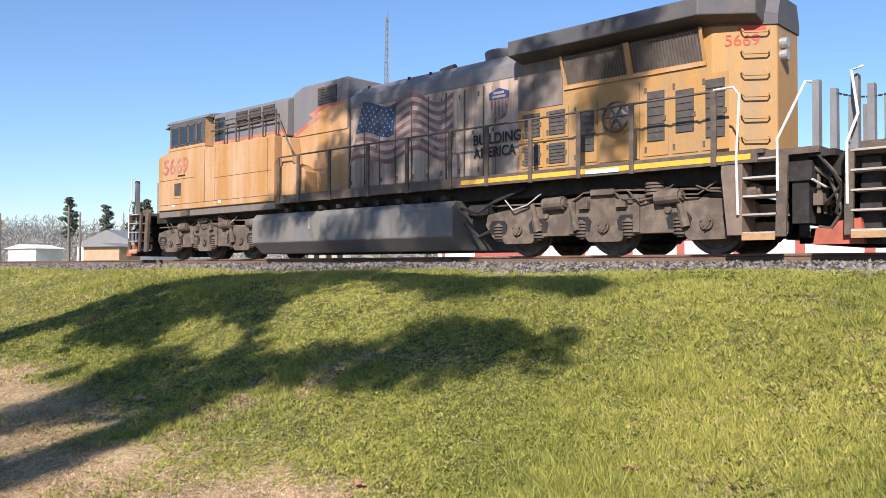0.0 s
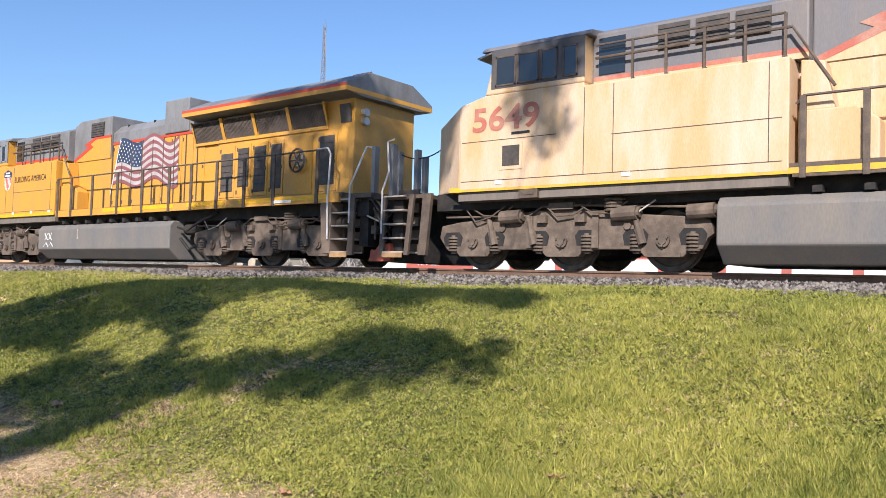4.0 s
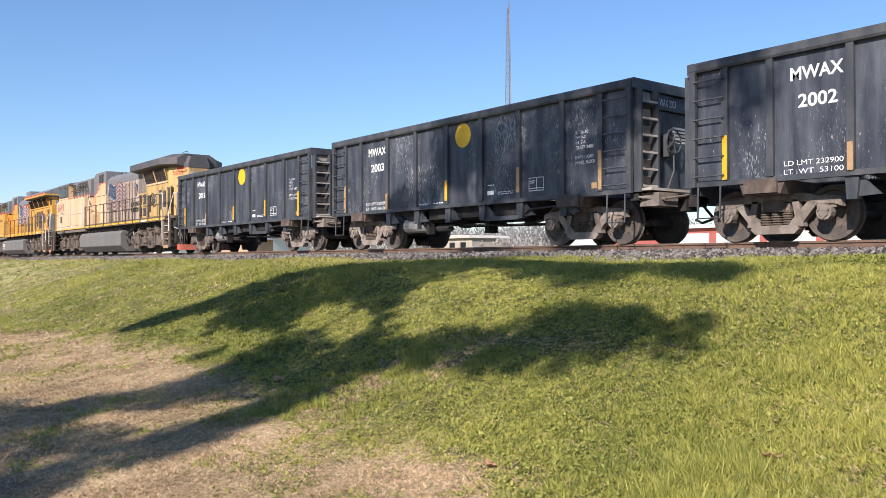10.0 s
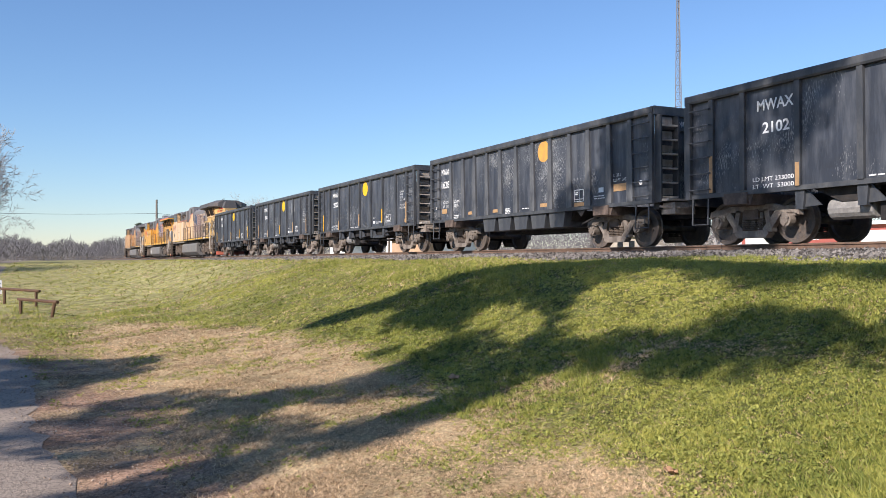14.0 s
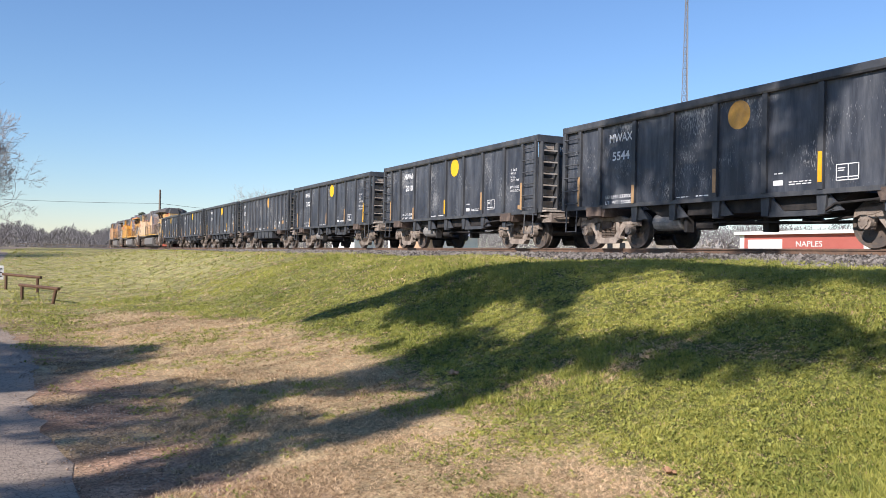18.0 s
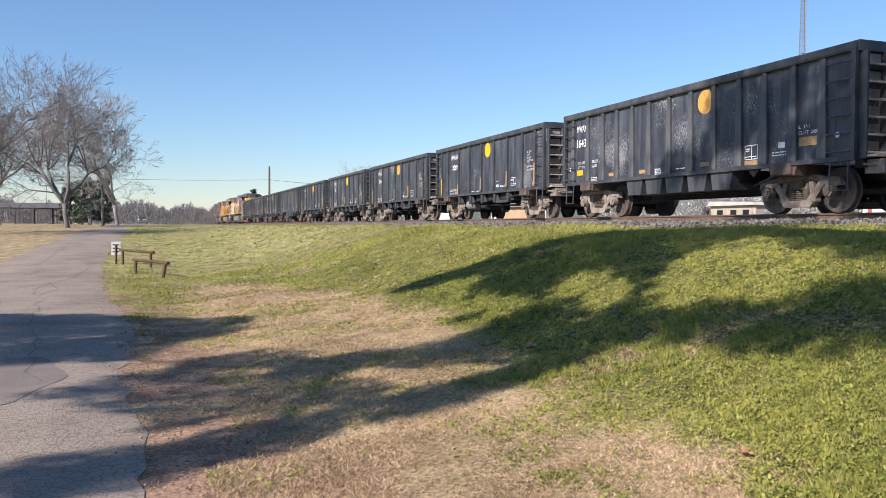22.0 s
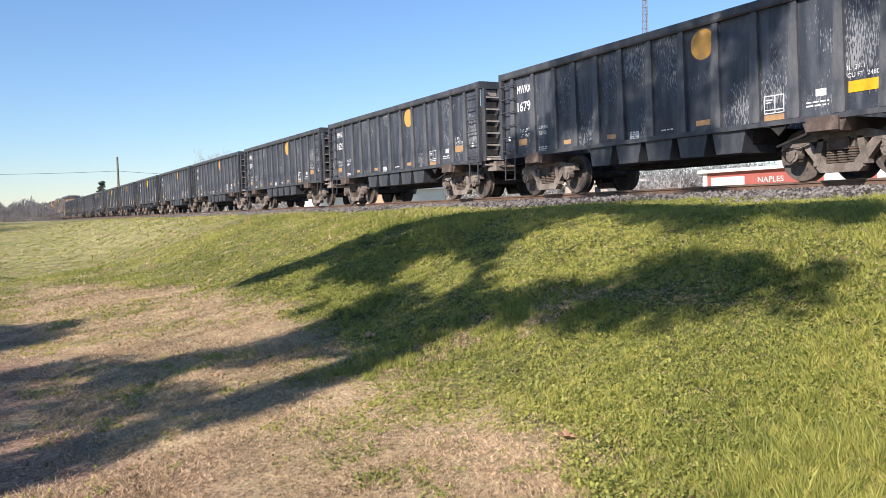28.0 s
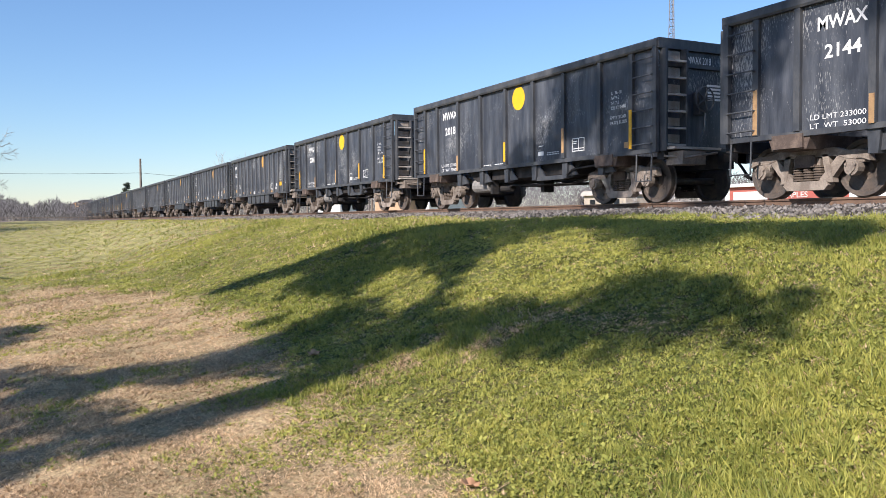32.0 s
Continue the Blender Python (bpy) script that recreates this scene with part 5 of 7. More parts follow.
def louvres(name, eng, x0, x1, z0, z1, y, parent=None, n=7, m=BLACKGRILL):
    f = Mesh().box(x0, x1, y, y + 0.02, z0, z1)
    g = part(name, f, m, parent or eng)
    sl = Mesh()
    for i in range(n):
        z = z0 + (z1 - z0) * (i + 0.5) / n
        d = (z1 - z0) / n * 0.4
        sl.poly([(x0 + 0.02, y - 0.002, z + d), (x0 + 0.02, y - 0.014, z - d), (x1 - 0.02, y - 0.014, z - d), (x1 - 0.02, y - 0.002, z + d)])
    part("louvre_slat", sl, m, g)
    return g


def engine_door(eng, x0, x1, z0, z1, y, paint, vent=None):
    d = part("hood_door", Mesh().box(x0 + 0.015, x1 - 0.015, y - 0.018, y, z0, z1), paint, eng, bevel=0.006)
    for z in (z0 + 0.12, z1 - 0.12):
        part("hinge", shared("hinge", lambda: Mesh().box(-0.02, 0.02, -0.012, 0, -0.05, 0.05), RAILING), RAILING, d, at=(x0 + 0.05, y - 0.018, z))
    part("latch", shared("latch", lambda: Mesh().box(-0.025, 0.025, -0.017, 0, -0.04, 0.04), RAILING), RAILING, d, at=(x1 - 0.075, y - 0.018, (z0 + z1) / 2))
    if vent:
        louvres("door_vent", eng, x0 + 0.08, x1 - 0.08, vent[0], vent[1], y - 0.024, d, 6)
    return d


def locomotive(number, style):
    """A six-axle road engine. Style 'old': faded, sooty, short radiator wings. Style 'new': clean yellow, long striped wings."""
    new_one = style == "new"
    low = YELLOW if new_one else FADED if number == "5649" else FADED_ORANGE
    hoodp = YELLOW if new_one else FADED_LOW
    topc = GREY if new_one else WORNGREY
    red = RED if new_one else FADEDRED
    label = "clean yellow six-axle diesel locomotive with grey roof and flag mural" if new_one else "weathered faded yellow six-axle diesel locomotive with sooty radiators and flag mural"
    e = thing("locomotive", label, "locomotive", "locomotives of the train")
    Y, HY = 1.55, 1.0
    # underframe and sill
    part("frame", Mesh().box(0.3, 21.6, -1.15, 1.15, 1.16, 1.5), DARK, e)
    for s in (-1, 1):
        part("side_sill", Mesh().box(7.35, 20.1, s * 1.5 - 0.04, s * 1.5 + 0.04, 1.42, 1.62), YELLOW if new_one else RAILING, e)
        for a in ((10.2, 12.2, 14.4, 16.6, 18.2) if new_one else ()):
            part("sill_reflector", Mesh().box(a, a + (1.6 if new_one else 0.75), s * 1.542 - 0.003, s * 1.542 + 0.003, 1.5, 1.6), REFLECT, e)
    if not new_one:
        part("sill_stripe", Mesh().box(0.9 if number == "5649" else 13.9, 20.0, -1.548, -1.54, 1.47, 1.56), mat("worn_yellow_stripe", (0.70, 0.40, 0.03), 0.5, dirt=(0.36, 0.24, 0.10), amount=0.35, scale=2.0, stretch=(2, 1, 1)), e)
    part("walkway", Mesh().box(7.3, 20.2, -1.52, 1.52, 1.56, 1.63), RAILING, e)
    # short nose, cab and wide equipment section
    nose = Mesh()
    prof = [(1.15, 1.5), (7.3, 1.5), (7.3, 3.24), (3.85, 3.24), (3.85, 3.30), (1.72, 3.30), (1.15, 3.16)]
    nose.slab(prof, -Y, Y)
    part("nose_body", nose, low, e, bevel=0.02)
    # the nose draws in towards the front between slanting corner faces
    front = Mesh()
    front.v = [(1.15, -Y, 1.5), (1.15, Y, 1.5), (1.15, Y, 3.16), (1.15, -Y, 3.16), (0.18, -0.98, 1.5), (0.18, 0.98, 1.5), (0.2, 0.98, 2.9), (0.2, -0.98, 2.9)]
    front.f = [(0, 1, 2, 3), (7, 6, 5, 4), (0, 4, 5, 1), (3, 2, 6, 7), (0, 3, 7, 4), (1, 5, 6, 2)]
    part("nose_front", front, low, e, "slanting front of the short nose", bevel=0.03)
    part("skirt", Mesh().box(1.1, 7.28, -Y + 0.06, Y - 0.06, 1.3, 1.5).box(0.3, 1.1, -1.1, 1.1, 1.3, 1.5), mat("dusty_skirt_grey", (0.15, 0.13, 0.11), 0.7, dirt=(0.22, 0.18, 0.145), amount=0.4, scale=2, stretch=(1.5, 1, 0.4)), e)
    part("skirt_step", Mesh().box(2.55, 2.95, -Y - 0.02, -Y + 0.1, 1.3, 1.46).box(2.62, 2.88, -Y - 0.03, -Y - 0.02, 1.36, 1.42), RAILING, e)
    for x in ((1.75, 2.2, 4.4, 5.7, 6.9) if new_one else (2.0, 4.6)):
        part("white_plate", Mesh().box(x, x + 0.16, -Y - 0.01, -Y - 0.007, 1.585, 1.66), WHITE, e)
    if new_one:
        part("sill_stripe", Mesh().box(1.15, 7.3, -Y - 0.006, -Y, 1.5, 1.6), REFLECT, e)
    seam = Mesh()
    for x0, x1, z in ((1.2, 3.3, 2.42), (4.4, 7.2, 2.32), (1.2, 7.2, 1.66)):
        seam.box(x0, x1, -Y - 0.004, -Y, z, z + 0.014)
    for x in (3.86, 4.42, 7.0):
        seam.box(x, x + 0.014, -Y - 0.004, -Y, 1.66, 3.2)
    part("panel_seam", seam, RAILING, e)
    cab = Mesh()
    cab.slab([(1.72, 3.30), (3.85, 3.30), (3.85, 4.16), (1.95, 4.16)], -Y, Y)
    part("cab", cab, low if not new_one else YELLOW, e, bevel=0.03)
    part("cab_roof", Mesh().beam([(-Y - 0.02, 4.14), (Y + 0.02, 4.14), (Y - 0.1, 4.25), (0.8, 4.36), (-0.8, 4.36), (-Y + 0.1, 4.25)], 1.62, 3.95), topc, e, "grey cab roof", bevel=0.02)
    part("cab_band", Mesh().box(1.86, 3.86, -Y - 0.005, -Y, 3.40, 4.14), GREY if new_one else SOOT, e)
    for x0, x1 in ((1.96, 2.42), (2.46, 2.92), (2.96, 3.3), (3.42, 3.72)):
        wdw = part("cab_window", Mesh().box(x0 + 0.02, x1 - 0.02, -Y - 0.012, -Y - 0.006, 3.47, 3.98), GLASS, e)
        fr = Mesh()
        for a, b, c, d in ((x0, x1, 3.44, 3.47), (x0, x1, 3.98, 4.01), (x0, x0 + 0.03, 3.44, 4.01), (x1 - 0.03, x1, 3.44, 4.01)):
            fr.box(a, b, -Y - 0.02, -Y - 0.004, c, d)
        part("window_frame", fr, GALV if new_one else RAILING, wdw)
    part("windscreen", Mesh().poly([(1.80, -1.3, 3.5), (1.90, -1.3, 4.02), (1.90, -0.2, 4.02), (1.80, -0.2, 3.5)][::-1]), GLASS, e)
    aw = Mesh().slab([(1.55, 4.02), (1.95, 4.12), (1.95, 4.15), (1.5, 4.05)], -Y, Y)
    part("cab_visor", aw, GREY, e)
    hb = part("nose_hatch", Mesh().box(2.1, 2.6, -Y - 0.012, -Y, 1.85, 2.36), low, e)
    part("hatch_grille", Mesh().box(2.16, 2.54, -Y - 0.018, -Y - 0.012, 1.92, 2.3), BLACKGRILL, hb)
    # equipment hood behind the cab, with louvres and pipes
    part("equipment_hood", Mesh().beam([(-1.28, 3.24), (1.28, 3.24), (1.28, 4.2), (0.9, 4.36), (-0.9, 4.36), (-1.28, 4.2)], 3.86, 7.5), topc, e, bevel=0.03)
    part("red_band", Mesh().box(3.9, 7.5, -1.288, -1.28, 3.34, 3.42), red, e)
    part("lower_band", Mesh().box(3.9, 7.5, -1.286, -1.28, 3.25, 3.34), low, e)
    for x0 in (5.1, 5.75, 6.4):
        louvres("equipment_louvre", e, x0, x0 + 0.55, 3.72, 4.15, -1.30, n=5)
    part("cab_rear_window", Mesh().box(4.0, 4.5, -1.3, -1.28, 3.45, 4.1), GLASS, e)
    for x in (4.7, 5.3, 5.95, 6.6, 7.2):
        part("hood_post", Mesh().box(x - 0.022, x + 0.022, -1.435, -1.405, 3.26, 3.95).box(x - 0.02, x + 0.02, -1.43, -1.28, 3.26, 3.3), RAILING, e)
    hp = Mesh().pipe([(4.0, -1.42, 3.72), (7.3, -1.42, 3.72), (7.9, -1.4, 2.75)], 0.025)
    hp.pipe([(4.0, -1.42, 3.95), (7.2, -1.42, 3.95)], 0.02)
    part("hood_handrail", hp, RAILING, e)
    # inverter box and transition
    top = 4.50
    part("inverter_box", Mesh().slab([(7.5, 3.2), (9.72, 3.2), (9.72, top), (7.9, top), (7.5, top - 0.15)], -1.08, 1.08), topc, e, bevel=0.03)
    part("lower_cabinet", Mesh().box(7.3, 9.72, -1.06, 1.06, 1.63, 3.25), low, e, bevel=0.02)
    z = Mesh()
    zz = [(7.52, 3.28), (8.35, 3.62), (8.15, 3.72), (8.75, 3.92), (9.72, 3.92), (9.72, 3.84), (8.85, 3.84), (8.5, 3.72), (8.7, 3.62), (7.6, 3.2)]
    z.poly([(x, -1.09, zz_) for x, zz_ in zz][::-1])
    part("zigzag_stripe", z, red, e)
    part("upper_yellow", Mesh().poly([(x, -1.086, zq) for x, zq in ((7.56, 3.2), (9.72, 3.2), (9.72, 3.84), (8.85, 3.84), (8.5, 3.72), (8.7, 3.62))]), low, e)
    louvres("inverter_grille", e, 8.55, 9.3, 3.92, 4.36, -1.10, n=6)
    part("sand_box", Mesh().slab([(7.4, 1.63), (8.5, 1.63), (8.5, 2.2), (8.2, 2.42), (7.4, 2.42)], -1.45, -1.06), low, e, "yellow equipment locker", bevel=0.02)
    part("duct", Mesh().slab([(7.42, 2.42), (7.9, 2.42), (7.75, 3.15), (7.42, 3.2)], -1.4, -1.06), low, e, bevel=0.02)
    # long hood
    part("long_hood", Mesh().beam([(-HY, 1.63), (HY, 1.63), (HY, 3.95), (0.75, 4.2), (-0.75, 4.2), (-HY, 3.95)], 9.72, 20.0 if new_one else 15.2), hoodp, e, bevel=0.03)
    part("hood_roof", Mesh().beam([(-HY - 0.012, 3.66), (-HY - 0.012, 3.96), (-0.76, 4.215), (0.76, 4.215), (HY + 0.012, 3.96), (HY + 0.012, 3.66)], 9.72, 15.2), topc, e, bevel=0.02)
    if new_one:
        part("red_roof_stripe", Mesh().box(9.72, 15.2, -HY - 0.018, -HY - 0.012, 3.6, 3.67), RED, e)
        part("exhaust_housing", Mesh().slab([(12.5, 3.68), (13.65, 3.68), (13.65, 4.62), (12.5, 4.62)], -1.06, 1.06), GREY, e, bevel=0.03)
    else:
        part("exhaust_outlet", Mesh().tube((14.0, -0.2, 4.18), (14.0, -0.2, 4.48), 0.42, 16, 0.46), SOOT, e, bevel=0.03)
        part("air_horn", Mesh().tube((12.2, -0.3, 4.32), (12.6, -0.3, 4.36), 0.1, 8).tube((12.0, -0.1, 4.3), (12.5, -0.1, 4.34), 0.08, 8).box(12.2, 12.45, -0.35, 0.0, 4.18, 4.3), DARK, e)
    for x in (10.2, 11.6, 12.3):
        part("lifting_lug", Mesh().tube((x, -0.8, 4.1), (x, -0.8, 4.22), 0.035, 8), DARK, e)
    x = 9.76
    while x < 14.3:
        w = 0.52 if not (11.9 < x < 12.4) else 0.42
        engine_door(e, x, x + w, 1.72, 3.58, -HY, hoodp)
        x += w + 0.02
    for k in range(9):
        part("door_seam", shared("doorseam", lambda: Mesh().box(-0.012, 0.012, -HY - 0.045, -HY - 0.019, 1.7, 3.6), RAILING), RAILING, e, at=(9.76 + 0.54 * k, 0, 0))
    flag_mural(e, 10.15, 2.35, 3.05, 1.35, -HY - 0.034, not new_one)
    if new_one:
        shield(e, 3.72, 2.42, 0.52, 0.68, -Y - 0.008)
        part("rear_corner_window", Mesh().poly([(19.6, -1.05, 3.3), (19.95, -1.05, 3.3), (19.95, -1.12, 3.72), (19.6, -1.12, 3.72)]), BLACKGRILL, e)
        lettering("slogan", "BUILDING AMERICA", 0.2, 4.5, -Y - 0.008, 2.66, BLACK, e, 2.2)
        lettering("road_number", number, 0.52, 1.72, -Y - 0.008, 2.72, RED, e, 1.6, bold=0.014)
    else:
        shield(e, 14.25, 2.85, 0.5, 0.62, -HY - 0.036, mat("grimy_emblem", (0.30, 0.26, 0.23), 0.6, amount=0.4), mat("grimy_mural_red", (0.17, 0.075, 0.07)))
        lettering("slogan", "BUILDING", 0.22, 13.8, -HY - 0.036, 2.36, BLACK, e, 1.28, bold=0.008)
        lettering("slogan", "AMERICA", 0.22, 13.8, -HY - 0.036, 2.08, BLACK, e, 1.15, bold=0.008)
        lettering("road_number", number, 0.46, 1.45, -Y - 0.008, 2.62, red, e, 1.5, bold=0.014)
    part("number_bar", Mesh().box(2.35, 2.75, -Y - 0.008, -Y - 0.003, 2.5, 2.55), BLACK, e)
    # radiator section
    rx0 = 14.0 if new_one else 15.1
    wing = [(-1.5, 3.92), (-1.5, 4.10), (-0.75, 4.46), (0.75, 4.46), (1.5, 4.10), (1.5, 3.92), (1.02, 3.86), (-1.02, 3.86)]
    if not new_one:
        wing = [(-1.5, 3.95), (-1.5, 4.24), (-0.9, 4.46), (0.9, 4.46), (1.5, 4.24), (1.5, 3.95), (1.02, 3.86), (-1.02, 3.86)]
    if new_one:
        part("radiator_wing", Mesh().beam(wing, rx0, 20.2), GREY, e, "overhanging radiator roof", bevel=0.02)
    else:
        part("radiator_wing", Mesh().taper(wing, rx0, 19.1, 19.85, 0.62), SOOT, e, "overhanging radiator roof", bevel=0.02)
    if new_one:
        part("wing_yellow_stripe", Mesh().box(rx0, 20.2, -1.508, -1.5, 3.92, 4.02), YELLOW, e)
        part("wing_red_stripe", Mesh().box(rx0, 20.2, -1.508, -1.5, 4.02, 4.09), RED, e)
        part("wing_end_stripe", Mesh().box(20.2, 20.208, -1.5, 1.5, 3.92, 4.02), YELLOW, e)
    gx = [rx0 + 1.3 * i for i in range(5)] if new_one else [16.15, 17.6, 19.05]
    for a, b in zip(gx, gx[1:]):
        g = part("radiator_grille", Mesh().poly([(a + 0.06, -1.03, 3.28), (b - 0.06, -1.03, 3.28), (b - 0.06, -1.2, 3.78), (a + 0.06, -1.2, 3.78)]).box(a + 0.06, b - 0.06, -1.02, -1.0, 3.25, 3.8), RADMESH, e)
        sl = Mesh()
        n = 22
        for i in range(n):
            xx = a + 0.1 + (b - a - 0.2) * i / (n - 1)
            sl.poly([(xx, -1.04, 3.3), (xx + 0.025, -1.06, 3.3), (xx + 0.025, -1.235, 3.77), (xx, -1.205, 3.77)])
        part("grille_fin", sl, FINS, g)
        fr = Mesh()
        for xx in (a, b - 0.06):
            fr.poly([(xx, -1.05, 3.24), (xx + 0.06, -1.05, 3.24), (xx + 0.06, -1.24, 3.82), (xx, -1.24, 3.82)])
            fr.poly([(xx, -1.05, 3.24), (xx, -1.24, 3.82), (xx, -1.0, 3.82), (xx, -1.0, 3.24)])
        fr.box(a, b, -1.07, -1.0, 3.2, 3.27)
        part("grille_frame", fr, low if not new_one else YELLOW, g)
    rp = YELLOW if new_one else mat("old_yellow_rear" if number == "5649" else "grimy_yellow_rear", (0.52, 0.34, 0.12) if number == "5649" else (0.41, 0.225, 0.07), 0.6, dirt=(0.30, 0.205, 0.11), amount=0.5, scale=1.2, stretch=(1.8, 1, 0.3), bump=0.06)
    if new_one:
        part("radiator_cabinet", Mesh().box(15.0, 20.02, -1.035, 1.035, 1.63, 3.88), rp, e, bevel=0.02)
    else:
        part("radiator_cabinet", Mesh().taper([(-1.035, 1.63), (1.035, 1.63), (1.035, 3.88), (-1.035, 3.88)], 15.0, 19.15, 20.02, 0.44), rp, e, "yellow radiator cabinet with slanting rear corners", bevel=0.02)
        part("sooty_panel", Mesh().box(15.02, 16.1, -1.05, -1.036, 2.94, 3.86), mat("sooty_hood_paint", (0.23, 0.185, 0.155), 0.65, dirt=(0.12, 0.10, 0.085), amount=0.5, scale=1.5, stretch=(2, 1, 0.3)), e, "grey-brown sooty panel")
    yy = -1.035
    if new_one:
        spec = ((15.1, 15.75, 1.75, 3.1, (1.9, 2.9)), (15.8, 16.4, 1.75, 3.1, (2.0, 3.0)), (16.45, 17.05, 1.75, 3.1, (1.85, 3.0)), (17.1, 17.65, 1.75, 3.1, (1.9, 3.0)), (18.85, 19.5, 1.75, 3.1, (1.9, 3.05)))
    else:
        spec = ((15.1, 15.65, 1.75, 2.25, (1.8, 2.2)), (15.1, 15.65, 2.3, 2.9, (2.36, 2.84)), (15.7, 16.25, 1.75, 2.25, (1.8, 2.2)), (15.7, 16.25, 2.3, 2.9, (2.36, 2.84)), (16.35, 16.9, 1.75, 2.9, (1.95, 2.75)), (17.85, 18.35, 1.75, 3.05, (2.0, 2.9)), (18.4, 18.9, 1.75, 3.05, (2.1, 2.85)), (18.95, 19.45, 1.75, 3.05, (1.95, 2.95)))
    for a, b, c, d, v in spec:
        engine_door(e, a, b, c, d, yy, rp, v)
    hx = 18.25 if new_one else 17.35
    hw = Mesh().lathe([(-0.03, 0.26), (0, 0.30), (0.03, 0.26)], hx, yy - 0.12, 2.52, 24)
    for i in range(6):
        t = i * math.pi / 3
        hw.tube((hx, yy - 0.12, 2.52), (hx + 0.28 * math.cos(t), yy - 0.12, 2.52 + 0.28 * math.sin(t)), 0.018, 6)
    part("hand_brake_wheel", hw, RAILING, e)
    part("brake_disc", Mesh().lathe([(0.1, 0.0), (0.02, 0.14), (0.1, 0.2)], hx, yy - 0.12, 2.52, 20), STEPM, e)
    part("hand_brake_panel", Mesh().box(hx - 0.42, hx + 0.42, yy - 0.02, yy, 1.72, 3.1), rp, e)
    part("notice", Mesh().box(hx - 0.4, hx + 0.3, -1.56, -1.55, 1.46, 1.53), WHITE, e)
    # rear end: grab irons, lights, platform, steps and coupler
    slant = lambda d, out, zq: (19.15 + 0.829 * d + 0.558 * out, -1.035 + 0.558 * d - 0.829 * out, zq)
    for i in range(0 if new_one else 6):
        zz2 = 1.95 + 0.36 * i
        part("grab_iron", Mesh().pipe([slant(0.46, 0, zz2), slant(0.46, 0.1, zz2), slant(0.5, 0.1, zz2 - 0.05), slant(0.86, 0.1, zz2 - 0.05), slant(0.9, 0.1, zz2), slant(0.9, 0, zz2)], 0.016), rp, e)
    if not new_one:
        rn = lettering("rear_number", number, 0.2, 0, 0, 0, RED, e, 0.56)
        rn.location, rn.rotation_euler = slant(0.2, 0.012, 3.5), (0, 0, math.atan2(0.558, 0.829))
        part("rear_red_panel", Mesh().poly([slant(0.42, 0.006, 3.74), slant(0.86, 0.006, 3.74), slant(0.86, 0.006, 3.9), slant(0.42, 0.006, 3.9)]), RED, e)
    for zz2 in (3.55, 3.34):
        part("rear_lamp", Mesh().tube((20.02, -0.75 if new_one else -0.3, zz2), (20.14, -0.75 if new_one else -0.3, zz2), 0.09, 12), GALV, e)
    part("end_platform", Mesh().box(20.0, 21.0, -1.45, 1.45, 1.5, 1.6), RAILING, e)
    part("roof_grab", Mesh().pipe([(19.4, -0.5, 4.45), (19.4, -0.5, 4.55), (20.0, -0.5, 4.55), (20.0, -0.5, 4.45)], 0.014), RAILING, e)
    for s in (-1, 1):
        ys0, ys1 = (-1.52, -0.98) if s < 0 else (0.98, 1.52)
        part("step_side", Mesh().slab([(19.6, 0.28), (19.84, 0.28), (19.86, 1.42), (19.52, 1.56), (19.5, 1.3)], ys0, ys1), mat("step_panel_brown", (0.15, 0.11, 0.085), 0.7, dirt=(0.24, 0.18, 0.13), amount=0.35, scale=3), e, bevel=0.01)
        for i in range(5):
            zz2 = 0.3 + 0.29 * i
            sw = part("step", Mesh().box(19.84, 20.38 + 0.01 * i, ys0 + 0.02, ys1, zz2, zz2 + 0.03), STEPM, e, "steel step")
            part("step_riser", Mesh().box(19.86, 20.38, ys1 - 0.05, ys1, zz2, zz2 + 0.2), RAILING, sw)
        part("bottom_step_edge", Mesh().box(19.84, 20.36, ys0, ys0 + 0.02, 0.2, 0.31), OLDREFLECT if s < 0 else DARK, e)
    part("step_stringer", Mesh().slab([(20.36, 0.25), (20.52, 0.25), (20.56, 1.5), (20.4, 1.5)], -1.5, -1.44), RAILING, e)
    hr = Mesh().pipe([(20.4, -1.5, 0.95), (20.4, -1.5, 1.75), (20.8, -1.42, 2.6), (20.85, -1.3, 2.6)], 0.022)
    hr.pipe([(19.8, -1.56, 0.6), (19.78, -1.57, 1.5), (19.84, -1.57, 2.5), (19.74, -1.57, 2.64), (19.4, -1.55, 2.64)], 0.022)
    part("boarding_handrail", hr, GRAB, e, "white boarding handrail")
    for yq in (-1.25, -0.45, 0.45, 1.25):
        part("end_post", Mesh().box(20.86, 20.96, yq - 0.07, yq + 0.07, 1.6, 2.62), GREY, e)
    ch = Mesh()
    for i in range(14):
        t = i / 13
        ch.tube((20.95 + t * 1.1, -0.45, 2.55 - 0.5 * t * (1 - t)), (20.95 + (t + 0.06) * 1.1, -0.45, 2.55 - 0.5 * (t + 0.06) * (0.94 - t)), 0.016, 5)
    part("safety_chain", ch, DARK, e)
    cp = Mesh()
    coupler(cp, 21.1, 1)
    coupler(cp, -0.45, -1)
    part("coupler", cp, DARK, e)
    part("front_plough", Mesh().slab([(-1.3, 0.12), (-0.7, 0.12), (-0.75, 0.5), (-1.05, 0.46)], -1.42, 1.42), PLOW, e, "red oxide snow plough")
    pl = Mesh().slab([(20.85, 0.12), (21.4, 0.12), (21.2, 0.34), (20.9, 0.38)], -1.3, 1.3)
    part("pilot_plough", pl, PLOW, e, "red oxide snow plough")
    part("end_plate", Mesh().box(20.55, 20.8, -1.3, 1.3, 0.45, 1.5).box(20.5, 20.86, -1.35, -0.9, 1.1, 1.4), DARK, e)
    rr = random.Random(int(number))
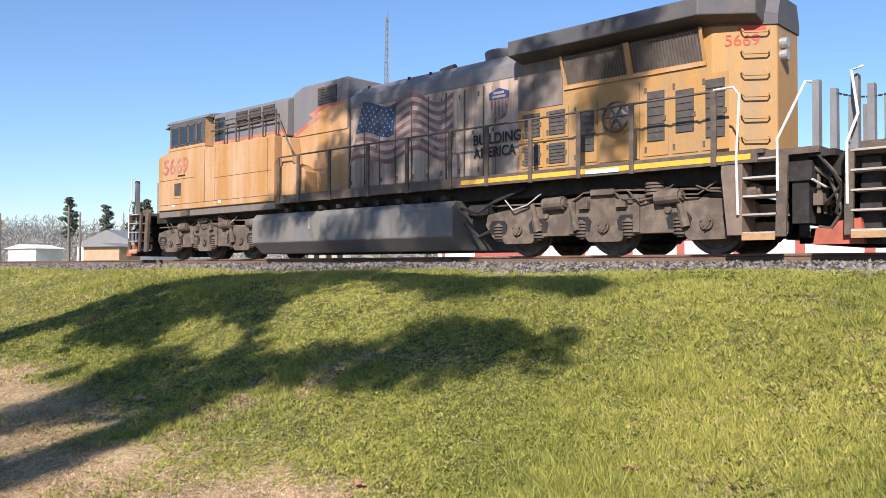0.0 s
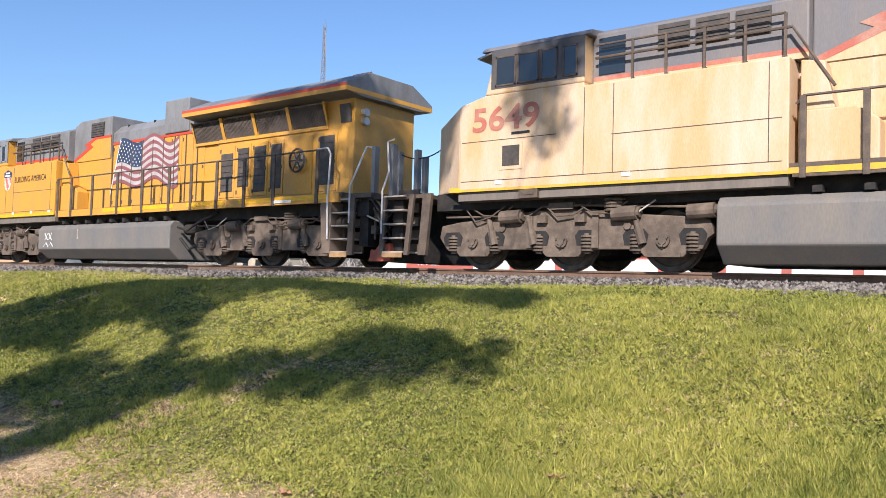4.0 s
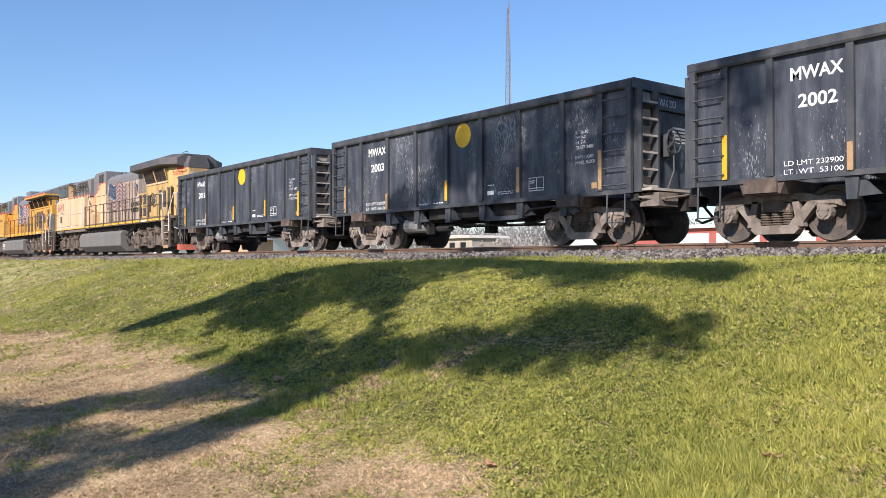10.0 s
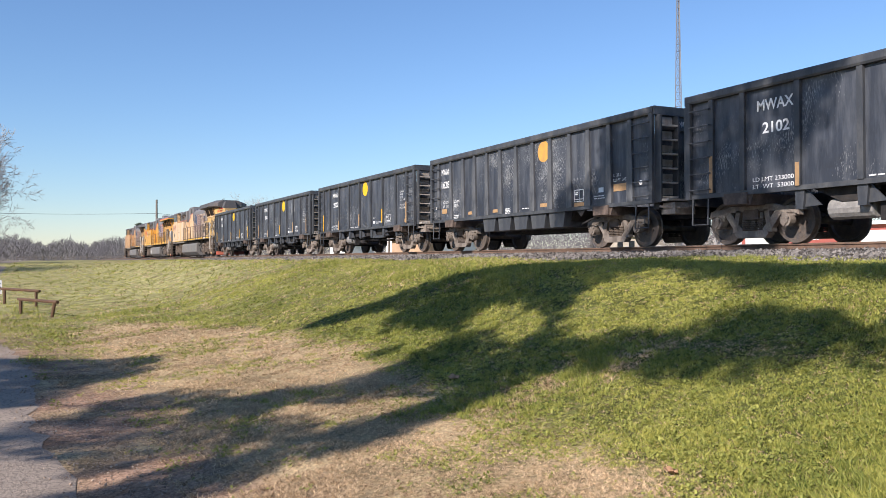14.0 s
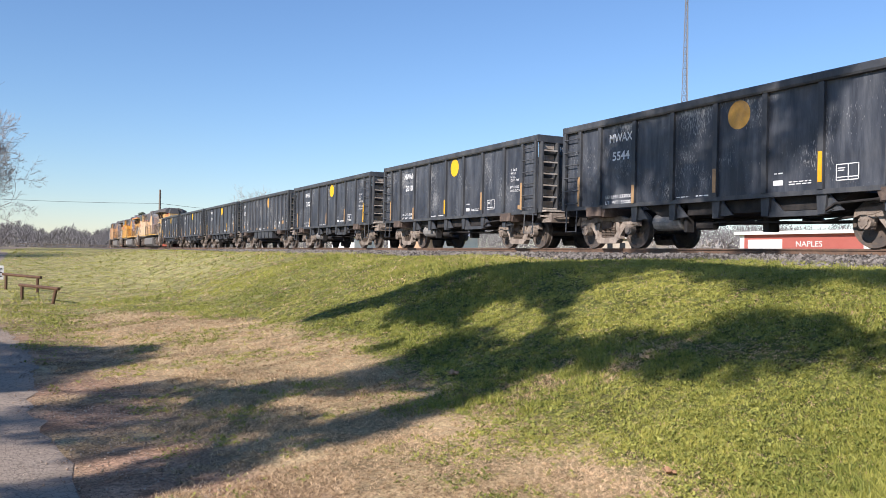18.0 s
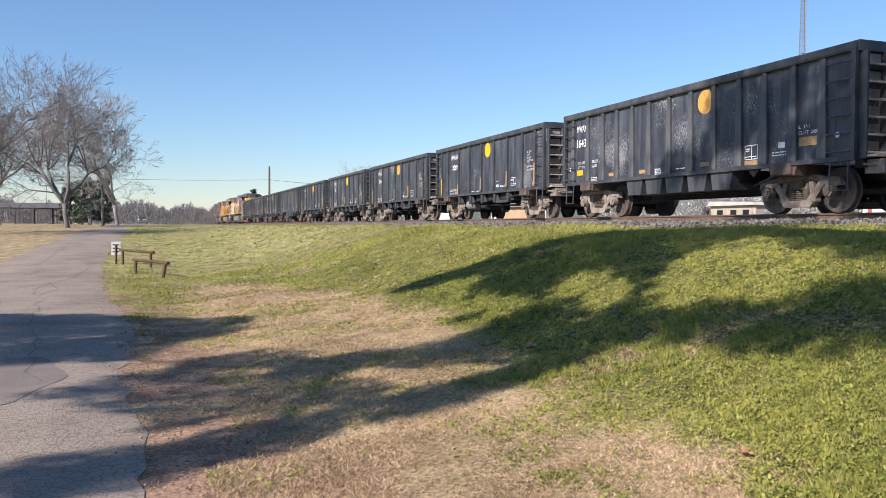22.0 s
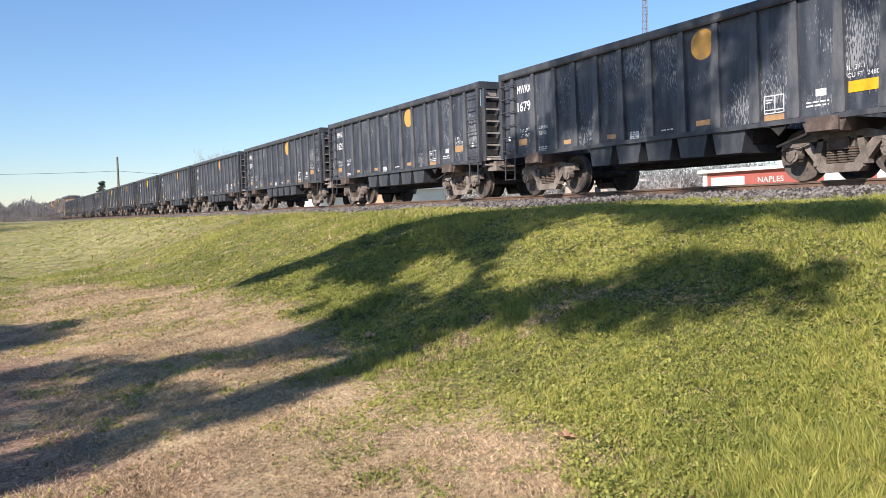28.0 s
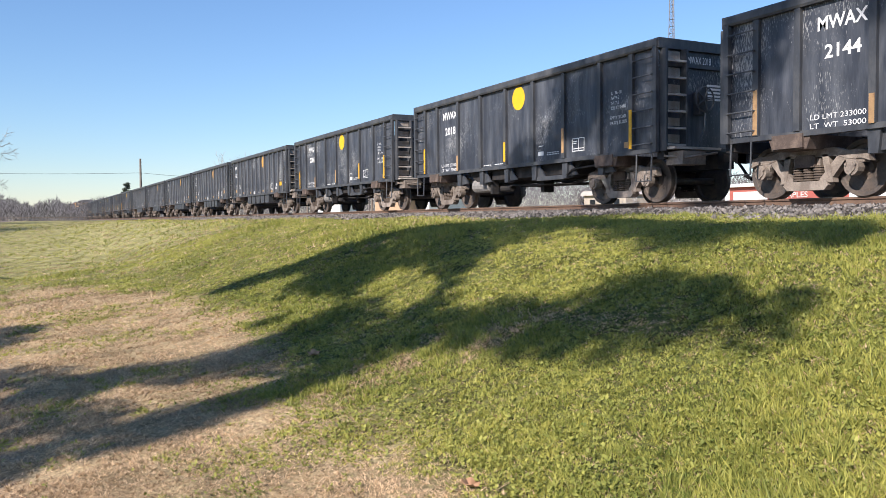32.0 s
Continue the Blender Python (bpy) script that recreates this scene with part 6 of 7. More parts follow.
    for i in range(6):
        xq, yq = 20.9 + 0.1 * rr.random(), -1.38 + 0.12 * i
        part("jumper_cable", Mesh().pipe([(xq, yq, 1.48), (xq + 0.22 + 0.12 * rr.random(), yq - 0.06, 1.2), (xq + 0.3, yq + 0.1, 0.85 + 0.2 * rr.random()), (xq + 0.05, yq + 0.2, 0.75), (xq - 0.1, yq + 0.25, 1.0)], 0.02 + 0.012 * rr.random()), (DARK, RAILING, TRUCK)[i % 3], e)
    for i in range(4):
        part("end_valve", Mesh().box(20.84, 20.98, -1.25 + 0.28 * i, -1.1 + 0.28 * i, 0.72 + 0.1 * (i % 2), 0.9 + 0.1 * (i % 2)).tube((20.9, -1.18 + 0.28 * i, 0.6), (20.9, -1.18 + 0.28 * i, 1.2), 0.03, 6), TRUCK, e)
    for i in range(7):
        yq = -1.2 + 0.2 * i
        part("end_hose", Mesh().pipe([(20.85, yq, 1.3), (21.1, yq - 0.05, 1.05 + rr.uniform(-0.1, 0.1)), (21.25, yq, 0.62), (21.05, yq + 0.08, 0.36), (20.88, yq + 0.1, 0.4)], 0.03), DARK if i % 2 else RAILING, e)
    part("jumper_box", Mesh().box(20.8, 21.2, -1.35, -0.9, 1.45, 1.55), DARK, e)
    part("drop_step", Mesh().slab([(20.95, 1.5), (21.5, 1.62), (21.5, 1.66), (20.95, 1.55)], -0.5, 0.5), DARK, e)
    part("uncoupling_lever", Mesh().pipe([(20.9, -1.45, 1.1), (21.0, -1.2, 1.0), (21.05, -0.2, 1.0), (21.3, 0, 0.9)], 0.02), GRAB, e)
    part("hood_cap", Mesh().taper([(-1.045, 3.84), (1.045, 3.84), (1.045, 4.0), (0.8, 4.34), (-0.8, 4.34), (-1.045, 4.0)], 15.2, 19.15, 20.04, 1.0 if new_one else 0.46), GREY if new_one else SOOT, e)
    # front end
    for s in (-1, 1):
        part("front_step_box", Mesh().slab([(0.1, 0.25), (0.3, 0.25), (0.42, 1.5), (0.2, 1.5)], min(s * 1.42, s * 1.5), max(s * 1.42, s * 1.5)), RAILING, e)
    part("front_pilot", Mesh().slab([(-1.0, 0.12), (-0.5, 0.12), (-0.5, 1.4), (-0.75, 1.4), (-0.8, 0.5)], -1.3, 1.3), DARK, e)
    for i in range(5):
        fs2 = part("front_step", Mesh().box(-0.85, -0.28, -1.53, -1.0, 0.3 + 0.29 * i, 0.33 + 0.29 * i), STEPM, e)
        part("step_riser", Mesh().box(-0.85, -0.28, -1.05, -1.0, 0.3 + 0.29 * i, 0.5 + 0.29 * i), RAILING, fs2)
    part("front_stringer", Mesh().slab([(-0.95, 0.25), (-0.83, 0.25), (-0.8, 1.5), (-0.92, 1.5)], -1.52, -1.46).slab([(-0.27, 0.25), (-0.16, 0.25), (-0.02, 1.5), (-0.14, 1.5)], -1.52, -1.46), RAILING, e)
    part("front_reflector", Mesh().box(-0.85, -0.3, -1.54, -1.52, 0.2, 0.3), OLDREFLECT, e)
    for yq in (-1.25, -0.45, 0.45, 1.25):
        part("front_post", Mesh().box(-0.9, -0.8, yq - 0.07, yq + 0.07, 1.5, 2.62), GREY, e)
    rr = random.Random(int(number) + 5)
    for i in range(5):
        yq = -1.2 + 0.22 * i
        part("front_hose", Mesh().pipe([(-0.85, yq, 1.2), (-1.05, yq - 0.05, 0.95), (-1.15, yq, 0.6), (-0.98, yq + 0.08, 0.36 + 0.1 * rr.random())], 0.03), DARK, e)
    part("front_handrail", Mesh().pipe([(-0.9, -1.52, 0.7), (-0.9, -1.52, 1.6), (-0.75, -1.5, 2.0), (-0.85, -1.45, 2.65), (-0.7, -1.4, 2.7)], 0.022), GRAB, e)
    part("front_platform", Mesh().box(-0.95, 0.2, -1.45, 1.45, 1.42, 1.5), RAILING, e)
    # fuel tank, bogies and piping
    part("fuel_tank", Mesh().beam([(-1.15, 0.12), (1.15, 0.12), (1.48, 0.42), (1.48, 1.05), (1.36, 1.18), (-1.36, 1.18), (-1.48, 1.05), (-1.48, 0.42)], 6.2, 13.6), TANKGREY, e, "grey fuel tank", bevel=0.03)
    part("tank_gauge", Mesh().box(8.7, 8.76, -1.495, -1.48, 0.72, 1.02), STEPM, e)
    if new_one:
        sc = Mesh()
        for a in (6.75, 7.0):
            sc.tube((a - 0.1, -1.485, 0.92), (a + 0.1, -1.485, 0.7), 0.012, 4).tube((a + 0.1, -1.485, 0.92), (a - 0.1, -1.485, 0.7), 0.012, 4)
        sc.pipe([(6.6, -1.485, 0.5), (6.75, -1.485, 0.62), (6.9, -1.485, 0.48), (7.05, -1.485, 0.62), (7.2, -1.485, 0.5)], 0.012, 4)
        part("paint_scrawl", sc, WHITE, e)
    engine_bogie(e, (1.25, 3.25, 5.2), 1)
    engine_bogie(e, (15.1, 17.1, 19.1), 2)
    part("underfloor_pipe", Mesh().pipe([(13.7, -1.3, 1.0), (14.2, -1.35, 0.9), (14.6, -1.3, 1.1), (15.4, -1.25, 1.35)], 0.035), DARK, e)
    part("underfloor_pipe", Mesh().pipe([(13.7, -1.2, 0.7), (14.1, -1.2, 0.4), (14.4, -1.2, 0.5)], 0.04), DARK, e)
    part("air_reservoir", Mesh().tube((13.75, -1.0, 0.95), (14.3, -1.0, 0.95), 0.16, 10), DARK, e)
    for i in range(9):
        part("tank_bracket", shared("tankbracket", lambda: Mesh().box(0, 0.14, -1.42, -1.2, 1.2, 1.3), DARK), DARK, e, at=(7.6 + i * 0.7, 0, 0))
    # walkway handrail with its posts
    for x in ((7.5, 8.35, 9.6, 11.0, 12.3, 13.6, 14.6, 15.7, 16.8, 17.9, 19.4)):
        part("rail_post", shared("railpost", lambda: Mesh().box(-0.045, 0.045, -1.57, -1.53, 1.4, 2.62), RAILING), RAILING, e, at=(x, 0, 0))
    part("walkway_handrail", Mesh().pipe([(7.4, -1.55, 2.5), (7.5, -1.55, 2.62), (19.6, -1.55, 2.62)], 0.022), RAILING, e)
    return e



# ---- trees ----
def limb_tree(name, label, base, height, lean, seed, bark, spread, depth=6, trunk_r=0.28, forks=3, up=0.15, first=0.28, sprays=1, leap=1.0):
    """A bare deciduous tree: trunk, forking limbs and fine twigs."""
    rnd = random.Random(seed)
    t = thing(name, label, "tree", "bare trees of the park")
    t.location = base
    trunk, limbs, twigs = Mesh(), Mesh(), Mesh()

    def grow(p, d, length, r, level):
        q, steps = p, 3 if level < 3 else 2
        line, girth = [p], [max(r, 0.010)]
        for i in range(steps):
            d = (d + Vector((rnd.gauss(0, 0.13), rnd.gauss(0, 0.13), rnd.gauss(0.03, 0.08) + up * 0.3))).normalized()
            n = q + d * (length / steps)
            r2 = r * (0.92 if level else 0.95)
            q, r = n, r2
            line.append(n)
            girth.append(max(r, 0.008))
            if level >= 1 and level < depth and rnd.random() < 0.42:
                side = d.cross(Vector((rnd.gauss(0, 1), rnd.gauss(0, 1), rnd.gauss(0, 1)))).normalized()
                grow(q, (d * 0.6 + side * spread).normalized(), length * rnd.uniform(0.5, 0.7), r * 0.55, level + 1 if level < depth - 1 else depth)
        m = trunk if level == 0 else limbs if level < 3 else twigs
        m.pipe(line, girth, 10 if level < 2 else 5 if level < 3 else 3)
        for k in range(sprays if level >= depth - 1 else 0):
            at = line[0].lerp(line[-1], rnd.random())
            tip = (d * 0.9 + Vector((rnd.gauss(0, 0.38), rnd.gauss(0, 0.38), rnd.gauss(0.22, 0.3)))).normalized() * length * rnd.uniform(0.5, 1.1)
            w = tip.cross(Vector((rnd.gauss(0, 1), rnd.gauss(0, 1), rnd.gauss(0, 1)))).normalized() * 0.007
            twigs.poly([at - w, at + w, at + tip])
        if level < depth:
            for k in range(forks + 2 if level == 0 else forks if level < 2 else 2):
                side = d.cross(Vector((rnd.gauss(0, 1), rnd.gauss(0, 1), rnd.gauss(0, 0.5)))).normalized()
                grow(q, (d + side * spread * rnd.uniform(0.5, 1.1)).normalized(), length * rnd.uniform(0.62, 0.85) * (leap if level == 0 else 1), r * (0.66 if level else 0.75), level + 1)
    grow(Vector((0, 0, -0.3)), Vector((lean, rnd.uniform(-0.05, 0.05), 1)).normalized(), height * first, trunk_r, 0)
    top = max(v[2] for v in twigs.v)
    k = height / top
    for m in (trunk, limbs, twigs):
        m.v = [(x * k, y * k, z * k) for x, y, z in m.v]
    for pn, m in (("trunk", trunk), ("limb_crown", limbs)):
        for f in part(pn, m, bark, t).data.polygons:
            f.use_smooth = True
    part("twig_crown", twigs, bark, t)
    return t


def leaf_cloud(rng, centres, radii, per, size, flat=0.75):
    """Small leaf quads scattered through clumps."""
    vs = []
    for c, r in zip(centres, radii):
        n = max(8, int(per * r * r))
        d = rng.normal(0, 1, (n, 3))
        d /= np.linalg.norm(d, axis=1)[:, None]
        p = np.asarray(c) + d * (r * rng.random((n, 1)) ** 0.45) * np.array([1, 1, flat])
        a, b = rng.normal(0, 1, (n, 3)), rng.normal(0, 1, (n, 3))
        a /= np.linalg.norm(a, axis=1)[:, None]
        b -= a * np.sum(a * b, 1)[:, None]
        b /= np.linalg.norm(b, axis=1)[:, None]
        s = size * (0.6 + 0.8 * rng.random((n, 1)))
        vs.append(np.stack([p - a * s, p + b * s * 0.5, p + a * s, p - b * s * 0.5], 1))
    v = np.concatenate(vs)
    f = np.arange(len(v) * 4).reshape(-1, 4)
    return v.reshape(-1, 3), f


def mesh_from(name, v, f, material):
    me = bpy.data.meshes.new(name)
    me.from_pydata(v.tolist(), [], f.tolist())
    me.materials.append(material)
    return me


# each bough as the sun sees it: across, up, and its half-size
WEST_BOUGHS = [(-15.5, 1.96, 0.2), (-15.15, 2.06, 0.35), (-14.3, 2.26, 0.7), (-14.1, 2.96, 0.13), (-13.8, 3.01, 0.2), (-13.55, 2.31, 0.7), (-13.2, 1.61, 0.13), (-13.2, 3.06, 0.35), (-12.9, 3.41, 0.13),
               (-12.45, 1.96, 0.7), (-12.3, 2.96, 0.7), (-12, 3.66, 0.13), (-11.85, 1.46, 0.2), (-11.75, 3.46, 0.24), (-11.25, 2.81, 0.6), (-11.2, 1.91, 0.7), (-10.85, 5.36, 0.16), (-10.6, 2.46, 0.2),
               (-10.55, 5.56, 0.35), (-10.3, 1.76, 0.7), (-10.15, 5.76, 0.42), (-9.85, 6.26, 0.29), (-9.85, 6.61, 0.13), (-9.7, 6.91, 0.13), (-9.6, 1.91, 0.13), (-9.6, 5.86, 0.2), (-9.25, 7.26, 0.16)]
MID_BOUGHS = [(-9.1, 6.46, 0.7), (-8.75, 7.21, 0.42), (-8.5, 5.56, 0.42), (-8.3, 6.51, 0.24), (-8.25, 7.71, 0.29), (-7.8, 5.81, 0.7), (-7.75, 7.16, 0.7), (-7.75, 7.86, 0.13), (-7.6, 5.11, 0.16),
              (-7.5, 2.61, 0.2), (-7.4, 7.81, 0.2), (-7.35, 2.36, 0.13), (-7.25, 6.51, 0.24), (-7.15, 5.31, 0.35), (-7.05, 6.81, 0.13), (-7, 2.76, 0.5), (-6.95, 5.76, 0.2), (-6.6, 7.46, 0.7),
              (-6.45, 6.31, 0.7), (-6.3, 3.51, 0.7), (-6.25, 4.26, 0.6), (-5.8, 5.91, 0.5), (-5.8, 7.61, 0.2), (-5.6, 4.41, 0.13), (-5.55, 3.26, 0.13), (-5.45, 5.41, 0.24), (-5.35, 0.86, 0.5)]
EAST_BOUGHS = [(-5.35, 1.61, 0.5), (-5.35, 2.16, 0.13), (-5.35, 7.01, 0.7), (-5.3, 6.26, 0.13), (-5.2, 5.06, 0.16), (-5.1, 3.86, 0.7), (-5, 4.61, 0.29), (-4.95, 0.51, 0.13), (-4.95, 2.41, 0.42),
               (-4.85, 2.96, 0.35), (-4.55, 3.36, 0.13), (-4.5, 4.31, 0.24), (-4.4, 6.96, 0.42), (-4.35, 3.91, 0.16), (-3.85, 4.26, 0.5), (-3.7, 6.61, 0.6), (-3.35, 4.46, 0.16), (-3.1, 4.01, 0.35),
               (-2.8, 6.26, 0.7), (-2.7, 3.81, 0.13), (-2.65, 4.51, 0.6), (-2.05, 4.66, 0.29), (-2, 6.51, 0.2), (-1.65, 6.06, 0.5), (-1.3, 5.66, 0.29)]
THIN_BOUGHS = [(-8.85, 2.46, 0.35), (-8.5, 2.26, 0.35), (-8.4, 2.71, 0.16), (-8.3, 1.81, 0.35), (-8, 2.61, 0.35), (-7.9, 1.41, 0.35), (-7.75, 2.01, 0.35), (-7.25, 1.51, 0.35), (-7.05, 2.01, 0.35),
               (-6.85, 1.41, 0.16), (-6.5, 1.71, 0.35), (-6.45, 2.21, 0.35), (-6.25, 1.41, 0.16), (-6.05, 1.91, 0.16), (-5.95, 2.26, 0.35), (-5.6, 2.31, 0.2), (-2.3, 3.86, 0.2), (-1.75, 4.41, 0.25), (-1.4, 4.2, 0.32), (-1.95, 4.15, 0.3), (-1.3, 4.5, 0.2), (-7.76, 5.44, 0.24),
               (-8, 5.22, 0.22), (-7.34, 5.67, 0.28), (-6.8, 4.95, 0.18), (-7.47, 4.32, 0.2), (-8.3, 5.0, 0.16)]


def shade_tree():
    """The leafy tree behind the camera whose shade lies on the bank and the passing train."""
    rng = np.random.default_rng(21)
    t = thing("oak_tree", "broad leafy oak tree standing across the road", "tree")
    base = Vector((0.6, -7.4, -0.4))
    t.location = base
    across = Vector((0, 0, 1)).cross(SUN_TO).normalized()
    upward = SUN_TO.cross(across)
    run = Vector((-SUN_TO.x, -SUN_TO.y, 0)) / SUN_TO.z
    cs, rs = [], []
    dense = WEST_BOUGHS + MID_BOUGHS + EAST_BOUGHS
    for i, (u, v, r) in enumerate(dense + THIN_BOUGHS):
        flat = across * u + upward * v
        h = 7.2 + 0.28 * max(0, v) + 0.8 * math.sin(i * 2.4)
        cs.append(flat + SUN_TO * ((h - flat.z) / SUN_TO.z) - base)
        rs.append(r * 1.04 + 0.03)
    lower = len(cs)
    for i in range(46):
        if i < 24:
            x, z = -14.6 + 4.0 * ((i % 6) + rng.random()) / 6, 0.5 + 4.2 * ((i // 6) + rng.random()) / 4
            if z < 1.5 and x > -11.6:
                z += 1.6
        elif i < 38:
            x, z = -18.0 + 3.6 * rng.random(), 0.3 + 4.2 * rng.random()
        else:
            x, z = -10.4 + 3.0 * rng.random(), 2.4 + 2.0 * rng.random()
        h = 9.0 + 3.0 * rng.random()
        c = Vector((x, TRACK_Y - 1.5, RAIL_Z + z)) - run * h + Vector((0, 0, h))
        cs.append(c - base)
        rs.append(0.42 + 0.42 * rng.random())
    n = len(dense)
    v1, _ = leaf_cloud(rng, cs[:n], rs[:n], 4600, 0.055, 1.0)
    v2, _ = leaf_cloud(rng, cs[n:lower], rs[n:lower], 2400, 0.055, 1.0)
    v3, _ = leaf_cloud(rng, cs[lower:], rs[lower:], 1020, 0.075)
    v = np.concatenate([v1, v2, v3])
    part("crown", mesh_from("crown", v, np.arange(len(v)).reshape(-1, 4), LEAVES), LEAVES, t)
    m = Mesh()
    fork = Vector((-0.4, 0.5, 4.0))
    m.tube((0, 0, -0.2), (-0.2, 0.3, 2.0), 0.30, 12, 0.25)
    m.tube((-0.2, 0.3, 2.0), fork, 0.25, 12, 0.2)
    part("trunk", m, BARKDARK, t)
    # main limbs from bough to bough, each carrying the boughs nearest to it
    lim = Mesh()
    first = min(range(n), key=lambda i: math.hypot(dense[i][0] + 5.35, dense[i][1] - 0.86))
    hubs = sorted((cs[i] for i in range(n) if rs[i] > 0.5), key=lambda q: (q - cs[first]).length)
    made = [cs[first]]
    lim.pipe([fork, (fork + cs[first]) / 2 + Vector((0.3, -0.4, 0)), cs[first]], [0.16, 0.12, 0.09], 8)
    for h in hubs[1:]:
        near = min(made, key=lambda q: (q - h).length)
        lim.tube(near, h, 0.045, 7, 0.035)
        made.append(h)
    for c in cs:
        h = min(hubs, key=lambda q: (q - c).length)
        if (h - c).length > 0.01:
            lim.tube(h, c, 0.014, 5, 0.008)
    part("limb_crown", lim, BARKDARK, t)


def pine(at, height, seed, name="pine_tree"):
    rng = np.random.default_rng(seed)
    t = thing(name, "tall dark green pine tree with a bare trunk", "tree", "distant pines")
    t.location = at
    part("trunk", Mesh().tube((0, 0, -0.5), (0, 0, height * 0.95), 0.25, 7, 0.08), BARKDARK, t)
    cs, rs = [], []
    low, wide = (0.42, 0.2) if height > 6 else (0.08, 0.34)
    for k in range(34):
        up = low + (1 - low) * (k + rng.random()) / 34
        out = wide * height * (1.12 - up) ** 0.7 * rng.uniform(0.25, 1.0)
        turn = rng.random() * 6.28
        cs.append((out * math.cos(turn), out * math.sin(turn), height * up))
        rs.append(height * (rng.uniform(0.035, 0.075) if height > 6 else rng.uniform(0.07, 0.13)))
    v, f = leaf_cloud(rng, cs, rs, 330, 0.16, 0.5)
    part("crown", mesh_from("crown", v, f, PINE), PINE, t)


def far_woods():
    """Bare winter woods along the horizon as fine upright twigs."""
    rng = np.random.default_rng(31)
    n = 230000
    ang = rng.uniform(math.radians(-28), math.radians(72), n)
    d = rng.uniform(170, 260, n)
    px, py = -d * np.cos(ang), d * np.sin(ang)
    lump = np.array([float(np.interp(math.degrees(a), [-28, -2, 8, 14, 18, 40, 72], [3.6, 4.0, 4.8, 7.5, 9.5, 8.5, 6.0])) + 2.6 * noise.noise((a * 9, 0, 1)) + 1.2 * noise.noise((a * 42, 4, 1)) + 0.8 * noise.noise((a * 160, 4, 1)) for a in ang])
    z = 1.0 + lump * rng.random(n) ** 0.8
    h = rng.uniform(0.3, 0.8, n)
    w = rng.uniform(0.025, 0.085, n)
    lean = rng.normal(0, 0.35, (n, 2))
    b = np.stack([px, py, z], -1)
    s = np.stack([w * np.sin(ang), w * np.cos(ang), 0 * w], -1)
    tip = b + np.stack([lean[:, 0], lean[:, 1], h], -1)
    v = np.stack([b - s, b + s, tip], 1).reshape(-1, 3)
    stuff("far_woods", v, np.arange(3 * n).reshape(-1, 3), TWIGFAR, "grey leafless woods along the horizon", "woods")


# ---- built things across the track ----
def storage_building():
    b = thing("storage_building", "long low red and white metal storage building", "building")
    y, x0, x1, top, z0 = 60.0, -57.0, 9.0, 3.95, 1.25
    part("wall", Mesh().box(x0, x1, y, y + 12, z0, top), REDSIDE, b)
    part("roof", Mesh().slab([(x0 - 0.4, top), (x1 + 0.4, top), (x1 + 0.4, top + 0.3), (x0 - 0.4, top + 0.3)], y - 0.4, y + 12.4), SIDING, b)
    part("base_trim", Mesh().box(x0, x1, y - 0.03, y, z0, z0 + 0.25), SIDING, b)
    part("corner_trim", Mesh().box(x0 - 0.02, x0 + 0.5, y - 0.04, y, z0, top), SIDING, b)
    x = x0 + 1.0
    i = 0
    while x < x1 - 4:
        w = 3.9
        if i != 1:
            d = part("roller_door", Mesh().box(x, x + w, y - 0.06, y, z0 + 0.2, z0 + 2.25), SIDING, b, "white roller door")
            g = Mesh()
            for k in range(7):
                g.box(x, x + w, y - 0.075, y - 0.06, z0 + 0.4 + 0.27 * k, z0 + 0.42 + 0.27 * k)
            part("door_rib", g, SIDING, d)
        x += w + (0.7 if i not in (0, 1) else 0.5) + (3.2 if i == 1 else 0)
        i += 1
    lettering("sign", "NAPLES", 0.5, x0 + 6.4, y - 0.05, z0 + 1.6, WHITE, b, 2.7)
    m = Mesh()
    bars(m, x0 + 5.7, y - 0.05, z0 + 1.0, 4.2, 1, h=0.22, seed=3)
    part("sign_line", m, WHITE, b)


def radio_tower():
    t = thing("radio_tower", "slender grey lattice radio tower with antennas", "radio tower")
    t.location = (-102.6, 95.2, 1.3)
    H = 43.2
    for k in range(3):
        a = k * 2.094
        part("leg", Mesh().tube((1.1 * math.cos(a), 1.1 * math.sin(a), 0), (0.22 * math.cos(a), 0.22 * math.sin(a), H), 0.07, 5), TOWERGREY, t)
    m = Mesh()
    for i in range(38):
        z0, z1 = H * i / 38, H * (i + 1) / 38
        for k in range(3):
            a, b = k * 2.094, (k + 1) * 2.094
            r0, r1 = 1.1 - 0.88 * z0 / H, 1.1 - 0.88 * z1 / H
            p, q = (r0 * math.cos(a), r0 * math.sin(a), z0), (r1 * math.cos(b), r1 * math.sin(b), z1)
            m.tube(p, q, 0.04, 4)
            m.tube((r0 * math.cos(b), r0 * math.sin(b), z0), p, 0.035, 4)
    part("lattice", m, TOWERGREY, t)
    an = Mesh().tube((0, 0, H), (0, 0, H + 1.2), 0.03, 5).tube((-0.9, 0.5, H - 0.6), (0.9, -0.5, H - 0.6), 0.03, 5).tube((0.8, -0.5, H - 1.2), (0.8, -0.5, H + 0.2), 0.04, 5)
    part("antenna", an, TOWERGREY, t)


def utility_pole(x, y, h, name_label, r=0.16, arm=True):
    z = ground_z(x, y)
    p = thing("utility_pole", name_label, "utility pole", "utility poles")
    p.location = (x, y, z)
    part("pole", Mesh().tube((0, 0, -0.3), (0, 0, h), r, 8, r * 0.65), POLE, p)
    if arm:
        part("crossarm", Mesh().box(-0.06, 0.06, -1.1, 1.1, h - 0.7, h - 0.58), POLE, p)
    return p


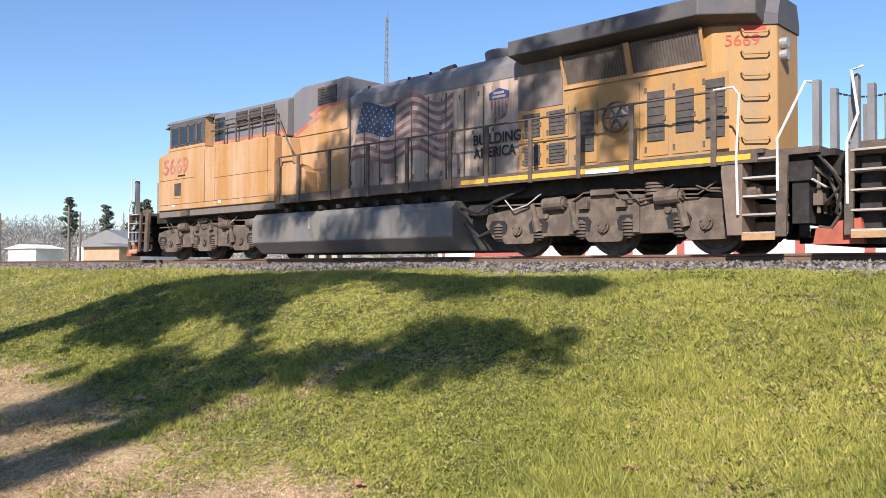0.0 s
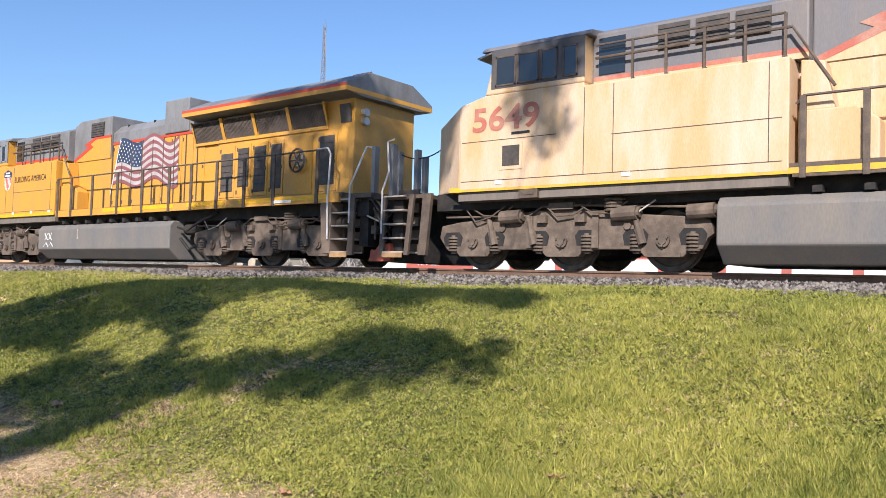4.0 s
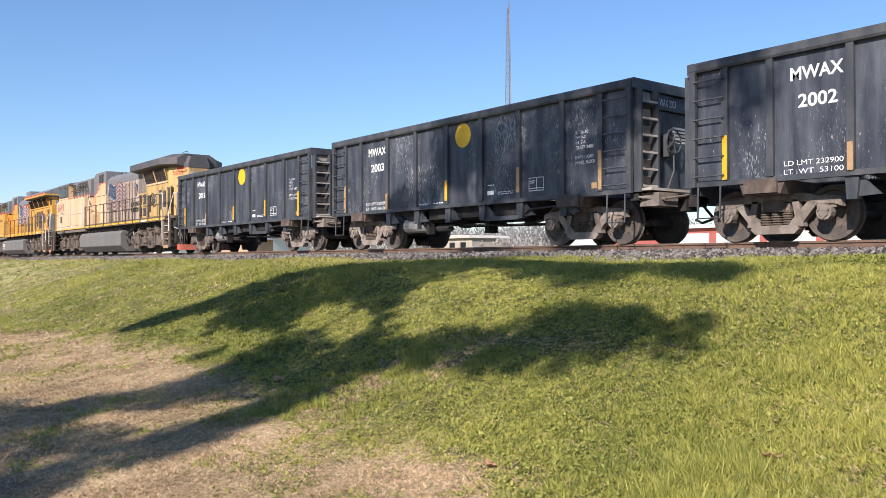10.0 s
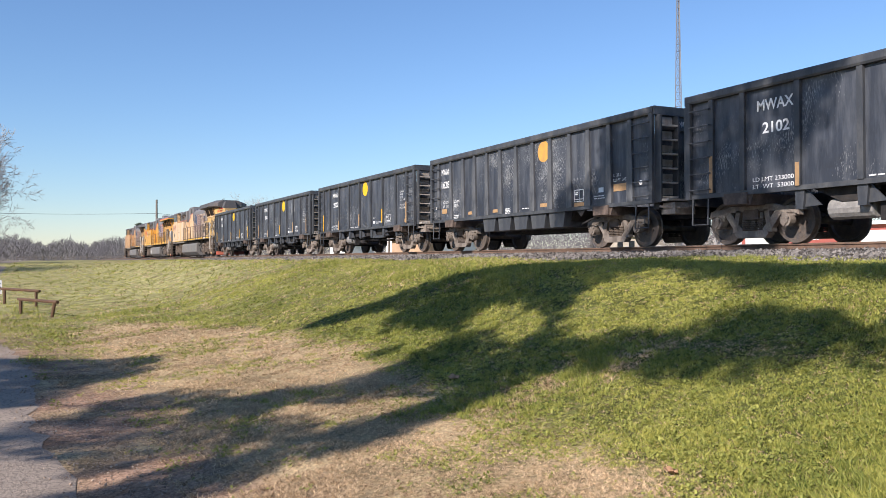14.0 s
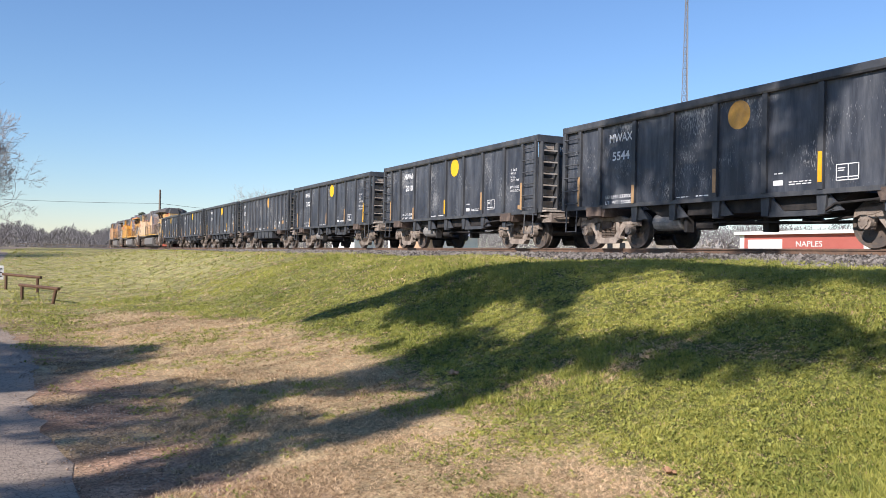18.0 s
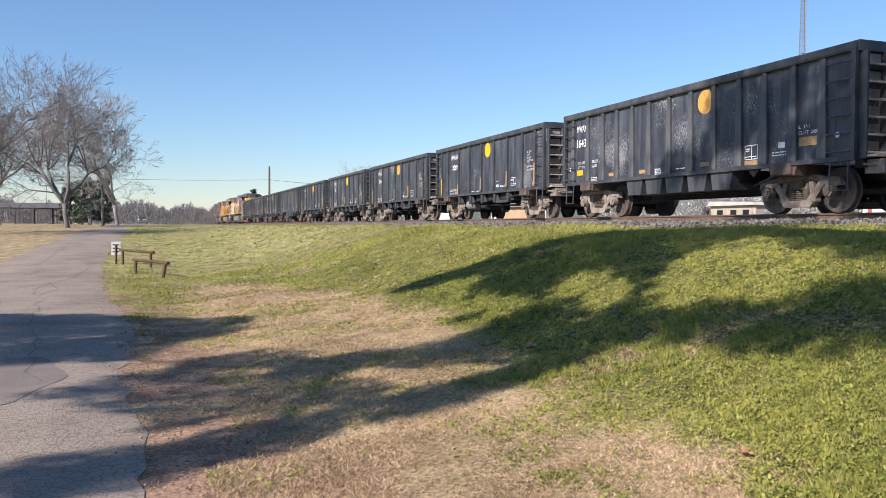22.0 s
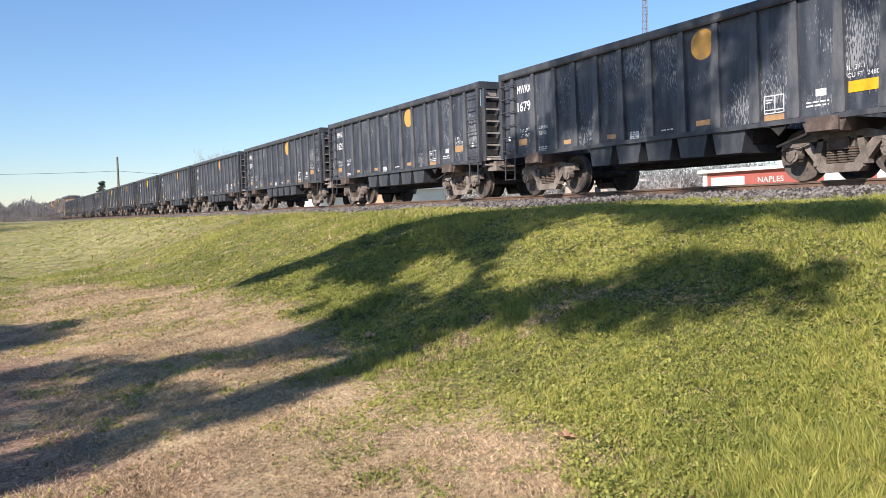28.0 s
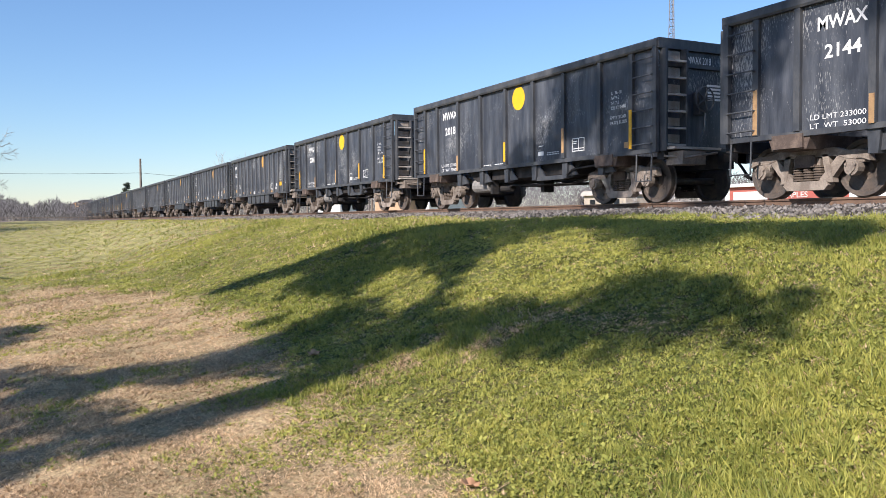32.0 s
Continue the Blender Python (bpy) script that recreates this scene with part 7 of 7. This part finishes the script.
def wire(a, b, sag, r=0.03):
    m = Mesh()
    n = 16
    pts = [Vector(a).lerp(Vector(b), i / n) - Vector((0, 0, sag * 4 * (i / n) * (1 - i / n))) for i in range(n + 1)]
    m.pipe(pts, r, 4)
    tagged(new("overhead_wire", m.data("overhead_wire", DARK)), "thin dark overhead wire strung between poles", "wire")


def small_house(name, label, at, w, d, h, roof_h, wall, roof):
    b = thing(name, label, "building", "distant buildings")
    b.location = at
    part("wall", Mesh().box(-w / 2, w / 2, -d / 2, d / 2, -0.3, h), wall, b)
    part("roof", Mesh().beam([(-d / 2 - 0.4, h - 0.05), (d / 2 + 0.4, h - 0.05), (0, h + roof_h)], -w / 2 - 0.4, w / 2 + 0.4), roof, b)
    part("window", Mesh().box(-w * 0.28, -w * 0.1, -d / 2 - 0.04, -d / 2, h * 0.35, h * 0.75), GLASS, b)
    part("door", Mesh().box(w * 0.1, w * 0.24, -d / 2 - 0.04, -d / 2, 0, h * 0.75), RAILING, b)
    b.rotation_euler = (0, 0, radians(-70))


def pavilion():
    b = thing("picnic_pavilion", "long open picnic pavilion with a low metal roof on posts", "pavilion")
    b.location = (-140, -22.5, 1.1)
    part("roof", Mesh().beam([(-4.5, 2.5), (4.5, 2.5), (0, 3.3)], -10, 10), mat("dark_pavilion_roof", (0.11, 0.105, 0.10), 0.8, dirt=(0.18, 0.16, 0.14), amount=0.3), b)
    for x in np.linspace(-9.5, 9.5, 8):
        for y in (-4, 4):
            part("post", shared("pavpost", lambda: Mesh().box(-0.1, 0.1, -0.1, 0.1, -0.4, 2.52), POLE), POLE, b, at=(x, y, 0))
    part("slab", Mesh().box(-10, 10, -4.4, 4.4, -0.4, 0.06), CONCRETE, b)
    b.rotation_euler = (0, 0, radians(80))


def pipe_barrier(p, q, h, label, tail=0.0):
    """A low brown pipe rail on two legs."""
    b = thing("pipe_barrier", label, "barrier", "pipe barriers")
    p, q = Vector(p), Vector(q)
    b.location = p
    d = q - p
    part("leg", Mesh().tube((0, 0, -0.15), (0, 0, h), 0.048, 8), PIPEBROWN, b)
    part("leg", Mesh().tube((d.x, d.y, d.z - 0.15), (d.x + tail * 0.5, d.y + tail * 0.5, d.z + h), 0.048, 8), PIPEBROWN, b)
    u = d.normalized() * 0.2
    part("bar", Mesh().tube((-u.x, -u.y, h), (d.x + u.x + tail * 0.5, d.y + u.y + tail * 0.5, d.z + h), 0.05, 8), PIPEBROWN, b)
    return b


def little_sign(x, y):
    s = thing("marker_sign", "small white marker sign on a short brown post", "sign")
    s.location = (x, y, ground_z(x, y))
    part("post", Mesh().tube((0, 0, -0.1), (0, 0, 0.75), 0.05, 6), PIPEBROWN, s)
    part("board", Mesh().box(-0.02, 0.02, -0.16, 0.16, 0.35, 0.85), WHITE, s)
    m = Mesh()
    for i in range(3):
        m.box(0.02, 0.026, -0.12, 0.12, 0.45 + 0.13 * i, 0.49 + 0.13 * i)
    part("sign_line", m, BLACK, s)


def pickup():
    """The pale pickup that comes down the lane far off."""
    t = thing("pickup_truck", "pale silver pickup truck driving on the lane", "pickup truck")
    part("body", Mesh().slab([(-2.6, 0.45), (2.6, 0.45), (2.65, 0.8), (2.5, 1.05), (1.2, 1.12), (-2.6, 1.1)], -0.95, 0.95), PALECAR, t, bevel=0.06)
    part("cab", Mesh().slab([(-1.0, 1.1), (1.2, 1.1), (0.6, 1.75), (-0.8, 1.78)], -0.85, 0.85), PALECAR, t, bevel=0.05)
    part("windscreen", Mesh().poly([(1.22, -0.72, 1.15), (1.22, 0.72, 1.15), (0.68, 0.68, 1.7), (0.68, -0.68, 1.7)]), GLASS, t)
    part("grille", Mesh().box(2.62, 2.68, -0.7, 0.7, 0.6, 0.95), BLACKGRILL, t)
    for s in (-1, 1):
        part("headlight", Mesh().box(2.6, 2.69, s * 0.82 - 0.12, s * 0.82 + 0.12, 0.75, 0.95), WHITE, t)
        for x in (-1.6, 1.7):
            part("wheel", Mesh().lathe([(-0.12, 0.05), (-0.12, 0.3), (-0.1, 0.38), (0.1, 0.38), (0.12, 0.3), (0.12, 0.05)], x, s * 0.85, 0.38, 18), TYRE, t)
    return t


def fallen_leaf(x, y, r, turn):
    m = Mesh()
    n = 14
    for i in range(n):
        a = 2 * math.pi * i / n
        rr = r * (0.65 + 0.35 * abs(math.cos(2.5 * a)))
        m.v.append((rr * math.cos(a), rr * 0.8 * math.sin(a), 0.035 + 0.5 * r * math.sin(a * 2) ** 2 * 0.6))
    m.v.append((0, 0, 0.02))
    m.f = [(i, (i + 1) % n, n) for i in range(n)]
    o = new("fallen_leaf", m.data("fallen_leaf", DRYLEAF))
    o.location = (x, y, ground_z(x, y))
    o.rotation_euler = (0.2, 0.1, turn)
    sol = o.modifiers.new("thick", "SOLIDIFY")
    sol.thickness = 0.004
    tagged(o, "large curled brown fallen leaf lying in the grass", "leaf", "fallen leaves")


# ---- putting the place together ----
build_ground()
build_road()
storage_building()
radio_tower()
for i, (px, py, w) in enumerate(((-66, 58, 2.0), (-70, 60, 2.4), (-62, 62, 1.8), (-75, 57, 2.2))):
    limb_tree("bare_shrub", "brown leafless shrub beside the storage building", (px, py, ground_z(px, py) - 0.2), 2.6 + 0.3 * i, 0.0, 60 + i, BARKDARK, 1.1, depth=4, first=0.1, trunk_r=0.05)
utility_pole(-123.6, 16.1, 8.7, "weathered wooden utility pole beyond the track", 0.2, False)
for px, py, ph in ((-76, 31, 5.6), (-74.5, 31.4, 5.0), (-88, 29.2, 5.4), (-130, 62, 9.0), (-80, -4.4, 3.7)):
    utility_pole(px, py, ph, "plain weathered pole standing in the grass", 0.13, False)
wire((-123.6, 16.1, 8.0), (-140, -22, 8.8), 0.4)
wire((-123.6, 16.1, 8.0), (-112, 42, 7.0), 0.5)
small_house("white_shed", "small white shed with a pale roof far across the track", (-124, 46.0, 2.0), 4.5, 5.5, 2.0, 0.6, SIDING, SIDING)
small_house("grey_house", "low house with a grey gabled roof far across the track", (-128, 62, 2.2), 9, 13, 2.6, 2.4, SIDING, ROOFM)
sh = thing("pale_shed", "pale flat-roofed shed in the brush beyond the track", "shed")
sh.location = (-56, 45, ground_z(-56, 45))
part("wall", Mesh().box(-2.8, 2.8, 0, 4, -0.3, 1.85), mat("weathered_beige_wall", (0.44, 0.38, 0.30), 0.85, dirt=(0.30, 0.25, 0.2), amount=0.4, scale=2), sh)
part("roof", Mesh().slab([(-3.0, 1.855), (3.0, 1.855), (2.8, 2.1), (-2.6, 2.25)], -0.3, 4.3), CONCRETE, sh)
for wx in (-1.9, -0.2, 1.3):
    part("window", Mesh().box(wx, wx + 0.7, -0.04, -0.004, 0.8, 1.5), GLASS, sh)
for i, (bx, by) in enumerate(((-52.2, 45), (-50.6, 46.5), (-49, 45.2), (-47.4, 46.2), (-46, 45.4))):
    limb_tree("bare_shrub", "pale sunlit leafless brush beyond the track", (bx, by, ground_z(bx, by) - 0.2), 2.0 + 0.25 * (i % 3), 0.0, 80 + i, BARK, 1.1, depth=4, first=0.1, trunk_r=0.05)
small_house("tan_hut", "low tan brick hut near the track", (-72, 33.2, 1.3), 2.5, 4.2, 1.9, 0.3, TANWALL, ROOFM)
limb_tree("bare_tree", "leafless dark-barked tree with a forked leaning trunk beside the lane", (-74.6, -6.7, 0.9), 15.2, 0.04, 5, BARKDARK, 0.75, first=0.12, trunk_r=0.15, depth=7, up=0.06, leap=1.9)
limb_tree("bare_tree", "leafless pale-barked tree with a wide fan of fine twigs", (-85, -3.4, 1.15), 13.8, 0.02, 9, BARK, 0.8, first=0.13, trunk_r=0.14, depth=7, up=0.06, leap=1.9)
limb_tree("bare_tree", "leafless pale tree standing behind others in the park", (-92, -14.5, 1.1), 13.5, 0.05, 12, BARK, 0.75, depth=7, first=0.18, trunk_r=0.17, up=0.06, leap=1.9)
limb_tree("bare_tree", "leafless tree with spreading limbs near the pavilion", (-66, -11.5, 0.7), 13.0, 0.1, 15, BARKDARK, 0.75, depth=7, first=0.16, trunk_r=0.16, up=0.06, leap=1.9)
limb_tree("bare_tree", "leafless round-topped tree far beyond the track", (-116, 29.4, 1.3), 10.0, 0.0, 18, BARK, 0.8, depth=5, first=0.3, trunk_r=0.14)
for i, (px, py, ph) in enumerate(((-143, 58.6, 11.8), (-141, 64, 10.8), (-139, 68.5, 11.5), (-150, 76, 13), (-189, 21, 8.0), (-112, -7.6, 5.8), (-114, -6.2, 5.9), (-116, -9.0, 5.6), (-118, -10.5, 5.4))):
    pine((px, py, ground_z(px, py)), ph, 40 + i)
sg = thing("shop_sign", "dull tan roadside shop sign with dark lettering on two posts", "sign")
sg.location = (-114.0, 36.7, 2.2)
part("board", Mesh().box(-0.12, 0.12, -1.7, 1.7, 3.95, 5.2), mat("sign_dull_tan", (0.40, 0.37, 0.30), 0.6), sg)
for sy in (-1.2, 1.2):
    part("post", Mesh().box(-0.08, 0.08, sy - 0.08, sy + 0.08, -0.8, 3.95), POLE, sg)
for sz in (4.15, 4.7):
    part("sign_bar", Mesh().box(0.12, 0.13, -1.3, 1.3, sz, sz + 0.3), BLACK, sg)
fence = thing("rail_fence", "long weathered wooden rail fence far off along the lane", "fence")
fa, fb = Vector((-146.0, -2.0, 1.25)), Vector((-143.0, 20.0, 1.25))
for fi in range(25):
    part("post", shared("fencepost", lambda: Mesh().box(-0.07, 0.07, -0.07, 0.07, -0.3, 0.7), POLE), POLE, fence, at=fa.lerp(fb, fi / 24))
for fz in (0.6,):
    part("rail", Mesh().tube(fa + Vector((0, 0, fz)), fb + Vector((0, 0, fz)), 0.05, 4), POLE, fence)
pavilion()
far_woods()
shade_tree()
pipe_barrier((-28.6, -0.55, ground_z(-28.6, -0.55)), (-26.4, 0.25, ground_z(-26.4, 0.25)), 0.45, "low brown pipe barrier with a slanting leg in the grass", 0.2)
pipe_barrier((-33.2, -1.1, ground_z(-33.2, -1.1)), (-31.6, -0.1, ground_z(-31.6, -0.1)), 0.55, "low brown pipe barrier beside a small white sign")
little_sign(-33.4, -1.35)
fallen_leaf(-7.63, 3.68, 0.075, 0.4)
fallen_leaf(-3.92, 3.28, 0.06, 1.9)
fallen_leaf(-2.44, 4.12, 0.07, 2.7)

ENGINES = [(locomotive("5669", "old"), -40.47), (locomotive("2594", "new"), -18.16), (locomotive("5649", "old"), 4.13)]
CONSIST = [("A", "2015", "232900", "53100", 1, 25.84), ("A", "2003", "232900", "53100", 1, 38.47), ("A", "2002", "232900", "53100", 1, 51.06), ("B", "1628", "235200", "50800", 0, 63.71),
           ("A", "2102", "233000", "53000", 1, 76.44), ("A", "2010", "232900", "53100", 1, 89.23), ("A", "5544", "233000", "53000", 0, 101.82), ("A", "2069", "233100", "52900", 1, 114.46),
           ("B", "1643", "235200", "50800", 0, 127.14), ("B", "1615", "235200", "50800", 0, 140.0), ("B", "3304", "235400", "50600", 0, 152.93), ("B", "1629", "235200", "50800", 0, 165.6),
           ("B", "1679", "234900", "51100", 0, 178.34), ("A", "2086", "233000", "53000", 1, 191.33), ("A", "2018", "233000", "53000", 1, 204.34), ("A", "2144", "233000", "53000", 1, 217.34)]
WAGONS = [(wagon(k, n, l, w, d, 100 + i), o) for i, (k, n, l, w, d, o) in enumerate(CONSIST)]
TRUCK_FAR = pickup()
build_track()
build_grass()

# how far the train has come, metre by second
RUN = [(0.0, 15.31), (1.0, 7.7), (2.0, 0.14), (3.0, -7.37), (5.5, -26.09), (6.5, -33.55), (7.5, -41.0), (8.5, -48.5), (9.5, -56.04), (10.5, -63.57), (11.5, -71.06), (12.5, -78.55), (13.5, -86.08), (14.5, -93.63), (17.0, -112.5), (18.0, -120.06), (19.0, -127.68), (20.0, -135.39), (21.0, -143.11), (22.0, -150.79), (23.0, -158.49), (24.0, -166.19), (25.0, -173.89), (27.5, -193.17), (28.5, -200.9), (29.5, -208.71), (30.5, -216.59), (31.5, -224.5), (32.0, -228.46)]


def train_at(t):
    return float(np.interp(t, [a for a, _ in RUN], [b for _, b in RUN]))


def motions():
    for ob, off in ENGINES + WAGONS:
        walk(ob, [(t, pose(off + s, TRACK_Y, RAIL_Z)) for t, s in RUN])
    for ob, x, r in WHEELSETS:
        walk(ob, [(k / 15, pose(x, 0, r, 0, math.degrees(train_at(k / 15) / r))) for k in range(0, 481)])
    walk(TRUCK_FAR, [(t, pose(x, road_mid(x) - 1.0, rise(x) + 0.04)) for t, x in ((0.0, -250.0), (20.0, -197.0), (23.0, -182.0), (25.5, -170.0), (32.0, -140.0))])


motions()
